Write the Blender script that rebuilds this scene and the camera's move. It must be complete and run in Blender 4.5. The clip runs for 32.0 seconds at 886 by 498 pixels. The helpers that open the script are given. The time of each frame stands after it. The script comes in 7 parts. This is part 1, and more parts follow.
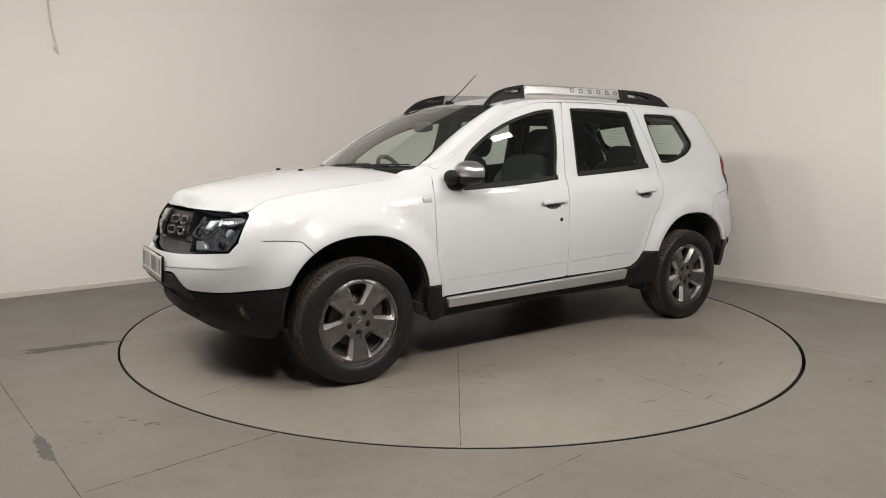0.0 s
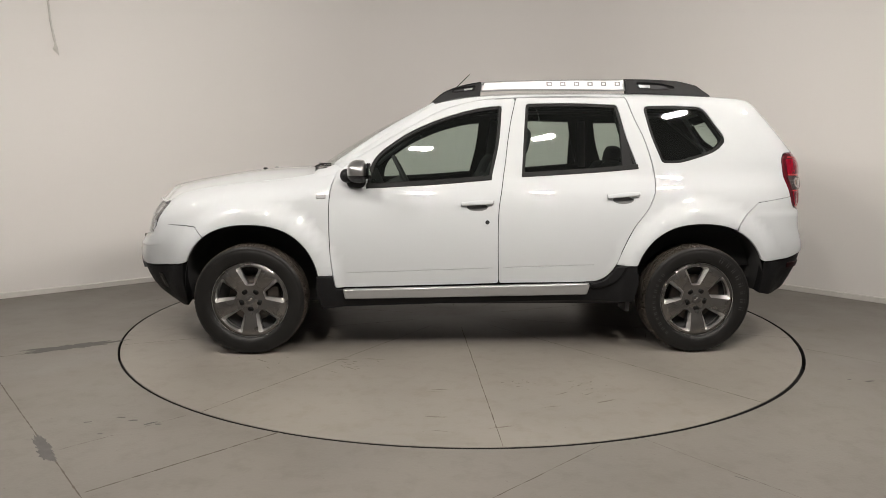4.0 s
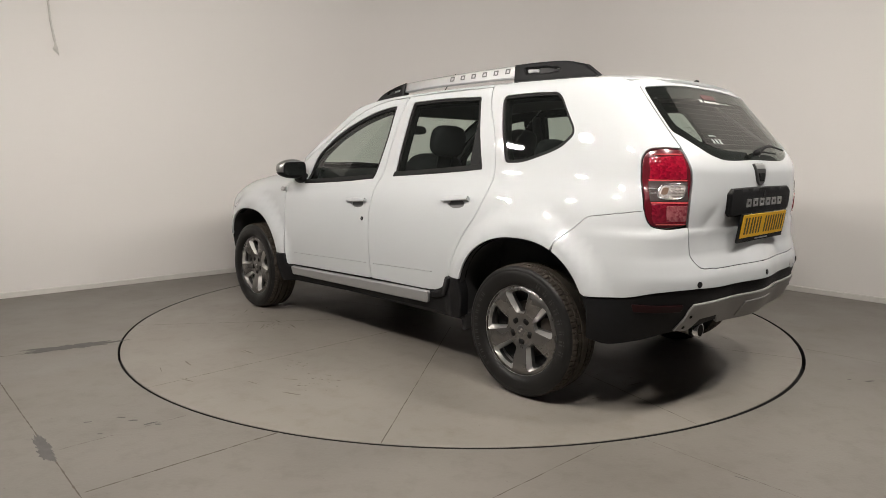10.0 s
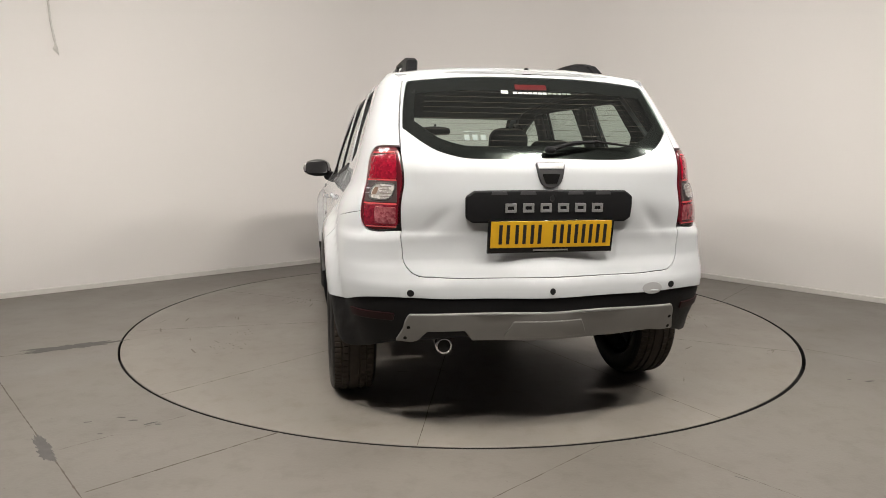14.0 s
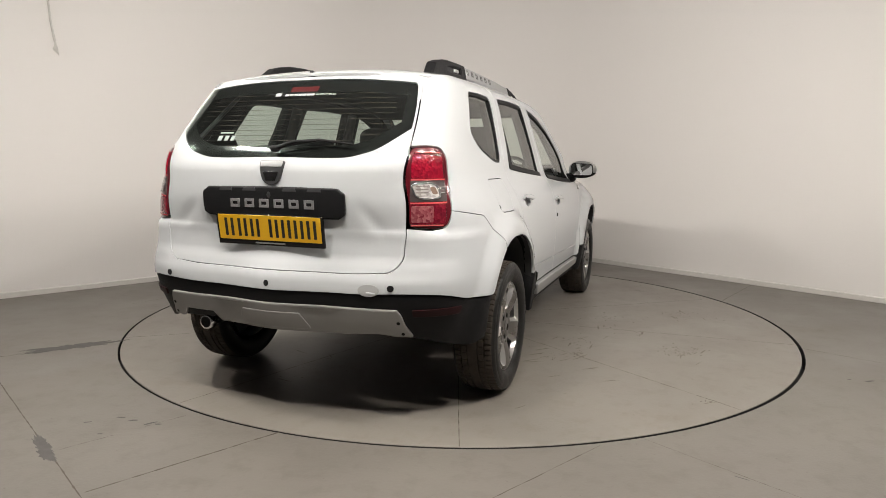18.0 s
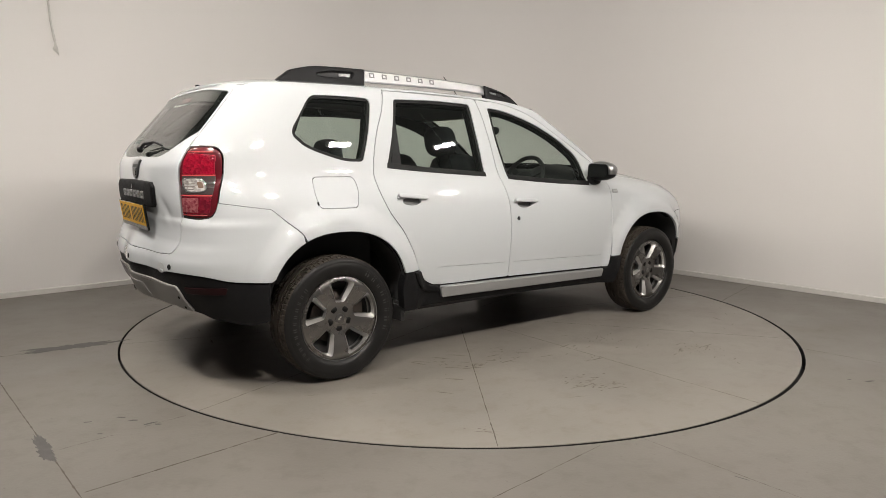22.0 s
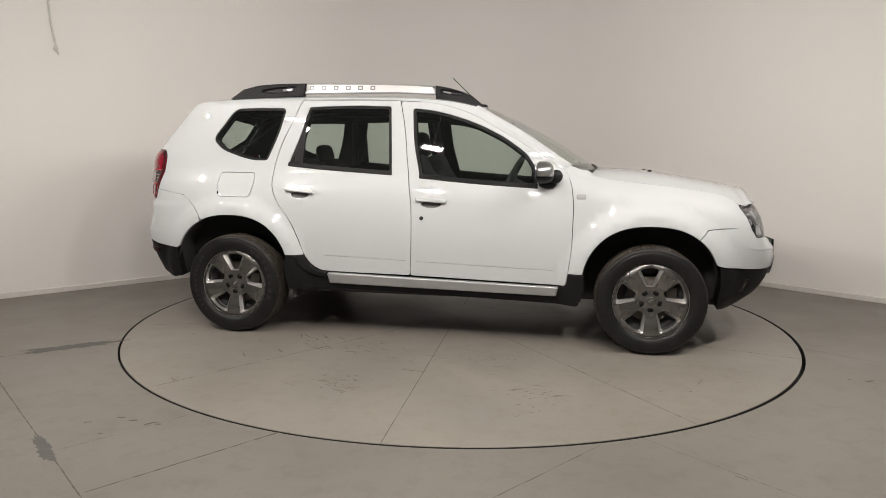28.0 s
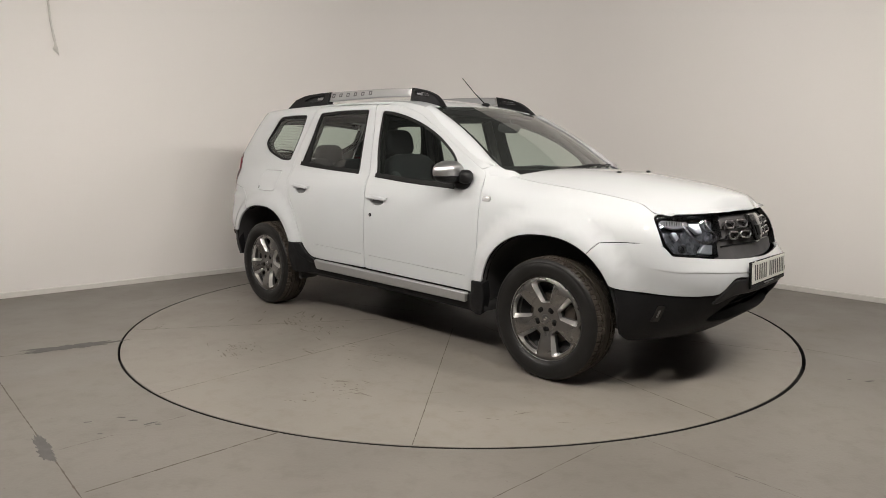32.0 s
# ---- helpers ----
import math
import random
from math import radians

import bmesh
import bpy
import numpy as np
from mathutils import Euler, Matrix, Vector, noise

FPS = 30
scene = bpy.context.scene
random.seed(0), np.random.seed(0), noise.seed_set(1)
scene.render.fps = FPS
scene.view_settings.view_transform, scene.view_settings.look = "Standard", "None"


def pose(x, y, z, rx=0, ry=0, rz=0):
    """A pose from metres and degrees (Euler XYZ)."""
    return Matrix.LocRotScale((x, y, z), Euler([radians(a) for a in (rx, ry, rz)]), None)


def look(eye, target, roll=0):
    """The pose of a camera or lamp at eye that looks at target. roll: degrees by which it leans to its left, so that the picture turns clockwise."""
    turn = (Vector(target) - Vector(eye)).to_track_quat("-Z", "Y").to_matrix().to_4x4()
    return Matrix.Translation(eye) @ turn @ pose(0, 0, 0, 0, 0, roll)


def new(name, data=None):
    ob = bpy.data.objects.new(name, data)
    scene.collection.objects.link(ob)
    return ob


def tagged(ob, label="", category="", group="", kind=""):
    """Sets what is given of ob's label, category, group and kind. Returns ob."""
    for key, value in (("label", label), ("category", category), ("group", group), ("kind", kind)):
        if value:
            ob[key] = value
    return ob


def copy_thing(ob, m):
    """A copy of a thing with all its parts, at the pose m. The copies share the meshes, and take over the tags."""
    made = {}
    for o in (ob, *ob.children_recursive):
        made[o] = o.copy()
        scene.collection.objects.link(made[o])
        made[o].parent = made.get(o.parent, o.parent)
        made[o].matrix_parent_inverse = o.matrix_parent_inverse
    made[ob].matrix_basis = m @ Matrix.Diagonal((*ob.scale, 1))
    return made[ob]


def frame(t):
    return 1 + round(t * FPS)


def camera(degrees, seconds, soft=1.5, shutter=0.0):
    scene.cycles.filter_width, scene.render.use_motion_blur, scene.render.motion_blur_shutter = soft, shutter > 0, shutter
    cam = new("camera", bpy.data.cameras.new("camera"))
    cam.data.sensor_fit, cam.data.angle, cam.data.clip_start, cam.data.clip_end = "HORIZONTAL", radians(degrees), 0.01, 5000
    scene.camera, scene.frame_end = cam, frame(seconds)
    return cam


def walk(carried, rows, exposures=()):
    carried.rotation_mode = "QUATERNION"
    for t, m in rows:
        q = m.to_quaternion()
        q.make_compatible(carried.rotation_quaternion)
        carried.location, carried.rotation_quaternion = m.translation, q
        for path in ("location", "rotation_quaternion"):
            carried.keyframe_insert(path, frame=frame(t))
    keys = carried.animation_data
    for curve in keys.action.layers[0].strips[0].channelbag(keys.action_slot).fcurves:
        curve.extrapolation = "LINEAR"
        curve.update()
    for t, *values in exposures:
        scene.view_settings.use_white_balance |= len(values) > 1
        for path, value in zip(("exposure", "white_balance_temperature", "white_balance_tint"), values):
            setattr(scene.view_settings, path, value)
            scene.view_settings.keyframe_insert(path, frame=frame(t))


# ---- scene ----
# The camera stands still in the near corner of the room; the car turns on a floor turntable.
cam = camera(67.85, 32.0, soft=0.4)
EYE = (0.0, -4.8063, 1.1578)
VIEW = look(EYE, (-0.1135, 0.1463, 0.4815), 0.367)
walk(cam, [(0.0, VIEW), (32.0, VIEW)], exposures=((0.0, 0.02), (3.0, -0.02), (8.0, -0.03), (12.0, 0.03), (14.0, 0.19), (17.0, 0.24), (19.0, 0.10), (21.0, 0.06), (23.0, 0.03), (28.0, -0.01), (32.0, 0.01)))

# Heading of the turntable in degrees, second by second.
HEADING = (215.15, 207.30, 199.43, 191.52, 183.55, 175.54, 167.48, 159.37, 151.22, 143.05, 134.87, 126.72, 118.63, 110.63, 102.70, 94.81, 86.91, 78.98, 71.02, 63.02, 55.01, 47.02, 39.02, 31.00, 22.94, 14.89, 6.89, -1.09, -9.17, -17.40, -25.65, -33.79, -41.84)
TURN_RADIUS = 2.2647
CAR_OFFSET = (-0.0531, 0.1036)

# ---- light ----
world = bpy.data.worlds.new("room_dark")
scene.world = world
world.use_nodes = True
world.node_tree.nodes["Background"].inputs[0].default_value = (0.9, 0.92, 1.0, 1)
world.node_tree.nodes["Background"].inputs[1].default_value = 0.02


# ---- materials ----
def material(name, color, rough=0.5, metal=0.0, **more):
    m = bpy.data.materials.new(name)
    m.use_nodes = True
    b = m.node_tree.nodes["Principled BSDF"]
    b.inputs["Base Color"].default_value = (*color, 1)
    b.inputs["Roughness"].default_value = rough
    b.inputs["Metallic"].default_value = metal
    for k, v in more.items():
        b.inputs[k.replace("_", " ")].default_value = v
    return m


def vary(m, scale=6.0, amount=0.12, bump=0.0, bump_scale=60.0, rough_amount=0.0, coord="Object", detail=6.0, stretch=(1, 1, 1)):
    """Uneven colour, gloss and relief at two scales."""
    nt = m.node_tree
    b = nt.nodes["Principled BSDF"]
    co = nt.nodes.new("ShaderNodeTexCoord")
    mp = nt.nodes.new("ShaderNodeMapping")
    mp.inputs["Scale"].default_value = stretch
    nt.links.new(co.outputs[coord], mp.inputs[0])
    n1 = nt.nodes.new("ShaderNodeTexNoise")
    n1.inputs["Scale"].default_value, n1.inputs["Detail"].default_value = scale, detail
    nt.links.new(mp.outputs[0], n1.inputs["Vector"])
    base = tuple(b.inputs["Base Color"].default_value)[:3]
    mix = nt.nodes.new("ShaderNodeMix")
    mix.data_type = "RGBA"
    mix.inputs["A"].default_value = (*[c * (1 - amount) for c in base], 1)
    mix.inputs["B"].default_value = (*[min(1, c * (1 + amount)) for c in base], 1)
    nt.links.new(n1.outputs["Fac"], mix.inputs["Factor"])
    nt.links.new(mix.outputs["Result"], b.inputs["Base Color"])
    if rough_amount:
        r = b.inputs["Roughness"].default_value
        mr = nt.nodes.new("ShaderNodeMapRange")
        mr.inputs["From Min"].default_value, mr.inputs["From Max"].default_value = 0.3, 0.7
        mr.inputs["To Min"].default_value, mr.inputs["To Max"].default_value = max(0.02, r - rough_amount), min(1, r + rough_amount)
        nt.links.new(n1.outputs["Fac"], mr.inputs["Value"])
        nt.links.new(mr.outputs[0], b.inputs["Roughness"])
    if bump:
        n2 = nt.nodes.new("ShaderNodeTexNoise")
        n2.inputs["Scale"].default_value, n2.inputs["Detail"].default_value = bump_scale, 4.0
        nt.links.new(mp.outputs[0], n2.inputs["Vector"])
        bp = nt.nodes.new("ShaderNodeBump")
        bp.inputs["Strength"].default_value, bp.inputs["Distance"].default_value = bump, 0.01
        nt.links.new(n2.outputs["Fac"], bp.inputs["Height"])
        nt.links.new(bp.outputs[0], b.inputs["Normal"])
    return m


def paint_white():
    m = material("car_paint_white", (0.502, 0.520, 0.534), 0.5, 0.0, Specular_IOR_Level=0.15, Coat_Weight=1.0, Coat_Roughness=0.015, Coat_IOR=1.5)
    return vary(m, 3.0, 0.012)


def glass_material(name, tint, gloss=0.015, haze=0.0):
    """Clear pane: what passes is tinted, the mirror part follows the angle."""
    m = bpy.data.materials.new(name)
    m.use_nodes = True
    nt = m.node_tree
    nt.nodes.remove(nt.nodes["Principled BSDF"])
    out = nt.nodes["Material Output"]
    tr = nt.nodes.new("ShaderNodeBsdfTransparent")
    tr.inputs[0].default_value = (*tint, 1)
    gl = nt.nodes.new("ShaderNodeBsdfGlossy")
    gl.inputs["Color"].default_value = (1, 1, 1, 1)
    gl.inputs["Roughness"].default_value = gloss
    lw = nt.nodes.new("ShaderNodeLayerWeight")
    lw.inputs["Blend"].default_value = 0.5
    p5 = nt.nodes.new("ShaderNodeMath")
    p5.operation, p5.inputs[1].default_value = "POWER", 5.0
    fr = nt.nodes.new("ShaderNodeMath")
    fr.operation, fr.inputs[1].default_value, fr.inputs[2].default_value = "MULTIPLY_ADD", 0.9, 0.075
    nt.links.new(lw.outputs["Facing"], p5.inputs[0])
    nt.links.new(p5.outputs[0], fr.inputs[0])
    mx = nt.nodes.new("ShaderNodeMixShader")
    nt.links.new(fr.outputs[0], mx.inputs[0])
    nt.links.new(tr.outputs[0], mx.inputs[1])
    nt.links.new(gl.outputs[0], mx.inputs[2])
    last = mx
    if haze:
        # an even pale veil added to lift the dark panes
        df = nt.nodes.new("ShaderNodeBsdfDiffuse")
        df.inputs[0].default_value = (0.72, 0.78, 0.74, 1)
        last = nt.nodes.new("ShaderNodeMixShader")
        last.inputs[0].default_value = haze
        nt.links.new(mx.outputs[0], last.inputs[1])
        nt.links.new(df.outputs[0], last.inputs[2])
    nt.links.new(last.outputs[0], out.inputs["Surface"])
    return m


def glow(name, color, strength):
    m = bpy.data.materials.new(name)
    m.use_nodes = True
    nt = m.node_tree
    nt.nodes.remove(nt.nodes["Principled BSDF"])
    e = nt.nodes.new("ShaderNodeEmission")
    e.inputs[0].default_value, e.inputs[1].default_value = (*color, 1), strength
    nt.links.new(e.outputs[0], nt.nodes["Material Output"].inputs["Surface"])
    return m


WALL_PAINT = vary(material("wall_paint", (0.805, 0.778, 0.758), 0.62), 0.7, 0.025, 0.06, 90, 0.08)
SKIRT_PAINT = vary(material("skirting_paint", (0.66, 0.64, 0.61), 0.45), 9, 0.09, 0.1, 40)
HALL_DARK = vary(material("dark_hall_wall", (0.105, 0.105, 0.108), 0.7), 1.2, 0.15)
CEIL_PAINT = vary(material("dark_hall_ceiling", (0.09, 0.09, 0.093), 0.8), 1.5, 0.03)
# floor set darker than the plate, partly for light falling off outwards
FLOOR_PAINT = vary(material("floor_paint", (0.162, 0.148, 0.132), 0.42), 1.3, 0.30, 0.06, 70, 0.12)
DISC_PAINT = vary(material("turntable_paint", (0.206, 0.188, 0.167), 0.42), 1.7, 0.26, 0.06, 70, 0.12)


def grime(m, scale, lo, hi, dark, stretch=(1, 1, 1)):
    """Trodden-in dirt: where the noise passes a level the colour darkens."""
    nt = m.node_tree
    b = nt.nodes["Principled BSDF"]
    was = b.inputs["Base Color"].links[0].from_socket
    co = nt.nodes.new("ShaderNodeTexCoord")
    mp = nt.nodes.new("ShaderNodeMapping")
    mp.inputs["Scale"].default_value = stretch
    no = nt.nodes.new("ShaderNodeTexNoise")
    no.inputs["Scale"].default_value, no.inputs["Detail"].default_value, no.inputs["Roughness"].default_value = scale, 8.0, 0.65
    mr = nt.nodes.new("ShaderNodeMapRange")
    mr.inputs["From Min"].default_value, mr.inputs["From Max"].default_value = lo, hi
    mr.inputs["To Min"].default_value, mr.inputs["To Max"].default_value = 0.0, 1.0
    mx = nt.nodes.new("ShaderNodeMix")
    mx.data_type, mx.blend_type = "RGBA", "MULTIPLY"
    mx.inputs["B"].default_value = (*dark, 1)
    nt.links.new(co.outputs["Object"], mp.inputs[0])
    nt.links.new(mp.outputs[0], no.inputs["Vector"])
    nt.links.new(no.outputs["Fac"], mr.inputs["Value"])
    nt.links.new(mr.outputs[0], mx.inputs["Factor"])
    nt.links.new(was, mx.inputs["A"])
    nt.links.new(mx.outputs["Result"], b.inputs["Base Color"])
    return m


for paint in (FLOOR_PAINT, DISC_PAINT):
    grime(paint, 9.0, 0.50, 0.80, (0.80, 0.775, 0.75))
    grime(paint, 2.2, 0.50, 0.74, (0.91, 0.90, 0.89), (1, 1.6, 1))
    grime(paint, 45.0, 0.66, 0.72, (0.55, 0.50, 0.45))
JOINT_DIRT = vary(material("joint_dirt", (0.098, 0.083, 0.066), 0.8), 14, 0.4)
SCUFF_DIRT = vary(material("bare_floor_patch", (0.092, 0.086, 0.083), 0.75), 25, 0.3)
FAINT_WEAR = vary(material("faint_worn_paint", (0.150, 0.131, 0.110), 0.7), 60, 0.35)
CHIP_DARK = vary(material("chipped_paint", (0.122, 0.104, 0.085), 0.8), 40, 0.4)
# near-black put in for the shade inside gaps and openings
PIT_BLACK = material("pit_black", (0.01, 0.01, 0.01), 0.9)
PANEL_GLOW = glow("lamp_diffuser", (1.0, 0.935, 0.86), 690.0)
# the row ends are set weaker to even out the walls' brightness
PANEL_GLOW_END = glow("end_lamp_diffuser", (1.0, 0.935, 0.86), 520.0)
LAMP_FRAME = material("lamp_frame_white", (0.75, 0.75, 0.75), 0.4)
CORD_GREY = vary(material("grey_cord", (0.62, 0.60, 0.57), 0.6), 30, 0.2)

# ---- helpers for meshes ----


def part(name, bm, mat, parent=None, label=""):
    """Links a bmesh as one mesh object under a thing or a part."""
    me = bpy.data.meshes.new(name)
    bm.to_mesh(me)
    bm.free()
    me.materials.append(mat)
    ob = new(name, me)
    if parent is not None:
        ob.parent = parent
    if label:
        tagged(ob, label)
    return ob


def from_data(name, verts, faces, mat, parent=None, label="", smooth=True):
    me = bpy.data.meshes.new(name)
    me.from_pydata([tuple(v) for v in verts], [], [tuple(f) for f in faces])
    me.validate()
    me.materials.append(mat)
    if smooth:
        me.polygons.foreach_set("use_smooth", [True] * len(me.polygons))
    me.update()
    ob = new(name, me)
    if parent is not None:
        ob.parent = parent
    if label:
        tagged(ob, label)
    return ob


def box_bm(x0, x1, y0, y1, z0, z1, bevel=0.0, segments=2):
    bm = bmesh.new()
    bmesh.ops.create_cube(bm, size=1.0)
    for v in bm.verts:
        v.co = ((x0 + x1) / 2 + v.co.x * (x1 - x0), (y0 + y1) / 2 + v.co.y * (y1 - y0), (z0 + z1) / 2 + v.co.z * (z1 - z0))
    if bevel:
        bmesh.ops.bevel(bm, geom=bm.edges[:], offset=bevel, segments=segments, affect="EDGES", profile=0.6)
        smooth_bm(bm)
    return bm


def smooth_bm(bm, angle=40):
    for f in bm.faces:
        f.smooth = True
    for e in bm.edges:
        if len(e.link_faces) == 2 and e.calc_face_angle(0) > radians(angle):
            e.smooth = False
    return bm


def moved(bm, m):
    bmesh.ops.transform(bm, matrix=m, verts=bm.verts[:])
    return bm


# ---- the room: two plain white walls meet in a rounded corner ----
ROOM_TURN = 43.25
CU, SU = math.cos(radians(ROOM_TURN)), math.sin(radians(ROOM_TURN))
U1, V1, U0, V0 = 2.983, 2.860, -4.6, -4.8
CEIL = 3.7
LAMP_SIZE, LAMP_TILT = (0.075, 0.235), 47
COVE = 1.7


def room(u, v, z=0.0):
    return (u * CU - v * SU, u * SU + v * CU, z)


def to_room(x, y):
    return (x * CU + y * SU, -x * SU + y * CU)


def wall_strip(name, path, z0, z1, thick, mat, label, category="wall", kind="structure", parent=None, out=1):
    """An upright sheet along a plan path in room coordinates, thickened away from the room."""
    n = len(path)
    normals = []
    for i in range(n):
        a, b = path[max(0, i - 1)], path[min(n - 1, i + 1)]
        d = (b[0] - a[0], b[1] - a[1])
        L = math.hypot(*d)
        normals.append((-d[1] / L * out, d[0] / L * out))
    verts, faces = [], []
    for (u, v), (nu, nv) in zip(path, normals):
        verts += [room(u, v, z0), room(u, v, z1), room(u + nu * thick, v + nv * thick, z1), room(u + nu * thick, v + nv * thick, z0)]
    for i in range(n - 1):
        a, b = 4 * i, 4 * i + 4
        for k in range(4):
            faces.append((a + k, a + (k + 1) % 4, b + (k + 1) % 4, b + k))
    faces += [(0, 3, 2, 1), (4 * n - 4, 4 * n - 3, 4 * n - 2, 4 * n - 1)]
    ob = from_data(name, verts, faces, mat, parent, smooth=False)
    ob.data.polygons.foreach_set("use_smooth", [n > 4] * len(ob.data.polygons))
    if n > 4:
        ob.data.set_sharp_from_angle(angle=radians(35))
    return tagged(ob, label, category, kind=kind)


def straight(a, b, n):
    return [(a[0] + (b[0] - a[0]) * i / n, a[1] + (b[1] - a[1]) * i / n) for i in range(n + 1)]


arc = [(U1 - COVE + COVE * math.sin(radians(a)), V1 - COVE + COVE * math.cos(radians(a))) for a in range(0, 91, 3)]
wall_strip("wall_north", straight((-2.7, V1), arc[0], 3), 0, CEIL, 0.12, WALL_PAINT, "plain white painted wall with faint marks")
wall_strip("wall_corner", arc, 0, CEIL, 0.12, WALL_PAINT, "rounded white wall corner between two plain walls")
wall_strip("wall_east", straight(arc[-1], (U1, -2.5), 3), 0, CEIL, 0.12, WALL_PAINT, "plain white painted wall lit from above")
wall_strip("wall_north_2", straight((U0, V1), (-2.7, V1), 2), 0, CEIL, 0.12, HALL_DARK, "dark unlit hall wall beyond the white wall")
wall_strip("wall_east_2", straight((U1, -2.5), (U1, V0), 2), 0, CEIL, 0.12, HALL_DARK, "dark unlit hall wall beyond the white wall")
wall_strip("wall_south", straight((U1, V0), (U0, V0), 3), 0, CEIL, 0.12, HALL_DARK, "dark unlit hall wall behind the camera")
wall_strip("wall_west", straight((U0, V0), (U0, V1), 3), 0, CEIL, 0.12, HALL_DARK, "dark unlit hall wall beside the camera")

# Skirting: a low painted strip, slightly wavy, with a few knocks.
rs = random.Random(5)


def skirting(path):
    n = len(path)
    verts, faces = [], []
    for i, (u, v) in enumerate(path):
        a, b = path[max(0, i - 1)], path[min(n - 1, i + 1)]
        d = (b[0] - a[0], b[1] - a[1])
        L = math.hypot(*d)
        nu, nv = d[1] / L, -d[0] / L
        h = 0.046 + 0.005 * noise.noise((u * 1.3, v * 1.3, 0)) + rs.uniform(-0.0012, 0.0012)
        t = 0.014 + 0.003 * noise.noise((u * 2, v * 2, 5))
        for off, z in ((-0.0, 0.0), (t, 0.0), (t, h - 0.006), (t - 0.005, h), (-0.0, h)):
            verts.append(room(u + nu * off, v + nv * off, z))
    for i in range(n - 1):
        a, b = 5 * i, 5 * i + 5
        for k in range(4):
            faces.append((a + k, b + k, b + k + 1, a + k + 1))
    ob = from_data("baseboard", verts, faces, SKIRT_PAINT, smooth=False)
    return tagged(ob, "low white painted skirting with knocks and dirt", "baseboard", kind="structure")


skirting(straight((U0, V1), arc[0], 90)[:-1] + arc + straight(arc[-1], (U1, V0), 90)[1:])

bm = bmesh.new()
bmesh.ops.create_cube(bm, size=1.0)
for v in bm.verts:
    v.co = room(U0 - 0.12 + (v.co.x + 0.5) * (U1 - U0 + 0.24), V0 - 0.12 + (v.co.y + 0.5) * (V1 - V0 + 0.24), CEIL + (v.co.z + 0.5) * 0.1)
tagged(part("ceiling", bm, CEIL_PAINT), "dark unlit flat ceiling over the hanging floodlights", "ceiling", kind="structure")

# Floor: one sheet with a round opening for the turntable.
GAP = 0.0145
PIT_SHIFT = (0.004, -0.005)
N = 180
verts, faces = [], []
for i in range(N):
    a = 2 * math.pi * i / N
    c, s = math.cos(a), math.sin(a)
    verts.append(((TURN_RADIUS + GAP) * c + PIT_SHIFT[0], (TURN_RADIUS + GAP) * s + PIT_SHIFT[1], 0))
    verts.append(((TURN_RADIUS + GAP) * c + PIT_SHIFT[0], (TURN_RADIUS + GAP) * s + PIT_SHIFT[1], -0.09))
    u, v = to_room(c, s)
    k = min((U1 / u if u > 1e-6 else 99), (U0 / u if u < -1e-6 else 99), (V1 / v if v > 1e-6 else 99), (V0 / v if v < -1e-6 else 99))
    verts.append((k * c, k * s, 0))
for i in range(N):
    a, b = 3 * i, 3 * ((i + 1) % N)
    faces += [(a, a + 2, b + 2, b)]
corners = []
floor = from_data("floor", verts, faces, FLOOR_PAINT, smooth=False)
tagged(floor, "grey painted floor with scuffs and thin joints", "floor", kind="structure")
for cu, cv in ((U1, V1), (U0, V1), (U0, V0), (U1, V0)):
    # close the corners that the ring of quads cuts off
    x, y, _ = room(cu, cv)
    ang = math.atan2(y, x)
    i0 = int(math.floor(ang / (2 * math.pi) * N)) % N
    p, q = verts[3 * i0 + 2], verts[3 * ((i0 + 1) % N) + 2]
    corners.append((p, q, (x, y, 0)))
me = floor.data
bm = bmesh.new()
bm.from_mesh(me)
for p, q, r in corners:
    bm.faces.new([bm.verts.new(p), bm.verts.new(r), bm.verts.new(q)])
bmesh.ops.recalc_face_normals(bm, faces=bm.faces[:])
bm.to_mesh(me)
bm.free()

bm = bmesh.new()
bmesh.ops.create_circle(bm, cap_ends=True, segments=96, radius=TURN_RADIUS + 0.08)
moved(bm, pose(0, 0, -0.088))
tagged(part("turntable_pit", bm, PIT_BLACK), "dark pit under the turntable's rim", "pit", kind="structure")

# Turntable: a round plate flush with the floor, on one central spindle.
turntable = tagged(new("turntable"), "round grey painted turntable plate with scuffs, flush with the floor", "turntable")


def disc_bm(radius, z0, z1, n=180, bevel=0.002):
    bm = bmesh.new()
    rings = [(radius, z0), (radius, z1 - bevel), (radius - bevel, z1)]
    loops = [[bm.verts.new((r * math.cos(2 * math.pi * i / n), r * math.sin(2 * math.pi * i / n), z)) for i in range(n)] for r, z in rings]
    for a, b in zip(loops, loops[1:]):
        for i in range(n):
            bm.faces.new((a[i], a[(i + 1) % n], b[(i + 1) % n], b[i]))
    bm.faces.new(loops[-1])
    bm.faces.new(loops[0][::-1])
    return bm


part("plate", disc_bm(TURN_RADIUS, -0.04, 0.0), DISC_PAINT, turntable)


def ring_bm(radius, z0, z1, n=180, inwards=False):
    bm = bmesh.new()
    lo, hi = ([bm.verts.new((radius * math.cos(2 * math.pi * i / n), radius * math.sin(2 * math.pi * i / n), z)) for i in range(n)] for z in (z0, z1))
    for i in range(n):
        f = (lo[i], lo[(i + 1) % n], hi[(i + 1) % n], hi[i])
        bm.faces.new(f[::-1] if inwards else f)
    return bm


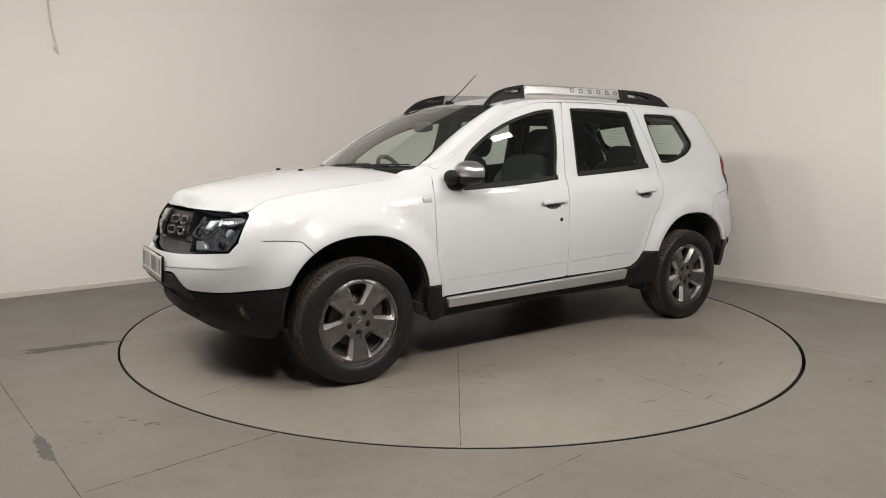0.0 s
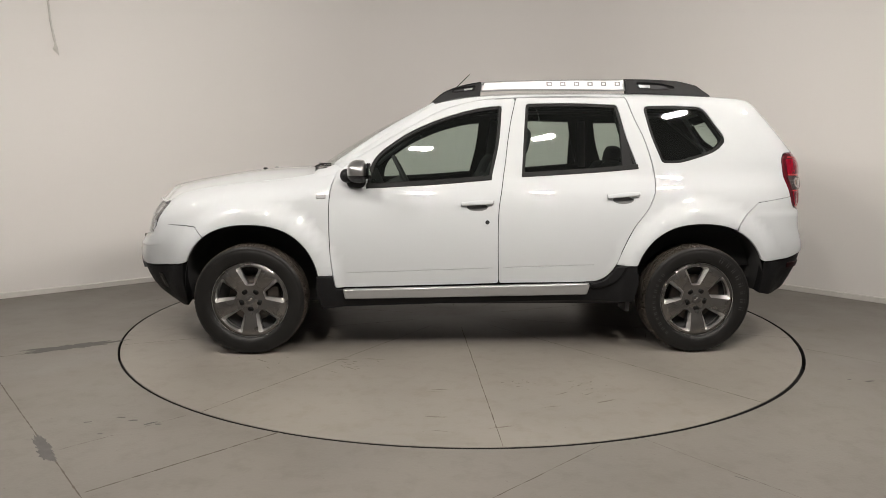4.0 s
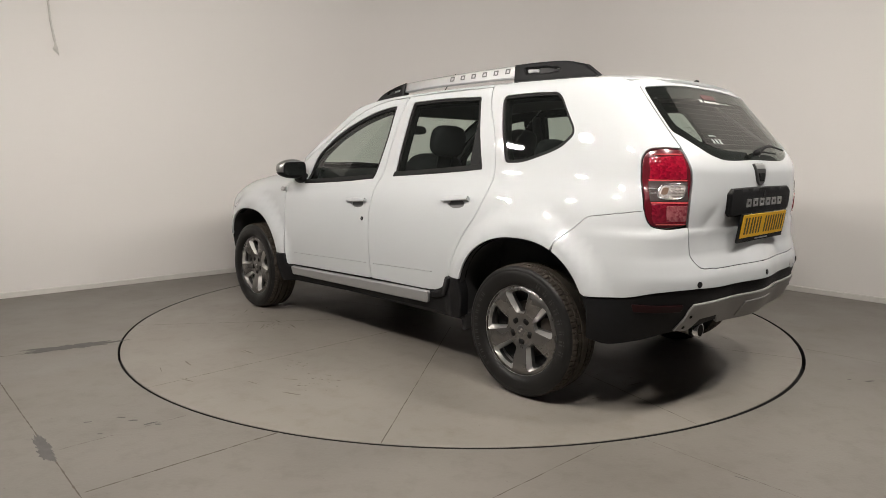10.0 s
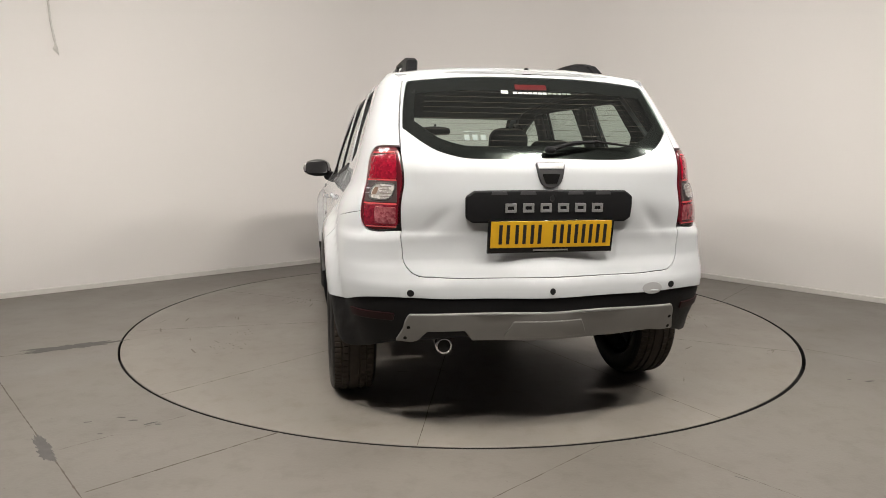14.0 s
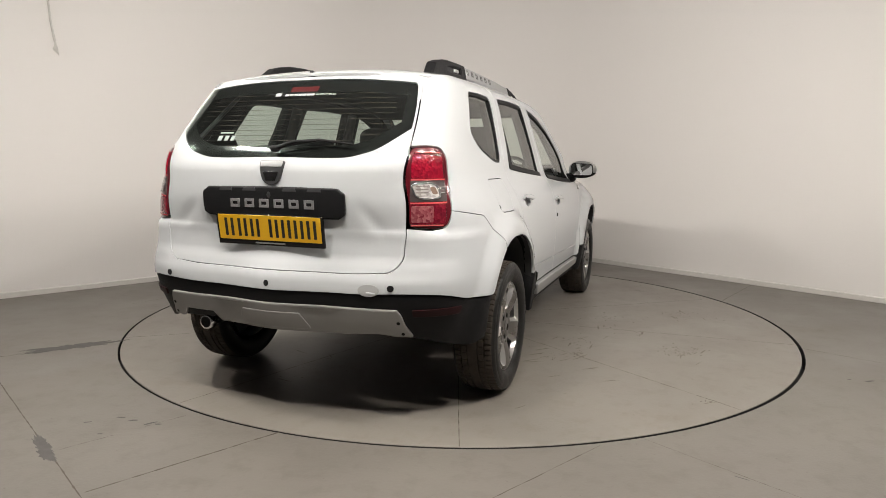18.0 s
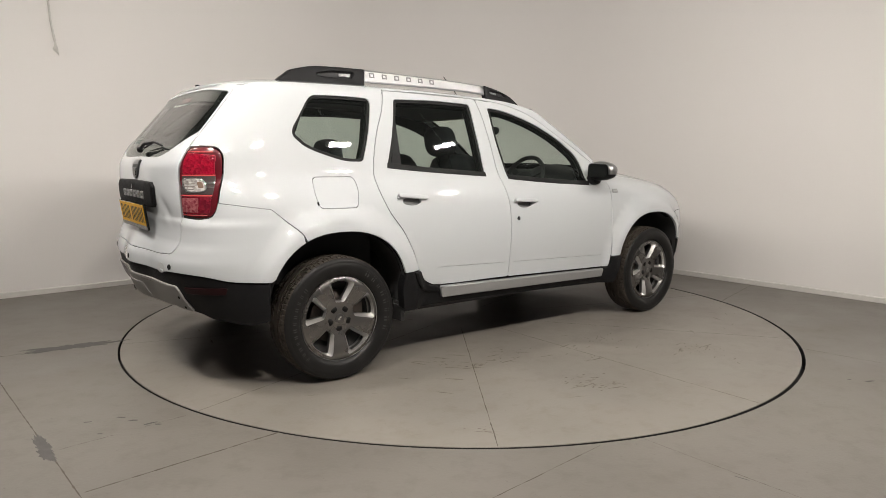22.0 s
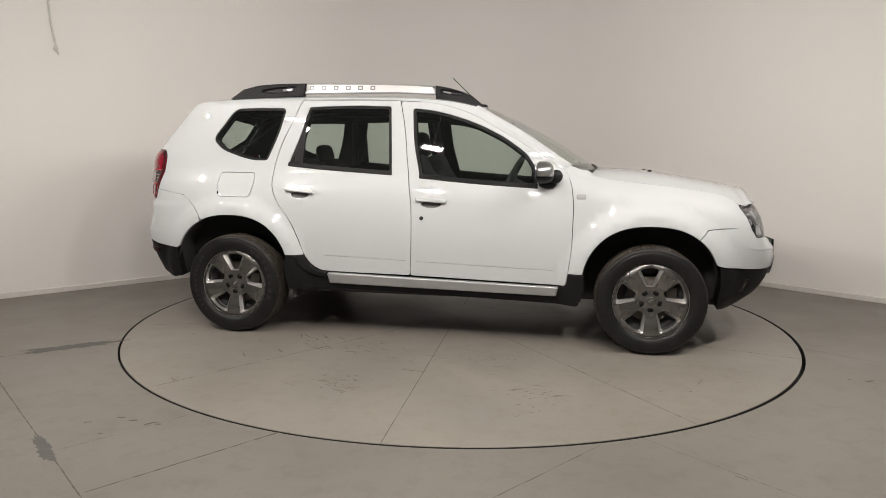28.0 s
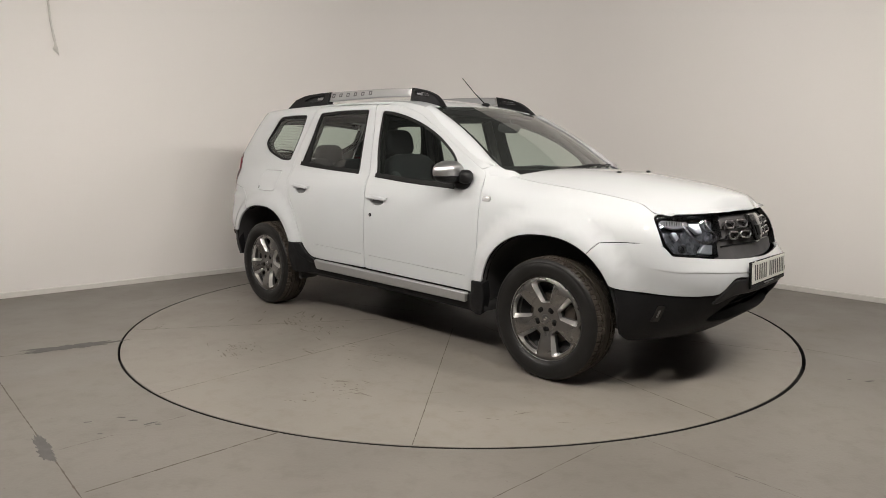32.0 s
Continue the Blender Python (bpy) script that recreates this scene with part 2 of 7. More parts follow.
# rim and kerb are painted black so that the narrow gap reads as shade
part("rim", ring_bm(TURN_RADIUS + 0.0012, -0.04, -0.003), PIT_BLACK, turntable, "rim of the plate, blackened as the gap's shade")
part("kerb", moved(ring_bm(TURN_RADIUS + GAP, -0.09, -0.001, inwards=True), pose(*PIT_SHIFT, 0)), PIT_BLACK, floor, "edge of the round opening, blackened as the gap's shade")
part("spindle", disc_bm(0.3, -0.085, -0.04, 32), PIT_BLACK, turntable, "dark steel spindle")


def ribbon(name, pts, width, mat, parent, seed=1, wob=0.45, z=0.0008, gaps=()):
    """A thin uneven joint or scratch that lies on the floor."""
    r = random.Random(seed)
    total = math.hypot(pts[-1][0] - pts[0][0], pts[-1][1] - pts[0][1])
    n = max(4, int(total / 0.025))
    verts, faces = [], []
    dx, dy = (pts[-1][0] - pts[0][0]) / total, (pts[-1][1] - pts[0][1]) / total
    for i in range(n + 1):
        f = i / n
        x, y = pts[0][0] + dx * total * f, pts[0][1] + dy * total * f
        j = 0.002 * noise.noise((x * 7, y * 7, seed))
        w = width * 0.5 * (1 + wob * r.uniform(-1.6, 1.0))
        verts += [(x - dy * (w + j), y + dx * (w + j), z), (x + dy * (w - j), y - dx * (w - j), z)]
        if i and not any(g0 < f < g1 for g0, g1 in gaps):
            a = 2 * i - 2
            faces.append((a, a + 1, a + 3, a + 2))
    return from_data(name, verts, faces, mat, parent, smooth=False)


def blotch(name, x, y, rx, ry, turn, mat, parent, seed, n=26, rough=0.45, z=0.0009):
    """A worn patch with a ragged outline."""
    verts = [(x, y, z)]
    c, s = math.cos(radians(turn)), math.sin(radians(turn))
    for i in range(n):
        a = 2 * math.pi * i / n
        k = 1 + rough * noise.noise((2.4 * math.cos(a) + seed * 3.1, 2.4 * math.sin(a), seed)) + rough * 0.6 * noise.noise((6 * math.cos(a), 6 * math.sin(a), seed + 9))
        if n > 60:
            k += rough * 0.7 * noise.noise((17 * math.cos(a), 17 * math.sin(a), seed + 5)) + rough * 0.4 * noise.noise((45 * math.cos(a), 45 * math.sin(a), seed + 2))
        px, py = rx * k * math.cos(a), ry * k * math.sin(a)
        verts.append((x + c * px - s * py, y + s * px + c * py, z))
    faces = [(0, 1 + i, 1 + (i + 1) % n) for i in range(n)]
    return from_data(name, verts, faces, mat, parent, smooth=False)


def joint(u0, v0, u1, v1, seed, w=0.008, gaps=()):
    ribbon("floor_joint", [room(u0, v0)[:2], room(u1, v1)[:2]], w, JOINT_DIRT, floor, seed, gaps=gaps)


joint(-4.4, 1.25, -2.11, 0.885, 1)
joint(-2.82, 2.6, -2.78, -3.2, 2, 0.006)
joint(-2.776, -1.068, -2.02, -1.048, 3)
joint(-1.10, -2.028, -4.3, -2.045, 4, 0.004)
joint(1.045, -2.03, 1.12, -2.9, 5, 0.004)
joint(2.95, -0.90, 2.05, -1.05, 6, 0.004)
joint(-0.905, -2.11, -0.97, -3.9, 7, 0.003)
joint(-2.76, -0.63, -2.25, -0.605, 8, 0.003, ((0.4, 0.7),))
joint(-1.70, 1.975, -1.12, 2.07, 9, 0.003)
joint(2.9, 0.93, 2.10, 0.93, 10, 0.003)
for (x, y, rx, ry, turn, seed) in ((-2.375, -0.935, 0.25, 0.060, 32, 1), (-2.20, -0.835, 0.10, 0.018, 34, 2), (-1.66, -2.33, 0.135, 0.026, -48, 3), (-1.60, -2.40, 0.06, 0.02, -40, 4), (-1.43, -2.05, 0.022, 0.007, 10, 5), (-1.34, -2.08, 0.03, 0.007, 40, 6),
                                   (-1.50, -2.02, 0.02, 0.006, 0, 7), (-1.62, -2.08, 0.018, 0.005, 20, 8), (-1.30, -2.09, 0.014, 0.006, 5, 9), (-1.50, -2.20, 0.012, 0.005, 5, 10), (2.196, -1.382, 0.028, 0.008, 15, 11), (2.10, -1.36, 0.012, 0.004, 15, 12), (1.05, -2.50, 0.03, 0.003, -40, 14)):
    blotch("worn_patch", x, y, rx, ry, turn, SCUFF_DIRT, floor, seed, n=140 if rx > 0.05 else 26, z=0.0010 + 0.00025 * seed)
for k in range(10):
    a = radians(19.3 + 36 * k)
    r0 = 0.35
    ribbon("plate_joint", [(r0 * math.cos(a), r0 * math.sin(a)), ((TURN_RADIUS - 0.004) * math.cos(a), (TURN_RADIUS - 0.004) * math.sin(a))], 0.0042, JOINT_DIRT, turntable, 20 + k)
rd = random.Random(11)
MORE = ((-0.66, -0.98, 14, 0.07), (-0.37, -0.95, 16, 0.14), (-0.80, -0.84, 10, 0.10), (-0.38, -1.60, 6, 0.07), (0.0, -1.28, 6, 0.09), (-1.24, -1.70, 3, 0.05), (0.63, 1.17, 10, 0.10))
for cx, cy, n, sp in ((-0.555, 1.585, 16, 0.10), (-0.25, 1.495, 8, 0.09), (-0.35, -1.60, 18, 0.12), (0.64, -1.58, 20, 0.11), (0.62, -1.76, 8, 0.07), (0.30, -1.07, 16, 0.12), (-0.38, -1.47, 8, 0.08), (1.3, 0.9, 6, 0.25), (-1.5, 0.3, 6, 0.3), (1.4, -1.2, 5, 0.2), *MORE):
    along = math.degrees(math.atan2(cy, cx)) + 90
    for k in range((3 * n) // 2):
        s = rd.uniform(0.004, 0.013)
        blotch("scuff", cx + rd.gauss(0, sp * 0.6), cy + rd.gauss(0, sp * 0.5), s, s * rd.uniform(0.14, 0.34), rd.gauss(along, 22), CHIP_DARK, turntable, 40 + k, n=11, rough=0.6, z=0.0010 + 0.00012 * k)

for cx, cy, n, sp in ((-0.555, 1.585, 5, 0.16), (-0.35, -1.60, 6, 0.18), (0.64, -1.58, 7, 0.16), (0.30, -1.07, 7, 0.20), (1.3, 0.9, 6, 0.3), (-1.5, 0.3, 6, 0.3), (1.4, -1.2, 5, 0.25), (-1.2, -1.1, 5, 0.3), (0.2, 1.75, 5, 0.2), *MORE):
    along = math.degrees(math.atan2(cy, cx)) + 90
    for k in range(min(n, 7)):
        s = rd.uniform(0.018, 0.055)
        blotch("worn_streak", cx + rd.gauss(0, sp * 0.9), cy + rd.gauss(0, sp * 0.8), s, s * rd.uniform(0.05, 0.12), rd.gauss(along, 14), FAINT_WEAR, turntable, 140 + k, n=22, rough=0.8, z=0.0006 + 0.00003 * k)

# A loose cord end hangs down in front of the wall.
bm = bmesh.new()
path = [(-1.985, 2.79, 3.69), (-1.982, 2.795, 2.9), (-1.968, 2.80, 2.45), (-1.958, 2.80, 2.25), (-1.940, 2.80, 2.12), (-1.926, 2.80, 2.03)]
rad = [0.007, 0.008, 0.008, 0.008, 0.010, 0.008]
rings = []
for (u, v, z), r in zip(path, rad):
    rings.append([bm.verts.new(room(u + r * math.cos(a), v + r * math.sin(a), z)) for a in np.linspace(0, 2 * math.pi, 9)[:-1]])
for A, B in zip(rings, rings[1:]):
    for i in range(8):
        bm.faces.new((A[i], A[(i + 1) % 8], B[(i + 1) % 8], B[i]))
bm.faces.new(rings[-1])
tail = [(-1.940, 2.797, 2.09), (-1.920, 2.797, 2.05), (-1.916, 2.797, 1.985), (-1.955, 2.797, 2.03)]
vs = [bm.verts.new(room(u, v, z)) for u, v, z in tail] + [bm.verts.new(room(u, v - 0.006, z)) for u, v, z in tail]
bm.faces.new(vs[:4]), bm.faces.new(vs[4:][::-1])
for i in range(4):
    bm.faces.new((vs[i], vs[(i + 1) % 4], vs[4 + (i + 1) % 4], vs[4 + i]))
for f in bm.faces:
    f.smooth = True
tagged(part("hanging_cord", bm, CORD_GREY), "pale grey cord end hanging from the ceiling", "cord")

# Lamps: two rows of flat floodlights hang on rods round the near half of the turntable.
def floodlight(u, v, z, face, tilt, panel=PANEL_GLOW):
    e = tagged(new("floodlight"), "flat white LED floodlight hanging on a rod, switched on", "floodlight", group="floodlights over the turntable")
    x, y, _ = room(u, v)
    e.matrix_world = pose(x, y, z, 0, 0, face) @ pose(0, 0, 0, 0, -tilt, 0)
    lx, ly = LAMP_SIZE
    part("housing", box_bm(-lx / 2 - 0.02, lx / 2 + 0.02, -ly / 2 - 0.02, ly / 2 + 0.02, 0.003, 0.05, 0.008), LAMP_FRAME, e)
    part("diffuser", box_bm(-lx / 2, lx / 2, -ly / 2, ly / 2, -0.006, 0.002), panel, e, "glowing white diffuser")
    bm = bmesh.new()
    bmesh.ops.create_cone(bm, cap_ends=True, segments=10, radius1=0.008, radius2=0.008, depth=CEIL - z - 0.05)
    rod = part("rod", bm, LAMP_FRAME, e)
    rod.matrix_local = pose(0, 0, 0, 0, tilt, 0) @ pose(0, 0, 0.05 + (CEIL - z - 0.05) / 2)
    return e


for u, v in ((1.46, -3.20), (0.12, -3.15), (-1.18, -2.95)):
    floodlight(u, v, 2.85, ROOM_TURN + (134 if u > 1 else 90), LAMP_TILT, PANEL_GLOW_END if u > 1 else PANEL_GLOW)
floodlight(-2.40, -2.48, 2.85, ROOM_TURN + 45, LAMP_TILT)
for u, v in ((-2.95, -1.40), (-3.18, 0.08), (-3.38, 1.28)):
    floodlight(u, v, 2.85, ROOM_TURN - (44 if v > 1 else 0), LAMP_TILT, PANEL_GLOW_END if v > 1 else PANEL_GLOW)


# ---- the car ----
PAINT = paint_white()
BLACK_PLASTIC = vary(material("black_textured_plastic", (0.0088, 0.0088, 0.0096), 0.52, Specular_IOR_Level=0.18), 40, 0.2, 0.12, 500)
CHIN_BLACK = vary(material("satin_black_plastic", (0.016, 0.016, 0.017), 0.36, Specular_IOR_Level=0.4), 30, 0.15)
GLOSS_BLACK = material("gloss_black", (0.006, 0.006, 0.006), 0.12)
DARK_SHELL = vary(material("dark_inner_shell", (0.006, 0.006, 0.006), 0.9, Specular_IOR_Level=0.1), 8, 0.2)
RUBBER = vary(material("window_rubber", (0.007, 0.007, 0.007), 0.55, Specular_IOR_Level=0.2), 30, 0.2)
CAP_SILVER = vary(material("silver_mirror_cap", (0.42, 0.42, 0.42), 0.3, 0.9), 5, 0.03)
SATIN_SILVER = vary(material("satin_silver", (0.40, 0.404, 0.408), 0.38, 0.6), 5, 0.03)
CHROME = material("chrome", (0.75, 0.75, 0.76), 0.08, 1.0)
ALLOY = vary(material("grey_alloy", (0.188, 0.179, 0.171), 0.28, 0.86), 9, 0.05, 0.0, 60, 0.05)
TYRE = vary(material("tyre_rubber", (0.0125, 0.0121, 0.0118), 0.40, Specular_IOR_Level=0.22), 12, 0.35, 0.1, 220, 0.08)
TREAD_DUST = vary(material("dusty_tread_rubber", (0.052, 0.043, 0.036), 0.85, Specular_IOR_Level=0.2), 25, 0.4, 0.1, 200)
SEAT_CLOTH = vary(material("dark_seat_cloth", (0.014, 0.0145, 0.017), 0.9), 60, 0.25, 0.1, 600)
SEAT_GREY = vary(material("grey_seat_cloth", (0.032, 0.034, 0.038), 0.9), 60, 0.25, 0.1, 600)
TRIM_GREY = vary(material("dark_interior_trim", (0.026, 0.026, 0.028), 0.7), 20, 0.2, 0.05, 300)
HEADLINER = vary(material("grey_headliner", (0.09, 0.09, 0.088), 0.9), 50, 0.1)
GLASS = glass_material("tinted_glass", (0.77, 0.845, 0.80), haze=0.006)
SCREEN_GLASS = glass_material("hazy_windscreen_glass", (0.90, 0.955, 0.92), haze=0.02)
LENS_CLEAR = glass_material("clear_lens", (0.86, 0.88, 0.9))


def faceted_lens(name, dark, bright, scale, floor_at, top_at):
    """Lens or housing over a pressed reflector: small cells, the facets' uneven glints put into their tone."""
    m = material(name, bright, 0.14, 0.0, Coat_Weight=1.0, Coat_Roughness=0.03)
    nt = m.node_tree
    b = nt.nodes["Principled BSDF"]
    co = nt.nodes.new("ShaderNodeTexCoord")
    vo = nt.nodes.new("ShaderNodeTexVoronoi")
    vo.inputs["Scale"].default_value = scale
    nt.links.new(co.outputs["Object"], vo.inputs["Vector"])
    sep = nt.nodes.new("ShaderNodeSeparateColor")
    nt.links.new(vo.outputs["Color"], sep.inputs[0])
    mr = nt.nodes.new("ShaderNodeMapRange")
    mr.inputs["From Min"].default_value, mr.inputs["From Max"].default_value = floor_at, top_at
    nt.links.new(sep.outputs[0], mr.inputs["Value"])
    mx = nt.nodes.new("ShaderNodeMix")
    mx.data_type = "RGBA"
    mx.inputs["A"].default_value, mx.inputs["B"].default_value = (*dark, 1), (*bright, 1)
    nt.links.new(mr.outputs[0], mx.inputs["Factor"])
    nt.links.new(mx.outputs["Result"], b.inputs["Base Color"])
    bp = nt.nodes.new("ShaderNodeBump")
    bp.inputs["Strength"].default_value, bp.inputs["Distance"].default_value = 0.22, 0.01
    nt.links.new(vo.outputs["Distance"], bp.inputs["Height"])
    nt.links.new(bp.outputs[0], b.inputs["Normal"])
    return m


LENS_RED = faceted_lens("red_lens", (0.17, 0.002, 0.013), (0.30, 0.005, 0.022), 90, 0.0, 1.0)
LENS_RED_DEEP = faceted_lens("deep_red_lens", (0.10, 0.003, 0.012), (0.19, 0.008, 0.020), 90, 0.0, 1.0)
LENS_PINK = faceted_lens("pale_red_cell", (0.16, 0.020, 0.032), (0.32, 0.10, 0.11), 95, 0.0, 1.0)
LENS_PALE = faceted_lens("pale_lens", (0.22, 0.205, 0.195), (0.50, 0.475, 0.455), 70, 0.0, 1.0)
REPEATER = material("pale_repeater_lens", (0.36, 0.36, 0.36), 0.2, 0.0, Coat_Weight=0.6)
LENS_AMBER = material("amber_lens", (0.17, 0.115, 0.085), 0.2, 0.0, Coat_Weight=1.0)
PLATE_YELLOW = material("yellow_reflective_plate", (0.66, 0.37, 0.012), 0.4)
PLATE_WHITE = material("white_reflective_plate", (0.62, 0.62, 0.58), 0.4)
LAMP_DARK = material("dark_red_lamp_housing", (0.085, 0.005, 0.010), 0.2, 0.0, Coat_Weight=0.8)
LAMP_BLACK = material("dark_lamp_band", (0.060, 0.046, 0.046), 0.25, 0.0, Coat_Weight=0.5)
LENS_FLUTE = material("grey_lens_flute", (0.20, 0.17, 0.16), 0.2, 0.2)
LENS_RED_BRIGHT = material("bright_red_cell", (0.70, 0.09, 0.10), 0.15, 0.2, Coat_Weight=1.0)
LAMP_HOUSE = faceted_lens("pressed_lamp_housing", (0.040, 0.043, 0.050), (0.115, 0.122, 0.138), 60, 0.0, 1.0)
LINER_BLACK = vary(material("wheel_arch_liner", (0.042, 0.041, 0.042), 0.85), 14, 0.3)
# paler copy of the alloy: the highlights of flanks and barrel put into colour
ALLOY_LIT = vary(material("lit_alloy_edge", (0.56, 0.55, 0.54), 0.30, 0.8), 20, 0.05)
ALLOY_DARK = material("dark_alloy", (0.16, 0.157, 0.155), 0.3, 0.85)
BOLT_DARK = material("dark_bolt_and_hole", (0.005, 0.005, 0.005), 0.6, Specular_IOR_Level=0.15)
DISC_STEEL = vary(material("brake_steel", (0.10, 0.085, 0.075), 0.45, 0.7), 20, 0.4)
TYRE_MARK = vary(material("worn_sidewall_marks", (0.024, 0.0235, 0.023), 0.6), 60, 0.6)
LETTER_DARK = material("dark_letter", (0.10, 0.10, 0.10), 0.4)
LETTER_GREY = material("grey_letter", (0.24, 0.24, 0.24), 0.35, 0.3)
MIRROR = material("mirror_glass", (0.9, 0.9, 0.9), 0.02, 1.0)
LENS_PALE_DARK = material("smoked_lens", (0.26, 0.265, 0.275), 0.12, 0.3, Coat_Weight=1.0)
BRAKE_RED = material("dark_red_brake_lens", (0.13, 0.005, 0.008), 0.3)
LENS_RED_DIM = material("unlit_red_lens", (0.016, 0.003, 0.004), 0.45, 0.0, Specular_IOR_Level=0.2)
CHROME_SATIN = material("satin_chrome", (0.62, 0.62, 0.63), 0.22, 1.0)
EMBLEM_GREY = material("grey_emblem", (0.07, 0.07, 0.072), 0.35, 0.5)
LAMP_MIRROR = vary(material("silvered_reflector", (0.50, 0.53, 0.57), 0.30, 0.6), 60, 0.25)
CHROME_DARK = material("dark_chrome", (0.22, 0.22, 0.225), 0.15, 1.0)
PLATE_BLACK = material("plate_black", (0.012, 0.011, 0.012), 0.4)
STICKER = material("white_sticker", (0.42, 0.44, 0.43), 0.5)
STICKER_DIM = material("faded_sticker", (0.18, 0.22, 0.20), 0.5)
WIRE_DARK = material("heater_wire", (0.05, 0.03, 0.02), 0.6)
# grey that stands in for the shade on the white handle bowls
BOWL_SHADE = material("handle_bowl_shade", (0.13, 0.13, 0.13), 0.5)
RECESS_GREY = material("recess_grey", (0.35, 0.35, 0.35), 0.5)
EXHAUST = vary(material("exhaust_steel", (0.20, 0.19, 0.18), 0.35, 0.8), 15, 0.2)
SKID_GREY = vary(material("grey_skid_plate", (0.27, 0.266, 0.258), 0.42, 0.2), 12, 0.08)

car = tagged(new("car"), "white off-road car with roof rails and black cladding on turntable", "car")


def curve(xs, ys):
    """A smooth monotone run through a few stations."""
    xs, ys = np.array(xs, float), np.array(ys, float)
    h = np.diff(xs)
    d = np.diff(ys) / h
    m = np.zeros(len(xs))
    m[0], m[-1] = d[0], d[-1]
    for i in range(1, len(xs) - 1):
        if d[i - 1] * d[i] > 0:
            w1, w2 = 2 * h[i] + h[i - 1], h[i] + 2 * h[i - 1]
            m[i] = (w1 + w2) / (w1 / d[i - 1] + w2 / d[i])

    def f(x):
        x = np.asarray(x, float)
        xc = np.clip(x, xs[0], xs[-1])
        k = np.clip(np.searchsorted(xs, xc, side="right") - 1, 0, len(xs) - 2)
        t = (xc - xs[k]) / h[k]
        y = ys[k] * (2 * t**3 - 3 * t**2 + 1) + h[k] * m[k] * (t**3 - 2 * t**2 + t) + ys[k + 1] * (3 * t**2 - 2 * t**3) + h[k] * m[k + 1] * (t**3 - t**2)
        return y + np.where(x > xs[-1], (x - xs[-1]) * m[-1], 0) + np.where(x < xs[0], (x - xs[0]) * m[0], 0)
    return f


# Plan outline of the body at each height: half width, nose and tail, and how square the corners are.
HALF = curve((0.20, 0.30, 0.42, 0.55, 0.68, 0.79, 0.88, 0.96, 1.02, 1.06, 1.20, 1.35, 1.48, 1.53, 1.56), (0.785, 0.816, 0.837, 0.849, 0.855, 0.851, 0.842, 0.822, 0.792, 0.767, 0.727, 0.684, 0.642, 0.615, 0.575))
NOSE = curve((0.18, 0.25, 0.32, 0.38, 0.45, 0.52, 0.58, 0.64, 0.72, 0.80, 0.88, 0.95), (1.80, 1.935, 2.045, 2.098, 2.135, 2.156, 2.163, 2.158, 2.147, 2.135, 2.10, 2.05))
TAIL_CUT = curve((0.30, 0.45, 0.65, 0.75, 0.85, 1.0, 1.6), (0.7, 1.0, 1.0, 0.6, 0.3, 0.0, 0.0))
NOSE_CUT = curve((0.40, 0.50, 0.58, 0.64, 0.70, 0.80, 0.95), (0.0, 0.0, 0.08, 0.36, 0.92, 1.0, 1.0))
TAIL = curve((0.25, 0.38, 0.50, 0.60, 0.65, 0.70, 0.76, 0.84, 1.00, 1.10, 1.18, 1.28, 1.40, 1.50, 1.56), (-2.03, -2.10, -2.155, -2.178, -2.175, -2.15, -2.115, -2.10, -2.10, -2.095, -2.06, -1.985, -1.885, -1.80, -1.755))
SQ_F = curve((0.2, 0.42, 0.52, 0.60, 0.70, 0.90), (3.0, 3.0, 3.0, 3.15, 3.3, 3.0))
SQ_R = curve((0.3, 0.63, 0.845, 0.878, 1.0, 1.10, 1.19, 1.50), (4.4, 5.1, 5.3, 4.7, 4.9, 5.6, 6.4, 6.6))
WING_TOP = curve((0.80, 0.90, 1.07, 1.37, 1.62, 1.80, 1.90), (1.115, 1.085, 1.047, 1.013, 0.978, 0.940, 0.90))
BONNET_EDGE = curve((0.80, 0.90, 1.07, 1.37, 1.62, 1.76, 1.85, 1.90, 2.0, 2.084), (1.115, 1.085, 1.047, 1.013, 0.978, 0.945, 0.902, 0.899, 0.902, 0.907))
FB, RB = 1.2, -1.2          # where the nose and the tail begin to round
LF, LR = 1.0, 1.0
HUB_F, HUB_R, HUB_Z = 1.3365, -1.3365, 0.3275
ARCH_F, ARCH_R = (1.325, 0.36, 0.402, 0.414), (-1.335, 0.37, 0.402, 0.416)


def flare(x, z):
    out = 0
    for ax, az, rx, rz in (ARCH_F, ARCH_R):
        r = np.sqrt(((x - ax) / rx) ** 2 + ((z - az) / rz) ** 2)
        k = np.clip((1.38 - r) / 0.27, 0, 1)
        out = out + 0.046 * k * k * (3 - 2 * k)
    return out


def crease_z(d):
    """Height of the front bumper's shelf edge; it runs level across the nose and turns up at the corners."""
    k = np.clip((d - 40) / 18, 0, 1)
    return 0.588 + 0.045 * np.clip(d / 38, 0, 1) + 0.05 * k * k


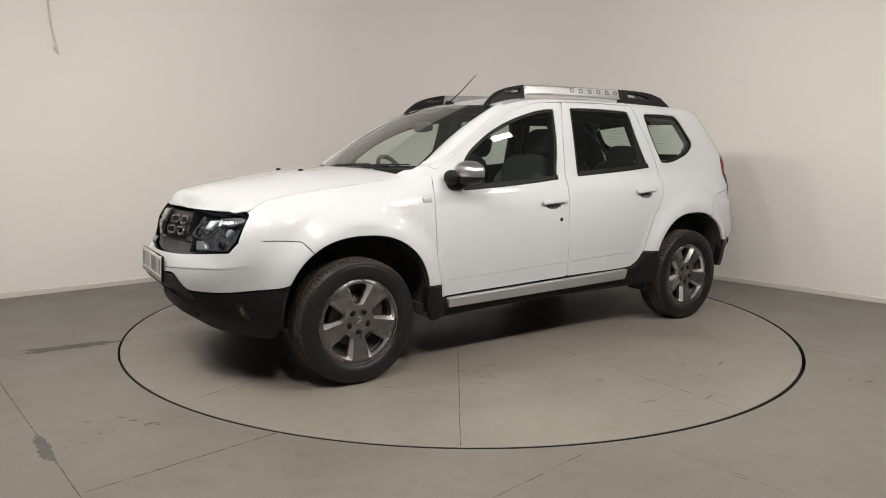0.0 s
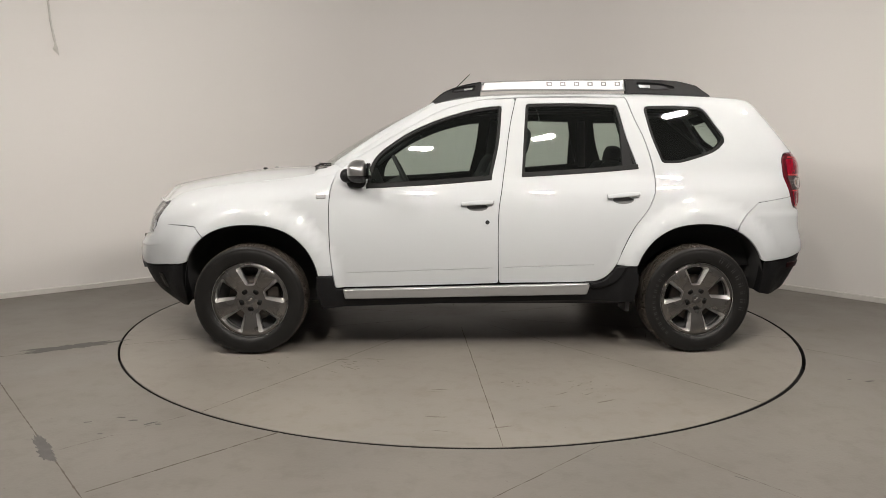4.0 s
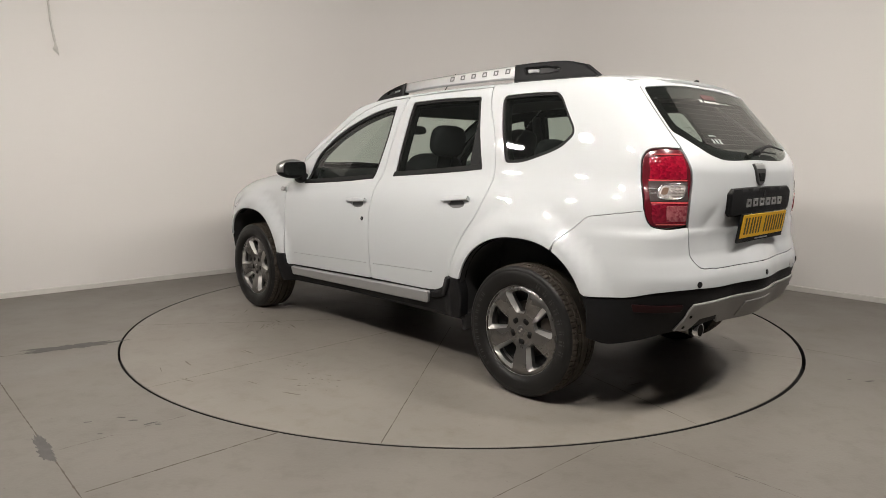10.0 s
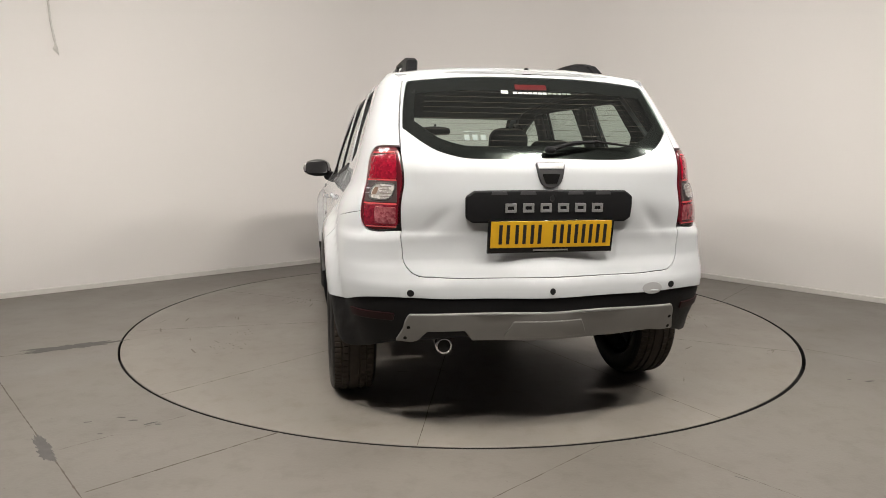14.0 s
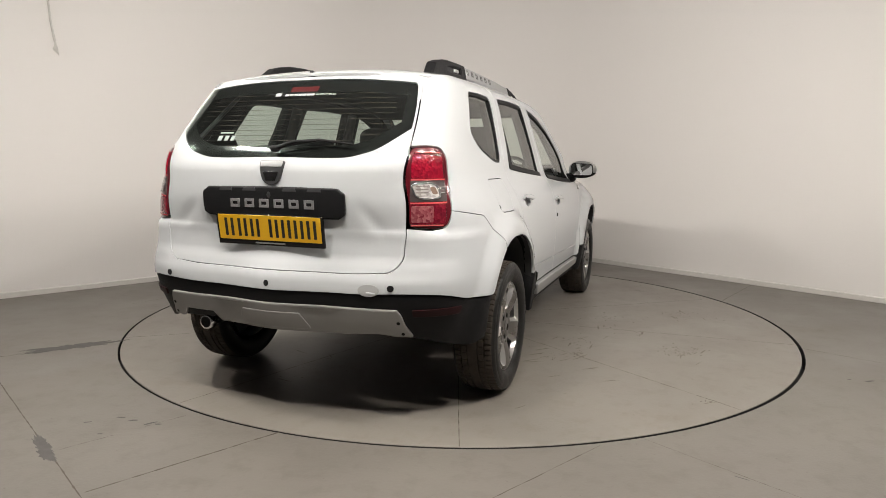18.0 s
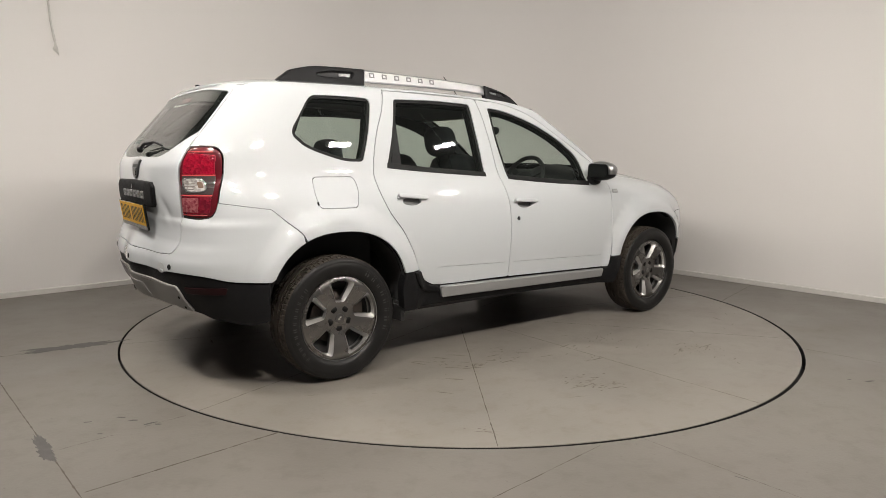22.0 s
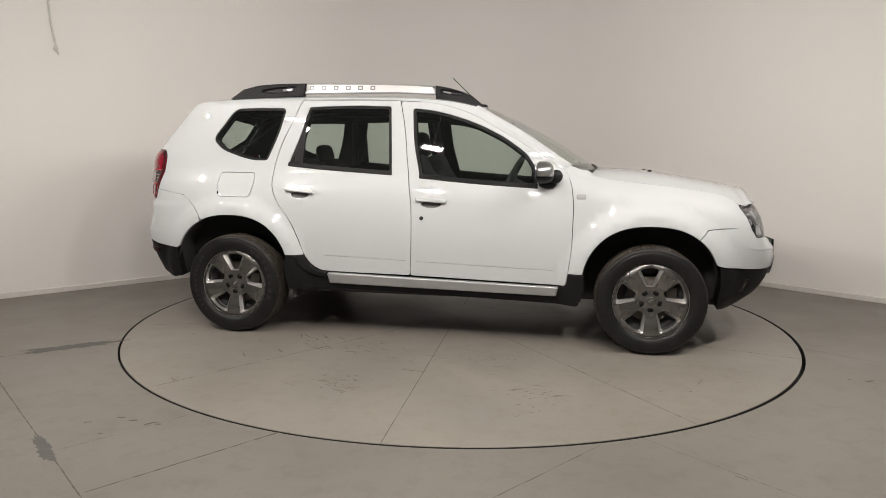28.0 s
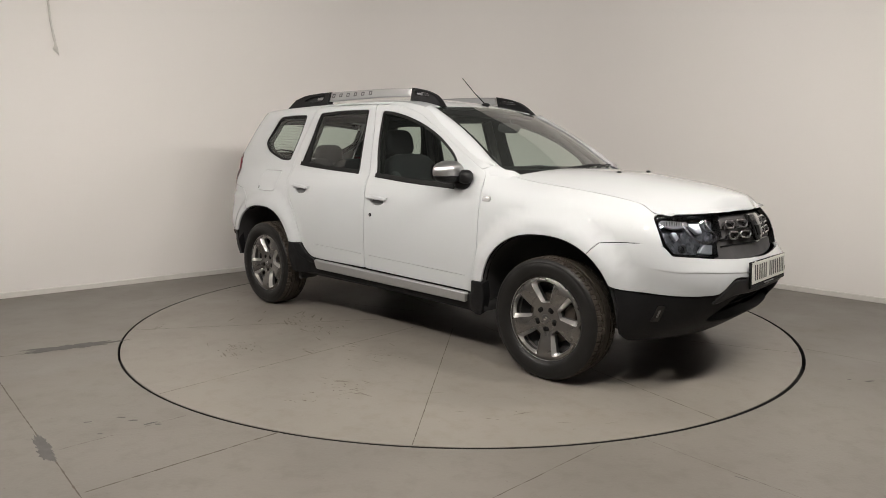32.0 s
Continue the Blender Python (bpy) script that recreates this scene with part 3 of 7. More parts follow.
def plan(q, z, half=HALF):
    """The body's skin: q runs from the tail's middle along the left side to the nose's middle."""
    q, z = np.asarray(q, float), np.asarray(z, float)
    w = half(z)
    bf, br = np.pi / 2 - np.clip((q - FB) / LF, 0, np.pi / 2), np.pi / 2 - np.clip((RB - q) / LR, 0, np.pi / 2)
    nf, nr = SQ_F(z), SQ_R(z)
    rf = (np.cos(bf) ** nf + np.sin(bf) ** nf) ** (-1 / nf)
    rr = (np.cos(br) ** nr + np.sin(br) ** nr) ** (-1 / nr)
    xf, yf = FB + (NOSE(z) - FB) * rf * np.cos(bf), w * rf * np.sin(bf)
    xr, yr = RB + (TAIL(z) - RB) * rr * np.cos(br), w * rr * np.sin(br)
    x = np.where(q > FB, xf, np.where(q < RB, xr, q))
    y = np.where(q > FB, yf, np.where(q < RB, yr, w))
    # the lamps and the grille lie back behind the bumper, most at the corners
    d = np.degrees(bf)
    k1, k2 = np.clip(d / 16, 0, 1), np.clip((54 - d) / 18, 0, 1)
    x = x - np.where(q > FB, NOSE_CUT(z) * (0.026 + 0.034 * k1 * k1 * (3 - 2 * k1)) * k2 * k2 * (3 - 2 * k2), 0.0)
    t = z - crease_z(d)
    k1 = np.clip(1 + t / 0.010, 0, 1)
    shelf = 0.0055 * np.where(t > 0, np.clip(1 - t / 0.045, 0, 1), k1 * k1 * (3 - 2 * k1)) * np.clip((53 - d) / 12, 0, 1)
    x, y = x + np.where(q > FB, shelf * np.cos(bf), 0.0), y + np.where(q > FB, shelf * np.sin(bf), 0.0)
    d = np.degrees(br)
    k1, k2 = np.clip(d / 20, 0, 1), np.clip((60 - d) / 22, 0, 1)
    x = x + np.where(q < RB, TAIL_CUT(z) * (0.016 + 0.036 * k1 * k1 * (3 - 2 * k1)) * k2 * k2 * (3 - 2 * k2), 0.0)
    side = np.where(q > FB, np.sin(bf), np.where(q < RB, np.sin(br), 1.0))
    y = y + flare(x, z) * side
    # the wing rolls over towards the bonnet
    top = WING_TOP(np.clip(x, 0.8, 1.9))
    k = np.clip((z - top + 0.15) / 0.15, 0, 1.15) * np.clip((x - 0.72) / 0.16, 0, 1)
    y = y - 0.115 * k**2.6 * side
    return x, y, z


def skin(q, z, depth=0.0, half=HALF):
    q, z = np.asarray(q, float), np.asarray(z, float)
    P = np.stack(np.broadcast_arrays(*plan(q, z, half)), -1)
    e = 2e-3
    dq = np.stack(np.broadcast_arrays(*plan(q + e, z, half)), -1) - np.stack(np.broadcast_arrays(*plan(q - e, z, half)), -1)
    dz = np.stack(np.broadcast_arrays(*plan(q, z + e, half)), -1) - np.stack(np.broadcast_arrays(*plan(q, z - e, half)), -1)
    n = np.cross(dz, dq)
    n /= np.linalg.norm(n, axis=-1, keepdims=True) + 1e-12
    return P - n * np.asarray(depth)[..., None] if np.ndim(depth) else P - n * depth


GLASS_Z = np.linspace(0.9, 1.56, 12)
GLASS_HALF = curve(GLASS_Z, 0.814 - 0.294 * (GLASS_Z - 0.9) - (GLASS_Z - 1.28) ** 2 / 7)


def glass_skin(q, z, depth=0.0):
    """Side glass: it stays flat where the body swells out under it."""
    return skin(q, z, depth, GLASS_HALF)


def sx(x, z):
    """Skin coordinate of a point given by its length along the car."""
    if x > FB:
        n, u = float(SQ_F(z)), min(1.0, (x - FB) / (float(NOSE(z)) - FB))
        return (FB + LF * (np.pi / 2 - math.atan2((1 - u**n) ** (1 / n), u)), z)
    if x < RB:
        n, u = float(SQ_R(z)), min(1.0, (RB - x) / (RB - float(TAIL(z))))
        return (RB - LR * (np.pi / 2 - math.atan2((1 - u**n) ** (1 / n), u)), z)
    return (x, z)


def sy(y, z, front=True):
    """Skin coordinate of a point of the nose or the tail, given by its distance from the middle (negative: far side)."""
    n, v = float(SQ_F(z) if front else SQ_R(z)), min(1.0, abs(y) / float(HALF(z)))
    b = math.atan2(v, (1 - v**n) ** (1 / n))
    b = math.copysign(b, y)
    return (FB + LF * (np.pi / 2 - b), z) if front else (RB - LR * (np.pi / 2 - b), z)


def qx(x, z):
    """Skin coordinate along the car for many points at once."""
    x, z = np.asarray(x, float), np.asarray(z, float)
    nf, nr = SQ_F(z), SQ_R(z)
    uf, ur = np.clip((x - FB) / (NOSE(z) - FB), 0, 1), np.clip((RB - x) / (RB - TAIL(z)), 0, 1)
    qf = FB + LF * (np.pi / 2 - np.arctan2((1 - uf**nf) ** (1 / nf), uf))
    qr = RB - LR * (np.pi / 2 - np.arctan2((1 - ur**nr) ** (1 / nr), ur))
    return np.where(x > FB, qf, np.where(x < RB, qr, x))


def fillet(pts, r, step=0.02):
    """A closed outline: sharp corners rounded, gentle bends drawn through smoothly, even spacing. A point may carry its own radius as third value."""
    n = len(pts)
    P = [np.array(p[:2], float) for p in pts]
    nodes = []                      # place, way in, way out, reach
    for i in range(n):
        a, b, c = P[i - 1], P[i], P[(i + 1) % n]
        rad = pts[i][2] if len(pts[i]) > 2 else r
        da, dc = a - b, c - b
        la, lc = np.linalg.norm(da) + 1e-12, np.linalg.norm(dc) + 1e-12
        ang = math.acos(np.clip(da @ dc / (la * lc), -1, 1))
        if ang > (2.36 if len(pts[i]) < 3 else 2.85) and n > 4:
            t = dc / lc * la - da / la * lc
            t /= np.linalg.norm(t) + 1e-12
            nodes.append((b, t, t, 2.2 * min(la, lc)))
        elif rad <= 0:
            nodes.append((b, -da / la, dc / lc, 99.0))
        else:
            t = min(rad / math.tan(ang / 2), la * 0.47, lc * 0.47)
            p0, p1 = b + da / la * t, b + dc / lc * t
            for k in range(7):
                f = k / 6
                tg = (1 - f) * (b - p0) + f * (p1 - b)
                tg /= np.linalg.norm(tg) + 1e-12
                nodes.append(((1 - f) ** 2 * p0 + 2 * f * (1 - f) * b + f * f * p1, tg, tg, 99.0))
    dense = []
    for i in range(len(nodes)):
        (a, _, ta, sa), (b, tb, _, sb) = nodes[i], nodes[(i + 1) % len(nodes)]
        d = np.linalg.norm(b - a)
        ka, kb = min(d, sa), min(d, sb)
        if d < 1e-5:
            continue
        k = max(1, int(math.ceil(d / step)))
        if k == 1 and d > 0.008 and (ta @ tb) < 0.995:
            k = 2
        for j in range(k):
            u = j / k
            dense.append(a * (2 * u**3 - 3 * u**2 + 1) + ta * ka * (u**3 - 2 * u**2 + u) + b * (3 * u**2 - 2 * u**3) + tb * kb * (u**3 - u**2))
    return np.array(dense)


def area2(p):
    return 0.5 * np.sum(p[:, 0] * np.roll(p[:, 1], -1) - np.roll(p[:, 0], -1) * p[:, 1])


def inset(p, d):
    """Moves a closed outline inwards (d > 0), whichever way it runs."""
    s = np.sign(area2(p))
    t = np.roll(p, -1, 0) - np.roll(p, 1, 0)
    t /= np.linalg.norm(t, axis=1, keepdims=True) + 1e-12
    return p + np.stack([-t[:, 1], t[:, 0]], 1) * s * d


def inside(pts, poly):
    x, y = pts[:, 0], pts[:, 1]
    r = np.zeros(len(pts), bool)
    for i in range(len(poly)):
        (x0, y0), (x1, y1) = poly[i - 1], poly[i]
        if y0 == y1:
            continue
        c = (y0 > y) != (y1 > y)
        r ^= c & (x < (x1 - x0) * (y - y0) / (y1 - y0) + x0)
    return r


def fill(outline, holes, step, lines=()):
    """Triangles of an outline with holes, on an even grid."""
    from mathutils.geometry import delaunay_2d_cdt
    rings = [outline, *holes]
    pts = [Vector(p) for r in rings for p in r]
    edges, k = [], 0
    for r in rings:
        edges += [(k + i, k + (i + 1) % len(r)) for i in range(len(r))]
        k += len(r)
    for ln in lines:
        k = len(pts)
        pts += [Vector(p) for p in ln]
        edges += [(k + i, k + i + 1) for i in range(len(ln) - 1)]
    lo, hi = outline.min(0), outline.max(0)
    gx, gy = np.meshgrid(np.arange(lo[0] + step / 2, hi[0], step), np.arange(lo[1] + step / 2, hi[1], step))
    g = np.stack([gx.ravel(), gy.ravel()], 1)
    if len(g):
        keep = inside(g, outline)
        for h in holes:
            keep &= ~inside(g, h)
        allp = np.concatenate(rings + [np.array(ln) for ln in lines])
        g = g[keep]
        if len(g):
            d = np.min(np.linalg.norm(g[:, None] - allp[None], axis=2), axis=1)
            pts += [Vector(p) for p in g[d > step * 0.45]]
    vs, _, fs, *_ = delaunay_2d_cdt(pts, edges, [], 0, 1e-7)
    vs = np.array([tuple(v) for v in vs])
    fs = np.array([tuple(f) for f in fs if len(f) == 3])
    c = vs[fs].mean(1)
    keep = inside(c, outline)
    for h in holes:
        keep &= ~inside(c, h)
    return vs, fs[keep]


def chart_normals(chart, a, b, depth):
    e = 2e-3
    n = np.cross(chart(a, b + e, depth) - chart(a, b - e, depth), chart(a + e, b, depth) - chart(a - e, b, depth))
    n /= np.linalg.norm(n, axis=1, keepdims=True) + 1e-12
    inward = chart(a, b, depth + 0.01) - chart(a, b, depth)
    return n * -np.sign(np.sum(n * inward, axis=1, keepdims=True))


def sheet(name, outline, mat, parent, holes=(), side=1, depth=0.0, lip=0.014, bevel=0.0018, step=0.045, label="", chart=skin, gap=0.0, lines=()):
    """A shaped panel on the skin with rounded, turned-in edges. side -1: its mirror image on the car's right."""
    rings = [inset(np.array(outline), gap)] + [np.array(h) for h in holes]
    shrunk = [inset(rings[0], bevel)] + [inset(h, -bevel) for h in rings[1:]]
    v2, f = fill(shrunk[0], shrunk[1:], step, lines)
    V = [chart(v2[:, 0], v2[:, 1], depth)]
    NV = [chart_normals(chart, v2[:, 0], v2[:, 1], depth)]
    F = [f]
    n = len(v2)
    for k, (o, s) in enumerate(zip(rings, shrunk)):
        m = len(o)
        a = chart(s[:, 0], s[:, 1], depth)
        b = chart(o[:, 0], o[:, 1], depth + bevel * 0.8)
        c = chart(o[:, 0], o[:, 1], depth + lip)
        up = chart_normals(chart, s[:, 0], s[:, 1], depth)
        out = chart(o[:, 0], o[:, 1], depth) - a
        out /= np.linalg.norm(out, axis=1, keepdims=True) + 1e-12
        V += [a, b, b, c]
        NV += [up, (up + out) * 0.7071, out, out]
        i = np.arange(m)
        j = (i + 1) % m
        for p, q in ((0, m), (2 * m, 3 * m)):
            F.append(np.stack([n + p + i, n + p + j, n + q + j, n + q + i], 1))
        n += 4 * m
    verts, norms = np.concatenate(V), np.concatenate(NV)
    # every face turns the way its normals point
    faces = []
    for g in F:
        p = verts[g[:, :3]]
        fn = np.cross(p[:, 1] - p[:, 0], p[:, 2] - p[:, 0])
        bad = np.sum(fn * norms[g].mean(1), axis=1) < 0
        g = np.where(bad[:, None], g[:, ::-1], g)
        faces += [tuple(int(i) for i in t) for t in g]
    if side < 0:
        verts, norms = verts * np.array([1, -1, 1]), norms * np.array([1, -1, 1])
        faces = [t[::-1] for t in faces]
    ob = from_data(name, verts, faces, mat, parent, label)
    if len(ob.data.vertices) == len(norms):
        ob.data.normals_split_custom_set_from_vertices([tuple(v) for v in norms])
    return ob


def pane(name, outline, mat, parent, side=1, depth=0.004, thick=0.004, step=0.05, label="", chart=skin):
    return sheet(name, outline, mat, parent, (), side, depth, thick, 0.0006, step, label, chart)


# Lines of the side, length and height on the left; the right is its mirror image.
DOOR_F_FRONT = [(0.818, 1.090), (0.850, 1.019), (0.866, 0.915), (0.868, 0.776), (0.864, 0.635), (0.847, 0.492), (0.832, 0.398)]
DOOR_F_REAR = [(-0.134, 0.424), (-0.127, 0.604), (-0.125, 0.771), (-0.129, 0.870), (-0.150, 1.000), (-0.173, 1.132), (-0.190, 1.264), (-0.213, 1.398), (-0.246, 1.532)]
DOOR_R_REAR = [(-0.736, 0.442), (-0.783, 0.468), (-0.834, 0.536), (-0.872, 0.635), (-0.929, 0.748), (-1.030, 0.891), (-1.066, 0.984), (-1.072, 1.077), (-1.054, 1.170), (-1.015, 1.296), (-0.958, 1.424), (-0.918, 1.543)]
DOOR_F_TOP = [(0.0, 1.506), (0.20, 1.448), (0.40, 1.343), (0.60, 1.226), (0.76, 1.128)]
WIN_F = [(0.650, 0.998), (0.637, 1.091), (0.604, 1.160), (0.486, 1.262), (0.313, 1.358), (0.139, 1.423), (-0.034, 1.467), (-0.160, 1.483), (-0.138, 1.264), (-0.090, 1.048), (0.241, 1.021)]
WIN_R = [(-0.271, 1.064), (-0.284, 1.250), (-0.304, 1.495), (-0.575, 1.501), (-0.862, 1.494), (-0.913, 1.296), (-0.975, 1.118), (-0.759, 1.098)]
WIN_Q = [(-1.018, 1.488), (-1.208, 1.491), (-1.392, 1.486, 0.10), (-1.532, 1.284, 0.06), (-1.466, 1.224), (-1.335, 1.171), (-1.218, 1.143), (-1.125, 1.141), (-1.061, 1.312)]


def arch_line(ax, az, rx, rz, x0, z0, x1, z1, n=26):
    """The wheel opening's edge over the top from one foot to the other."""
    e = 2.35
    a0, a1 = math.atan2((z0 - az) / rz, (x0 - ax) / rx), math.atan2((z1 - az) / rz, (x1 - ax) / rx)
    if a1 < -1.2:
        a1 += 2 * math.pi
    pts = []
    for i in range(n + 1):
        a = a0 + (a1 - a0) * i / n
        c, s = math.cos(a), math.sin(a)
        r = (abs(c) ** e + abs(s) ** e) ** (-1 / e)
        pts.append((ax + rx * r * c, az + rz * r * s))
    return pts


def on_skin(pts):
    return [(*sx(p[0], p[1]), *p[2:]) for p in pts]


G = 0.0021


def lifted(fn):
    """Turns a height rule (a, b) -> point into a chart with depth below its upper side."""
    def chart(a, b, depth=0.0):
        a, b = np.asarray(a, float), np.asarray(b, float)
        e = 1e-3
        P = np.stack(np.broadcast_arrays(*fn(a, b)), -1)
        da = np.stack(np.broadcast_arrays(*fn(a + e, b)), -1) - np.stack(np.broadcast_arrays(*fn(a - e, b)), -1)
        db = np.stack(np.broadcast_arrays(*fn(a, b + e)), -1) - np.stack(np.broadcast_arrays(*fn(a, b - e)), -1)
        n = np.cross(da, db)
        n *= np.sign(n[..., 2:3] + 1e-12)
        n /= np.linalg.norm(n, axis=-1, keepdims=True) + 1e-12
        return P - n * np.asarray(depth)[..., None] if np.ndim(depth) else P - n * depth
    return chart


ROOF_EDGE = curve((-1.80, -1.70, -1.50, -0.90, -0.25, 0.0, 0.15, 0.25, 0.40), (1.505, 1.527, 1.545, 1.556, 1.547, 1.531, 1.508, 1.484, 1.43))
ROOF_CROWN = curve((-1.80, -1.50, -0.80, 0.0, 0.30), (0.036, 0.046, 0.052, 0.044, 0.034))


def roof_rule(x, y):
    ze = ROOF_EDGE(x)
    ye = plan(qx(x, ze), ze)[1]
    return x, y, ze + ROOF_CROWN(x) * (1 - np.abs(y / ye) ** 2.6)


roof_chart = lifted(roof_rule)
BONNET_MID = curve((0.90, 1.03, 1.37, 1.60, 1.80, 1.93, 2.00, 2.05), (1.112, 1.110, 1.090, 1.056, 1.022, 0.995, 0.978, 0.965))


BONNET_SIDE = np.array([skin(np.array([sx(x, float(BONNET_EDGE(x)))[0]]), np.array([float(BONNET_EDGE(x))]))[0] for x in np.linspace(0.9, 2.075, 48)])
BX, BY = BONNET_SIDE[:, 0], BONNET_SIDE[:, 1] - 0.003
LIP_Y = np.linspace(0.0, 0.66, 23)
LIP_X = np.array([skin(np.array([sy(y, 0.904)[0]]), np.array([0.904]))[0][0] for y in LIP_Y]) - 0.004


def BONNET_HALF(x):
    return np.maximum(np.interp(x, BX, BY), 0.05)


def bonnet_rule(x, y):
    ze = BONNET_EDGE(np.clip(x, 0.8, 2.084)) - 0.001
    z = ze + (BONNET_MID(np.minimum(x, 2.05)) - ze) * (1 - np.clip(np.abs(y) / BONNET_HALF(x), 0, 1.2) ** 2.4)
    # it rolls down to the lip over the grille
    t = np.clip((np.interp(np.abs(y), LIP_Y, LIP_X) - x) / 0.06, -0.02, 1)
    return x, y, 0.903 + (z - 0.903) * (1 - np.clip(1 - t, 0, 1.05) ** 2.3)


bonnet_chart = lifted(bonnet_rule)


def screen_rule(r, s):
    xb, zb, yb = 1.040 - 0.165 * s**2, 1.098 + 0.002 * s**2, 0.664 * s
    xt, zt, yt = 0.285 - 0.038 * s**2, 1.519 - 0.026 * s**2, 0.558 * s
    k = 0.022 * np.sin(np.pi * np.clip(r, 0, 1))
    return xb + (xt - xb) * r + k * 0.5, yb + (yt - yb) * r, zb + (zt - zb) * r + k


screen_chart = lifted(screen_rule)

# -- sides --
SIDE_TOP = [(-1.70, 1.526), (-1.50, 1.545), (-0.90, 1.556), (-0.25, 1.547), (0.0, 1.531), (0.15, 1.508), (0.245, 1.484), (0.43, 1.368), (0.63, 1.243), (0.835, 1.118)]
SPLIT_R = [(-0.918, 1.5435), (-0.60, 1.546), (-0.246, 1.533)]
farch = arch_line(*ARCH_F, 1.712, 0.545, 0.937, 0.474)
rarch = arch_line(*ARCH_R, -0.946, 0.538, -1.722, 0.563)


for S in (1, -1):
    groove = [fillet([(x0, 0.5170 - 0.034 * x0), (x1, 0.5170 - 0.034 * x1), (x1, 0.5140 - 0.034 * x1), (x0, 0.5140 - 0.034 * x0)], 0.0, 0.03) for x0, x1 in ((0.77, -0.095), (-0.16, -0.70))]
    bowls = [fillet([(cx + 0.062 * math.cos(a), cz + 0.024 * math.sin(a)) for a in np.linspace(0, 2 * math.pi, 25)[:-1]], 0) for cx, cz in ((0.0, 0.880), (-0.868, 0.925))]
    fd = sheet("front_door", fillet(on_skin(DOOR_F_FRONT + DOOR_F_REAR + DOOR_F_TOP), 0.02), PAINT, car, [fillet(WIN_F, 0.018), bowls[0], groove[0]], S, gap=G)
    rd_line = DOOR_F_REAR[::-1] + DOOR_R_REAR
    rd = sheet("rear_door", fillet(rd_line, 0.02), PAINT, car, [fillet(WIN_R, 0.022), bowls[1], groove[1]], S, gap=G)
    for ob, gr in ((fd, groove[0]), (rd, groove[1])):
        sheet("pressed_groove", inset(gr, -0.006), PAINT, ob, (), S, depth=0.006, lip=0.003, bevel=0.001)
    for ob, o, cx, cz in ((fd, bowls[0], 0.0, 0.901), (rd, bowls[1], -0.868, 0.948)):
        # the shade under the handle is put into the bowl's colour
        sheet("handle_bowl", inset(o, -0.004), BOWL_SHADE, ob, (), S, depth=0.013, lip=0.003, bevel=0.003)
        tilt = 0.006 if cx == 0 else 0.010
        h = [(cx + 0.098, cz - 0.010 - tilt), (cx + 0.098, cz + 0.008 - tilt), (cx, cz + 0.013), (cx - 0.098, cz + 0.010 + tilt * 0.5), (cx - 0.098, cz - 0.008 + tilt * 0.5), (cx, cz - 0.011)]
        sheet("door_handle", fillet(h, 0.009, 0.012), PAINT, ob, (), S, depth=-0.026, lip=0.018, bevel=0.007, step=0.03, label="white pull handle")
        for ex in (-0.085, 0.085):
            sheet("handle_foot", fillet([(cx + ex - 0.011, cz - 0.009), (cx + ex + 0.011, cz - 0.009), (cx + ex + 0.011, cz + 0.008), (cx + ex - 0.011, cz + 0.008)], 0.004, 0.01), PAINT, ob, (), S, depth=-0.012, lip=0.02, bevel=0.002)
    ring = [(-0.060 + 0.0125 * math.cos(a), 0.791 + 0.0125 * math.sin(a)) for a in np.linspace(0, 2 * math.pi, 17)[:-1]]
    sheet("door_lock", np.array(ring), BLACK_PLASTIC, fd, (), S, depth=-0.004, lip=0.006, bevel=0.003, label="dark round door lock")
    sheet("lock_barrel", np.array([(-0.060 + (x + 0.060) * 0.5, 0.791 + (z - 0.791) * 0.5) for x, z in ring]), CHROME, fd, (), S, depth=-0.0052, lip=0.003, bevel=0.001)
    # wing between bonnet, door, lamp and wheel opening
    wing = (DOOR_F_FRONT[:6] + [(0.845, 0.476)] + [(x, z) for x, z in farch[::-1] if z < 0.716 and x < 1.3 or z > 0.716 and x < 1.608]
            + [(1.588, 0.7005, 0.0), (1.640, 0.760, 0.012), (1.772, 0.766), (1.925, 0.7545, 0.004), (1.875, 0.845), (1.842, 0.889, 0.012), (1.854, 0.8985, 0.002)]
            + [(x, float(BONNET_EDGE(x))) for x in (1.835, 1.80, 1.76, 1.70, 1.62, 1.5, 1.37, 1.2, 1.07, 0.98, 0.90, 0.855)])
    sheet("front_wing", fillet(on_skin(wing), 0.006), PAINT, car, (), S, gap=0.0022)
    quarter = ([(-0.834, 0.5375, 0.004)] + DOOR_R_REAR[3:] + [(-0.905, 1.5550, 0.002), (-1.50, 1.5445), (-1.695, 1.5255, 0.004)])
    q2 = on_skin(quarter) + [sy(0.556, 1.498, False), sy(0.594, 1.30, False), sy(0.600, 1.209, False)]
    q2 += on_skin([(-1.936, 1.211), (-1.893, 1.203), (-1.876, 1.172), (-1.881, 1.094), (-1.909, 0.999), (-1.924, 0.945, 0.002), (-1.690, 0.910, 0.03), (-1.556, 0.785, 0.0)])
    q2 += on_skin([(x, z) for x, z in rarch[::-1] if x > -1.55])
    flap = fillet(on_skin([(-1.447, 1.065), (-1.200, 1.064), (-1.196, 1.0), (-1.215, 0.902), (-1.440, 0.905), (-1.452, 0.985)]), 0.035)
    cut = [fillet(on_skin(WIN_Q), 0.035)] + ([flap] if S < 0 else [])
    qp = sheet("rear_quarter", fillet(q2, 0.005), PAINT, car, cut, S, gap=0.0022)
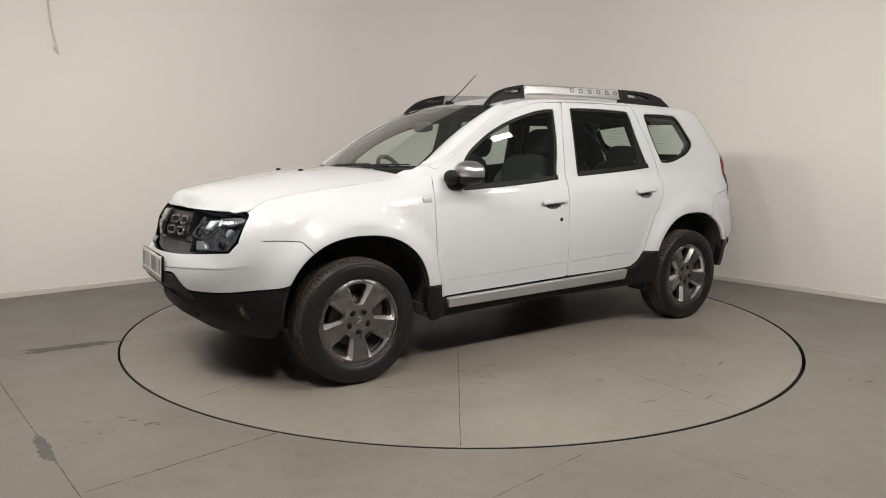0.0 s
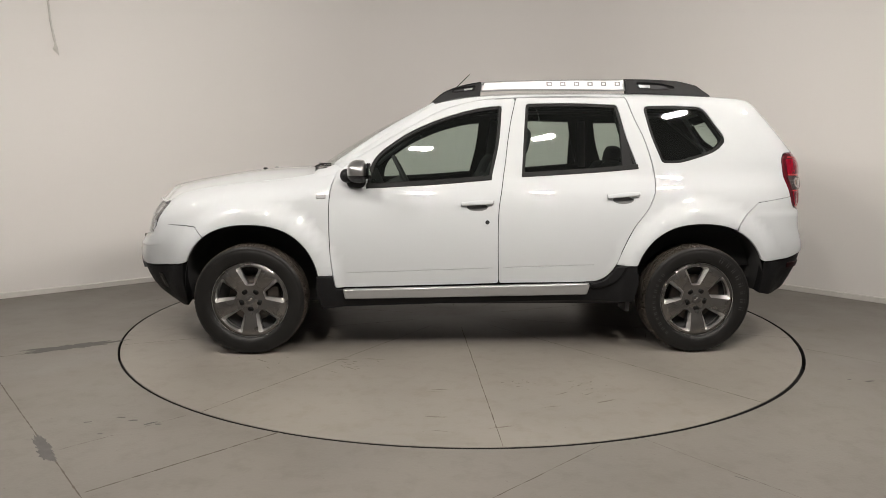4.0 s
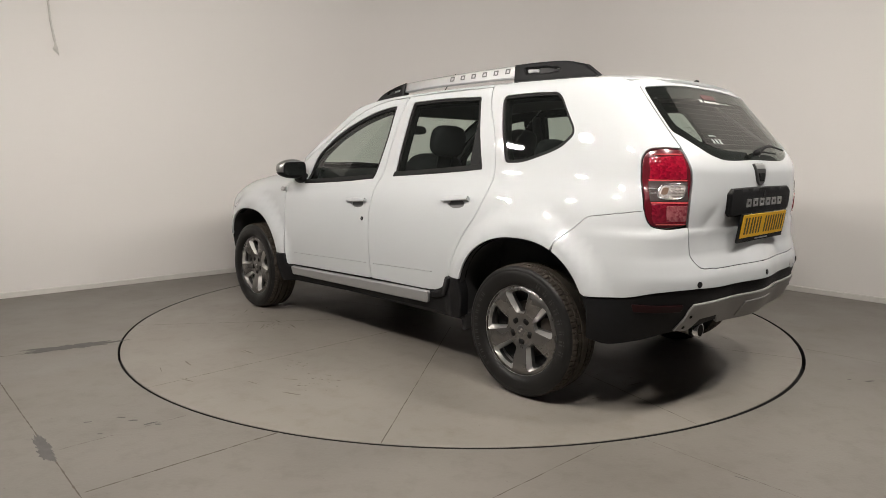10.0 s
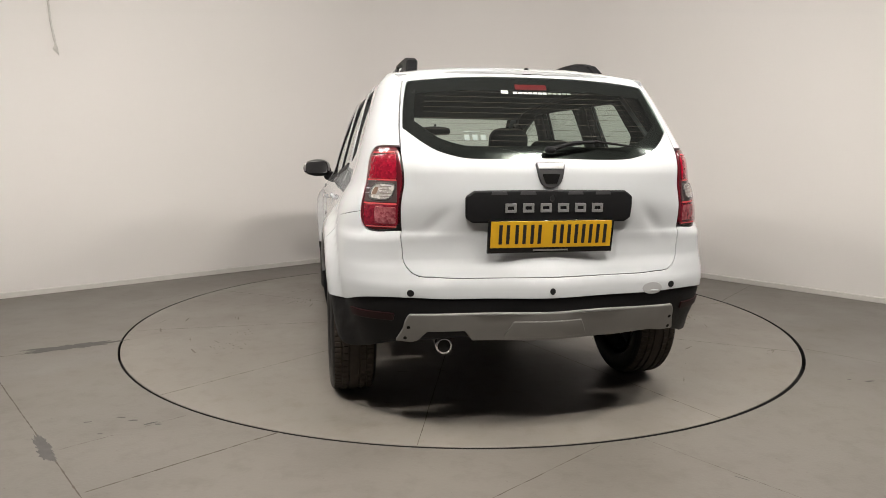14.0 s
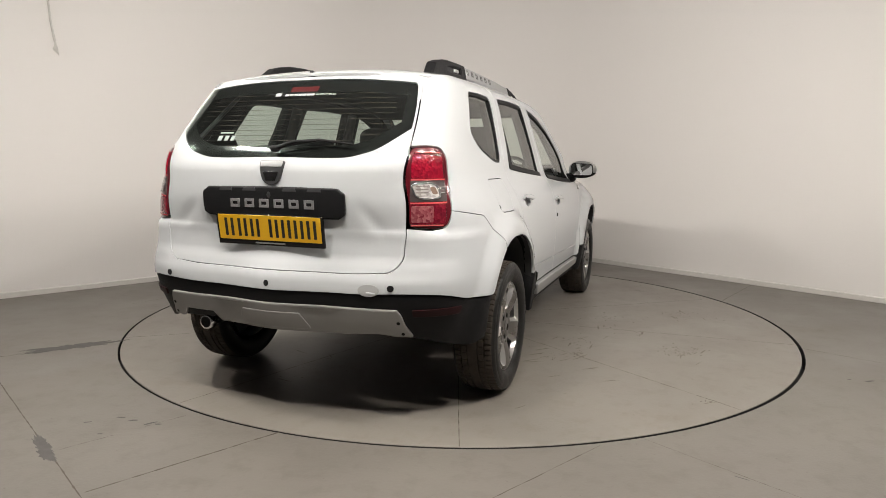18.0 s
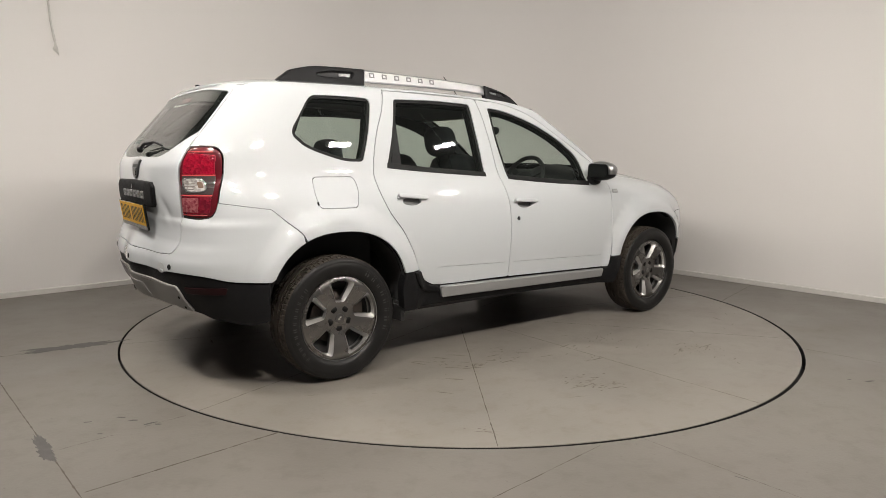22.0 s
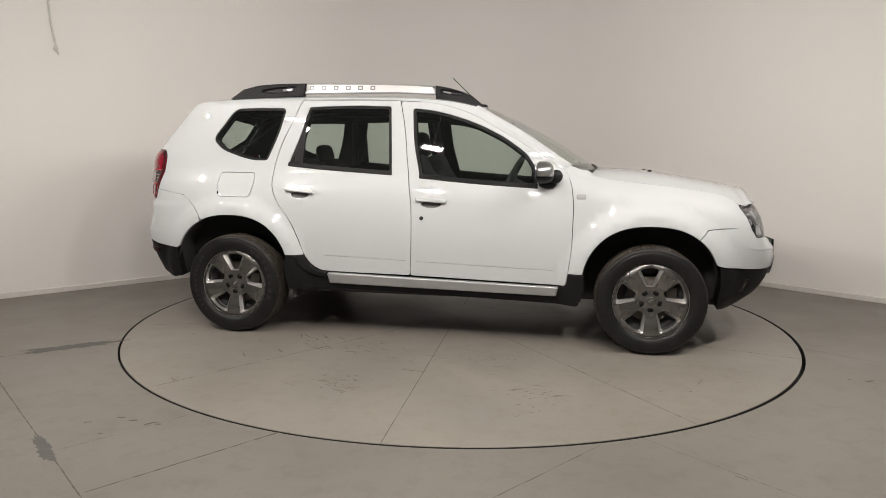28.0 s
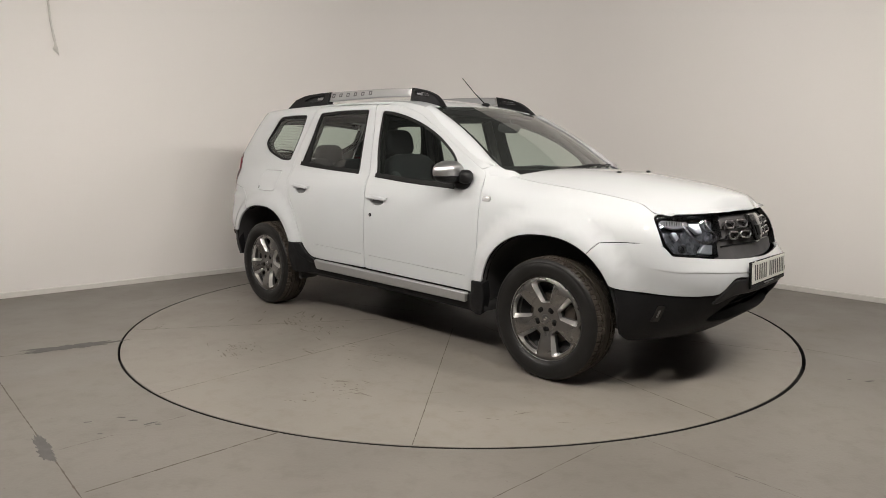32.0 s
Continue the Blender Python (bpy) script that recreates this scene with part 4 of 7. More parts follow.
    if S < 0:
        sheet("fuel_flap", inset(flap, 0.0035), PAINT, qp, (), S, label="white fuel filler flap")
        sheet("finger_notch", fillet(on_skin([(-1.449, 0.935), (-1.440, 0.945), (-1.436, 0.925), (-1.444, 0.915)]), 0.003, 0.01), DARK_SHELL, qp, (), S, depth=-0.001, lip=0.004, bevel=0.001)
    rs_line = SIDE_TOP + [(0.80, 1.103), (0.76, 1.131), (0.60, 1.229), (0.40, 1.346), (0.20, 1.451), (0.0, 1.509)] + SPLIT_R[::-1]
    sheet("roof_side", fillet([p for p in rs_line if p[0] > -0.93], 0.003), PAINT, car, (), S, bevel=0.0015)
    # a dark strip under the joint of wing and bumper paints the gap's shade
    seam = [(1.646, 0.7615), (1.772, 0.766), (1.918, 0.7550)]
    sheet("bumper_gap_shade", fillet(on_skin([(x, z + 0.0032) for x, z in seam] + [(x, z - 0.0032) for x, z in seam[::-1]]), 0.0), DARK_SHELL, car, (), S, depth=0.0026, lip=0.003, bevel=0.0004)
    # a white strip added behind the door's upper gap, so it shows less dark
    top = [(0.792, 1.108)] + DOOR_F_TOP[::-1] + [(-0.12, 1.527)]
    sheet("door_gap_filler", fillet(on_skin([(x, z + 0.010) for x, z in top] + [(x, z - 0.008) for x, z in top[::-1]]), 0.0), PAINT, car, (), S, depth=0.0045, lip=0.003, bevel=0.001)
    # windows
    for ob, win, nm in ((fd, WIN_F, 0), (rd, WIN_R, 1), (qp, WIN_Q, 2)):
        o = fillet(on_skin(win), 0.035 if nm == 2 else 0.02)
        w = 0.017 if nm == 2 else 0.019
        sheet("window_seal", inset(o, 0.0012), RUBBER, ob, [inset(o, w)], S, depth=0.0035, lip=0.012, bevel=0.003, step=0.05, label="black rubber window seal")
        pane("window_pane", inset(o, 0.003), GLASS, ob, S, depth=0.0085, label="tinted side window glass", chart=glass_skin)
    for ob, o in ((fd, [(0.652, 0.984), (0.652, 1.012), (0.241, 1.036), (-0.094, 1.064), (-0.089, 1.036), (0.241, 1.008)]),
                  (rd, [(-0.268, 1.052), (-0.271, 1.080), (-0.759, 1.115), (-0.973, 1.135), (-0.978, 1.106), (-0.759, 1.086)])):
        sheet("waist_strip", fillet(on_skin(o), 0.004), RUBBER, ob, (), S, depth=-0.006, lip=0.012, bevel=0.003, step=0.04, label="dark rubber strip under the window")
    sheet("window_divider", fillet([(-0.872, 1.478), (-0.884, 1.478), (-0.905, 1.30), (-0.946, 1.135), (-0.957, 1.127), (-0.878, 1.122)], 0.006), BLACK_PLASTIC, rd, (), S, depth=0.004, lip=0.02, label="black fixed corner of the rear window")
    # sill, step and black cladding
    sheet("sill_cladding", fillet([(0.845, 0.472, 0.004), (0.838, 0.392, 0.03), (0.70, 0.385), (-0.70, 0.432, 0.05), (-0.79, 0.466, 0.05), (-0.838, 0.536, 0.004), (-0.946, 0.5375, 0.004), (-0.965, 0.46), (-0.945, 0.318, 0.02), (-0.80, 0.312), (-0.72, 0.318), (0.23, 0.297), (0.91, 0.275, 0.02), (0.945, 0.40), (0.94, 0.472, 0.004)], 0.01), BLACK_PLASTIC, car, (), S, depth=-0.004, lip=0.06, bevel=0.006)
    ramp = [(-0.690, 0.425), (-0.775, 0.452), (-0.822, 0.500), (-0.842, 0.532, 0.004), (-0.893, 0.532, 0.004), (-0.872, 0.486), (-0.826, 0.430), (-0.752, 0.402), (-0.690, 0.396)]
    sheet("sill_ramp", fillet(on_skin(ramp), 0.01), BLACK_PLASTIC, car, (), S, depth=-0.020, lip=0.020, bevel=0.009, step=0.03, label="raised black lip running up to the rear wheel")
    step = sheet("side_step", fillet([(0.795, 0.391), (0.785, 0.336), (-0.665, 0.362), (-0.682, 0.428)], 0.012), SATIN_SILVER, car, (), S, depth=-0.028, lip=0.03, bevel=0.008, label="silver side step strip")

# -- roof, bonnet, windscreen --
xs = np.linspace(-1.715, 0.24, 30)
edge = [(x, float(plan(qx(x, ROOF_EDGE(x)), ROOF_EDGE(x))[1]) - 0.001) for x in xs]
front_edge = [(0.285 - 0.045 * s * s, 0.598 * s) for s in np.linspace(0.96, -0.96, 13)]
rear_edge = [(-1.722 - 0.058 * (1 - abs(y / 0.56) ** 3), y) for y in np.linspace(-0.53, 0.53, 13)]
roof = sheet("roof", fillet(edge + front_edge + [(x, -y) for x, y in edge[::-1]] + rear_edge, 0.0), PAINT, car, chart=roof_chart, step=0.07, bevel=0.002)

b_left = [(float(x), float(y)) for x, y in zip(BX, BY) if x > 0.95 and y > 0.615]
b_half = [(float(np.interp(y, LIP_Y, LIP_X)), float(y)) for y in np.linspace(0.60, 0.0, 21)]
b_front = b_half + [(x, -y) for x, y in b_half[::-1][1:]]
b_rear = [(0.955 + 0.075 * (1 - (y / 0.7) ** 2), y) for y in np.linspace(-0.66, 0.66, 15)]
bonnet = sheet("bonnet", fillet(b_left + b_front + [(x, -y) for x, y in b_left[::-1]] + b_rear, 0.0), PAINT, car, chart=bonnet_chart, step=0.04, lip=0.006, bevel=0.0025,
               lines=[[(float(np.interp(abs(y), LIP_Y, LIP_X)) - d, float(y)) for y in np.linspace(-0.565, 0.565, 41)] for d in (0.009, 0.018, 0.028, 0.040, 0.055, 0.075)])

ws = np.array([(0.0, s) for s in np.linspace(-1, 1, 25)] + [(r, 1.0) for r in np.linspace(0.05, 0.95, 18)] + [(1.0, s) for s in np.linspace(1, -1, 25)] + [(r, -1.0) for r in np.linspace(0.95, 0.05, 18)])
windscreen = pane("windscreen", inset(ws, 0.0), SCREEN_GLASS, car, chart=screen_chart, depth=0.004, step=0.06, label="tinted windscreen glass")
inner = np.array([(0.055, s * 0.955) for s in np.linspace(-1, 1, 25)] + [(r, 0.955) for r in np.linspace(0.09, 0.9, 18)] + [(0.93, s * 0.955) for s in np.linspace(1, -1, 25)] + [(r, -0.955) for r in np.linspace(0.9, 0.09, 18)])
sheet("screen_border", ws, GLOSS_BLACK, windscreen, [inner], chart=screen_chart, depth=0.0075, lip=0.003, bevel=0.0005, step=0.06, label="black printed windscreen border")

for S in (1, -1):
    line = [p for p in SIDE_TOP if p[0] >= 0.24]
    outer = np.array(fillet([*line], 0, 0.03))
    outer = np.array([line[0]] + [(line[i][0] + (line[i + 1][0] - line[i][0]) * k / 6, line[i][1] + (line[i + 1][1] - line[i][1]) * k / 6) for i in range(len(line) - 1) for k in range(1, 7)])
    A = skin(outer[:, 0], outer[:, 1], 0.0012)
    n = len(A)
    r = np.linspace(0.985, 0.02, n)
    B = screen_chart(r, np.full(n, 0.992), 0.002)
    V, cols = [], 5
    for i in range(n):
        for k in range(cols):
            f = k / (cols - 1)
            p = A[i] * (1 - f) + B[i] * f
            bulge = 0.017 * math.sin(math.pi * f)
            V.append(p * np.array([1, S, 1]) + np.array([bulge * 0.5, S * bulge * 0.5, bulge * 0.8]))
    Fq = [(i * cols + k, i * cols + k + 1, (i + 1) * cols + k + 1, (i + 1) * cols + k) for i in range(n - 1) for k in range(cols - 1)]
    from_data("windscreen_pillar", V, Fq, PAINT, car)
    # foot of the pillar, between the screen's corner, the bonnet and the wing
    foot = [skin(np.array([x]), np.array([z]), 0.005)[0] for x, z in ((0.770, 1.092), (0.835, 1.068), (0.88, 1.058), (0.94, 1.040), (1.00, 1.025))]
    inner_ = [screen_chart(np.array([0.10]), np.array([0.985]), -0.001)[0], screen_chart(np.array([0.05]), np.array([0.985]), -0.001)[0], np.array([0.905, 0.652, 1.099]), np.array([0.95, 0.636, 1.094]), bonnet_chart(np.array([1.00]), np.array([0.60]), 0.006)[0]]
    V = []
    for p, q, rise in zip(foot, inner_, (0.020, 0.016, 0.009, 0.002, 0.0)):
        for g in np.linspace(0, 1, 7):
            c = p * (1 - g) + q * g
            V.append(c * np.array([1, S, 1]) + np.array([0, 0, rise * math.sin(math.pi * g) ** 0.8]))
    from_data("pillar_foot", V, [(i * 7 + k, i * 7 + k + 1, i * 7 + k + 8, i * 7 + k + 7) for i in range(4) for k in range(6)], PAINT, car)

# cowl under the wipers
V, Fq = [], []
for i, y in enumerate(np.linspace(-0.63, 0.63, 31)):
    xr = 0.955 + 0.075 * (1 - (y / 0.7) ** 2)
    s = y / 0.664
    p0 = bonnet_chart(np.array([xr + 0.03]), np.array([y]), 0.02)[0]
    p2 = screen_chart(np.array([0.02]), np.array([s]), 0.006)[0]
    p1 = (p0 + p2) / 2 - np.array([0, 0, 0.012])
    V += [p0, p1, p2]
    if i:
        a = 3 * i - 3
        Fq += [(a, a + 1, a + 4, a + 3), (a + 1, a + 2, a + 5, a + 4)]
from_data("cowl", V, Fq, BLACK_PLASTIC, car, "black plastic cowl under the windscreen")

# -- front end --


NOSE_Q, TAIL_Q = FB + LF * math.pi / 2, RB - LR * math.pi / 2


def wide_skin(q, z, depth=0.0):
    """The skin, continued over the middle line of nose and tail to the right side."""
    q, z = np.asarray(q, float), np.asarray(z, float)
    fr, rr = q > NOSE_Q, q < TAIL_Q
    qq = np.where(fr, 2 * NOSE_Q - q, np.where(rr, 2 * TAIL_Q - q, q))
    P = skin(qq, z, depth)
    P[..., 1] *= np.where(fr | rr, -1, 1)
    return P


f_arch_low = arch_line(*ARCH_F, 1.712, 0.545, 1.588, 0.7005)[:-1] + [(1.588, 0.7005, 0.0)]
white = on_skin([(1.719, 0.545, 0.006)]) + on_skin(f_arch_low[2:]) + on_skin([(1.640, 0.760, 0.012), (1.772, 0.766), (1.925, 0.7545)]) + on_skin([(1.972, 0.709, 0.02)]) + [sy(0.60, 0.700), sy(0.50, 0.690), sy(0.25, 0.672), sy(0.0, 0.667)]
low = [sy(0.0, 0.575), sy(0.25, 0.577), sy(0.385, 0.580), sy(0.475, 0.516), sy(0.56, 0.510)] + on_skin([(1.98, 0.512), (1.85, 0.525)])
right = [(2 * NOSE_Q - p[0], *p[1:]) for p in white[::-1]][1:]
right_low = [(2 * NOSE_Q - p[0], *p[1:]) for p in low][1:]
front_bumper = sheet("front_bumper", fillet(white + right + right_low[::-1] + low, 0.006), PAINT, car, chart=wide_skin, step=0.05, bevel=0.002, lip=0.02, gap=0.002,
                     lines=[[(float(q), float(crease_z(np.degrees(abs(NOSE_Q - q)))) + up) for q in np.linspace(NOSE_Q - 0.98, NOSE_Q + 0.98, 61)] for up in (-0.010, -0.005, 0.0, 0.006)])
# black lower bumper
bl_top = [sy(0.0, 0.572), sy(0.25, 0.574), sy(0.383, 0.577), sy(0.472, 0.513), sy(0.56, 0.507)] + on_skin([(1.98, 0.509), (1.85, 0.522), (1.722, 0.542)])
bl_bot = on_skin([(1.735, 0.45), (1.728, 0.33), (1.742, 0.262, 0.02), (1.80, 0.256)]) + [sy(0.45, 0.262), sy(0.0, 0.262)]
r_top = [(2 * NOSE_Q - p[0], p[1]) for p in bl_top][1:]
r_bot = [(2 * NOSE_Q - p[0], p[1]) for p in bl_bot][:-1]
slot = [sy(0.0, 0.478), sy(0.33, 0.478), sy(0.40, 0.435), sy(0.48, 0.365), sy(0.30, 0.345), sy(0.0, 0.342)]
slot = slot + [(2 * NOSE_Q - p[0], p[1]) for p in slot[::-1]][1:-1]
sheet("lower_bumper", fillet(r_top[::-1] + bl_top + bl_bot + r_bot[::-1], 0.008), BLACK_PLASTIC, car, [fillet(slot, 0.02)], chart=wide_skin, depth=0.006, step=0.05, lip=0.05, bevel=0.006, label="black textured lower front bumper")
for zz in (0.375, 0.41, 0.445):
    a = [sy(0.40, zz + 0.007), sy(0.40, zz - 0.007)]
    b = [(2 * NOSE_Q - p[0], p[1]) for p in a[::-1]]
    sheet("lower_grille_bar", fillet([a[0], a[1], *b], 0.0, 0.04), DARK_SHELL, car, chart=wide_skin, depth=0.065, lip=0.02, bevel=0.002)
# raised black frame over the lower opening
chin_out = [sy(0.0, 0.570), sy(0.25, 0.572), (*sy(0.380, 0.574), 0.012), (*sy(0.468, 0.512), 0.02), (*sy(0.502, 0.468), 0.006)]
chin_in = [(*sy(0.488, 0.464), 0.004), sy(0.445, 0.474), (*sy(0.385, 0.494), 0.02), sy(0.20, 0.494), sy(0.0, 0.494)]
chin = chin_out + chin_in
chin_r = [(2 * NOSE_Q - p[0], *p[1:]) for p in chin]
sheet("chin_frame", fillet(chin_r[:5][::-1] + chin_out[1:] + chin_in + chin_r[5:-1][::-1], 0.01), CHIN_BLACK, car, chart=wide_skin, depth=-0.007, lip=0.03, bevel=0.010, step=0.03, label="raised satin black frame over the lower grille")
# black backing and an added, unseen tray keep the lower opening in shade
plate_pts = [sy(0.52, 0.48), sy(0.52, 0.26)] + [(2 * NOSE_Q - p[0], p[1]) for p in (sy(0.52, 0.26), sy(0.52, 0.48))]
sheet("lower_grille_back", fillet(plate_pts, 0.0, 0.05), PIT_BLACK, car, chart=wide_skin, depth=0.10, lip=0.01)
part("undertray", box_bm(1.50, 1.895, -0.46, 0.46, 0.284, 0.300, 0.006), PIT_BLACK, car, "unseen dark tray added to keep the lower opening dark")
# lamps and grille
LAMP = on_skin([(1.850, 0.890, 0.014), (1.880, 0.847), (1.937, 0.760, 0.02), (1.980, 0.713, 0.02)]) + [sy(0.60, 0.706), sy(0.52, 0.698), (*sy(0.430, 0.692), 0.006), sy(0.432, 0.762), sy(0.378, 0.782), sy(0.374, 0.848), (*sy(0.352, 0.8985), 0.006)]
LAMP += on_skin([(1.96, 0.8975), (1.90, 0.8965)])
GRILLE = [sy(0.0, 0.673), sy(0.25, 0.678), sy(0.424, 0.690), sy(0.426, 0.758), sy(0.371, 0.778), sy(0.367, 0.848), sy(0.345, 0.8985), sy(0.18, 0.902), sy(0.0, 0.903)]
GR = GRILLE + [(2 * NOSE_Q - p[0], *p[1:]) for p in GRILLE[::-1]][1:-1]
grille = tagged(sheet("grille", fillet(GR, 0.006), LINER_BLACK, car, chart=wide_skin, depth=0.034, lip=0.02, bevel=0.004, step=0.05), "dark front grille with chrome studs")
for S in (1, -1):
    lamp = sheet("headlight", fillet(LAMP, 0.008), LAMP_HOUSE, car, (), S, depth=0.055, lip=0.01, step=0.05, label="dark headlight housing behind a clear lens")
    lo = fillet(LAMP, 0.008)
    sheet("lamp_bezel", inset(lo, 0.001), GLOSS_BLACK, lamp, [inset(lo, 0.006)], S, depth=0.006, lip=0.05, bevel=0.001, step=0.05, label="black lamp surround")
    pane("headlight_lens", lo, LENS_CLEAR, lamp, S, depth=0.003, thick=0.003, label="clear headlight lens")

# -- tail --
tl_bot = [sy(0.0, 0.602, False), sy(0.45, 0.606, False), sy(0.60, 0.612, False)] + on_skin([(-2.02, 0.60), (-1.90, 0.575), (-1.722, 0.565, 0.004)])
tl_side = on_skin(arch_line(*ARCH_R, -1.724, 0.567, -1.556, 0.783)[2:-1]) + on_skin([(-1.556, 0.785, 0.0), (-1.690, 0.910, 0.03), (-1.924, 0.945, 0.002), (-1.936, 0.911), (-1.957, 0.881), (-1.994, 0.870)]) + [sy(0.603, 0.874, False), sy(0.601, 0.80, False, ), sy(0.595, 0.748, False), sy(0.560, 0.704, False), sy(0.46, 0.689, False), sy(0.0, 0.684, False)]
rr_ = [(2 * TAIL_Q - p[0], *p[1:]) for p in tl_side[::-1]][1:]
rb_ = [(2 * TAIL_Q - p[0], *p[1:]) for p in tl_bot[::-1]][:-1]
rear_bumper = sheet("rear_bumper", fillet(tl_bot + tl_side + rr_ + rb_, 0.005), PAINT, car, chart=wide_skin, step=0.03, bevel=0.002, lip=0.02)
hl = [sy(0.0, 0.687, False), sy(0.46, 0.6918, False), sy(0.558, 0.7070, False), sy(0.5925, 0.750, False), sy(0.598, 0.80, False), sy(0.600, 0.875, False), sy(0.597, 1.20, False), sy(0.590, 1.30, False), sy(0.552, 1.498, False), sy(0.30, 1.523, False), sy(0.0, 1.530, False)]
HG = [sy(0.0, 1.163, False), sy(0.37, 1.166, False, ), sy(0.45, 1.188, False), sy(0.584, 1.283, False), sy(0.574, 1.36, False), sy(0.543, 1.488, False), sy(0.30, 1.510, False), sy(0.0, 1.517, False)]
HH = hl + [(2 * TAIL_Q - p[0], p[1]) for p in hl[::-1]][1:-1]
HGo = fillet(HG + [(2 * TAIL_Q - p[0], p[1]) for p in HG[::-1]][1:-1], 0.02)


def gate_skin(q, z, depth=0.0):
    """The tailgate's skin with the two pressed hollows beside the number plate."""
    q, z = np.asarray(q, float), np.asarray(z, float)
    y = np.abs(wide_skin(q, z)[..., 1])
    a, b = (y - 0.468) * 0.74 + (z - 0.905) * 0.67, -(y - 0.468) * 0.67 + (z - 0.905) * 0.74
    hollow = 0.0065 * np.exp(-(a / 0.030) ** 2 - (b / 0.075) ** 2)
    return wide_skin(q, z, depth + hollow)


tailgate = sheet("tailgate", fillet(HH, 0.01), PAINT, car, [HGo], chart=gate_skin, step=0.014)
pane("rear_window", inset(HGo, 0.001), GLASS, tailgate, chart=wide_skin, depth=0.003, label="dark tinted heated rear window")
sheet("window_border", inset(HGo, 0.0015), GLOSS_BLACK, tailgate, [inset(HGo, 0.055)], chart=wide_skin, depth=0.0075, lip=0.004, bevel=0.0005, label="black printed rear window border")
# painted panel behind the upper edge of the tailgate
for S in (1, -1):
    ue = on_skin([(-1.60, 1.532), (-1.60, 1.505), (-1.68, 1.47)]) + [sy(0.575, 1.42, False), sy(0.545, 1.42, False), sy(0.520, 1.49, False), sy(0.30, 1.512, False), sy(0.02, 1.52, False), sy(0.02, 1.545, False), sy(0.40, 1.54, False)]
    sheet("roof_end_panel", fillet(ue, 0.0, 0.03), PAINT, car, (), S, depth=0.011, lip=0.003, bevel=0.001, step=0.05)
bb = [sy(0.0, 0.598, False), sy(0.45, 0.602, False), sy(0.60, 0.608, False)] + on_skin([(-2.02, 0.596), (-1.90, 0.571), (-1.724, 0.561), (-1.725, 0.48), (-1.715, 0.365), (-1.82, 0.348), (-1.93, 0.365)]) + [sy(0.64, 0.40, False), sy(0.45, 0.42, False), sy(0.0, 0.42, False)]
BB = bb + [(2 * TAIL_Q - p[0], p[1]) for p in bb[::-1]][1:-1]
sheet("lower_bumper", fillet(BB, 0.008), BLACK_PLASTIC, car, chart=wide_skin, depth=0.008, lip=0.05, bevel=0.006, step=0.05, label="black textured lower rear bumper")

# tail lights: dark housing, two red lenses and a pale band between
TAIL_LAMP = [sy(0.605, 1.204, False), sy(0.612, 0.880, False)] + on_skin([(-1.996, 0.875), (-1.960, 0.885), (-1.940, 0.911), (-1.913, 0.999), (-1.885, 1.094), (-1.880, 1.150), (-1.884, 1.180), (-1.900, 1.198), (-1.928, 1.206)])


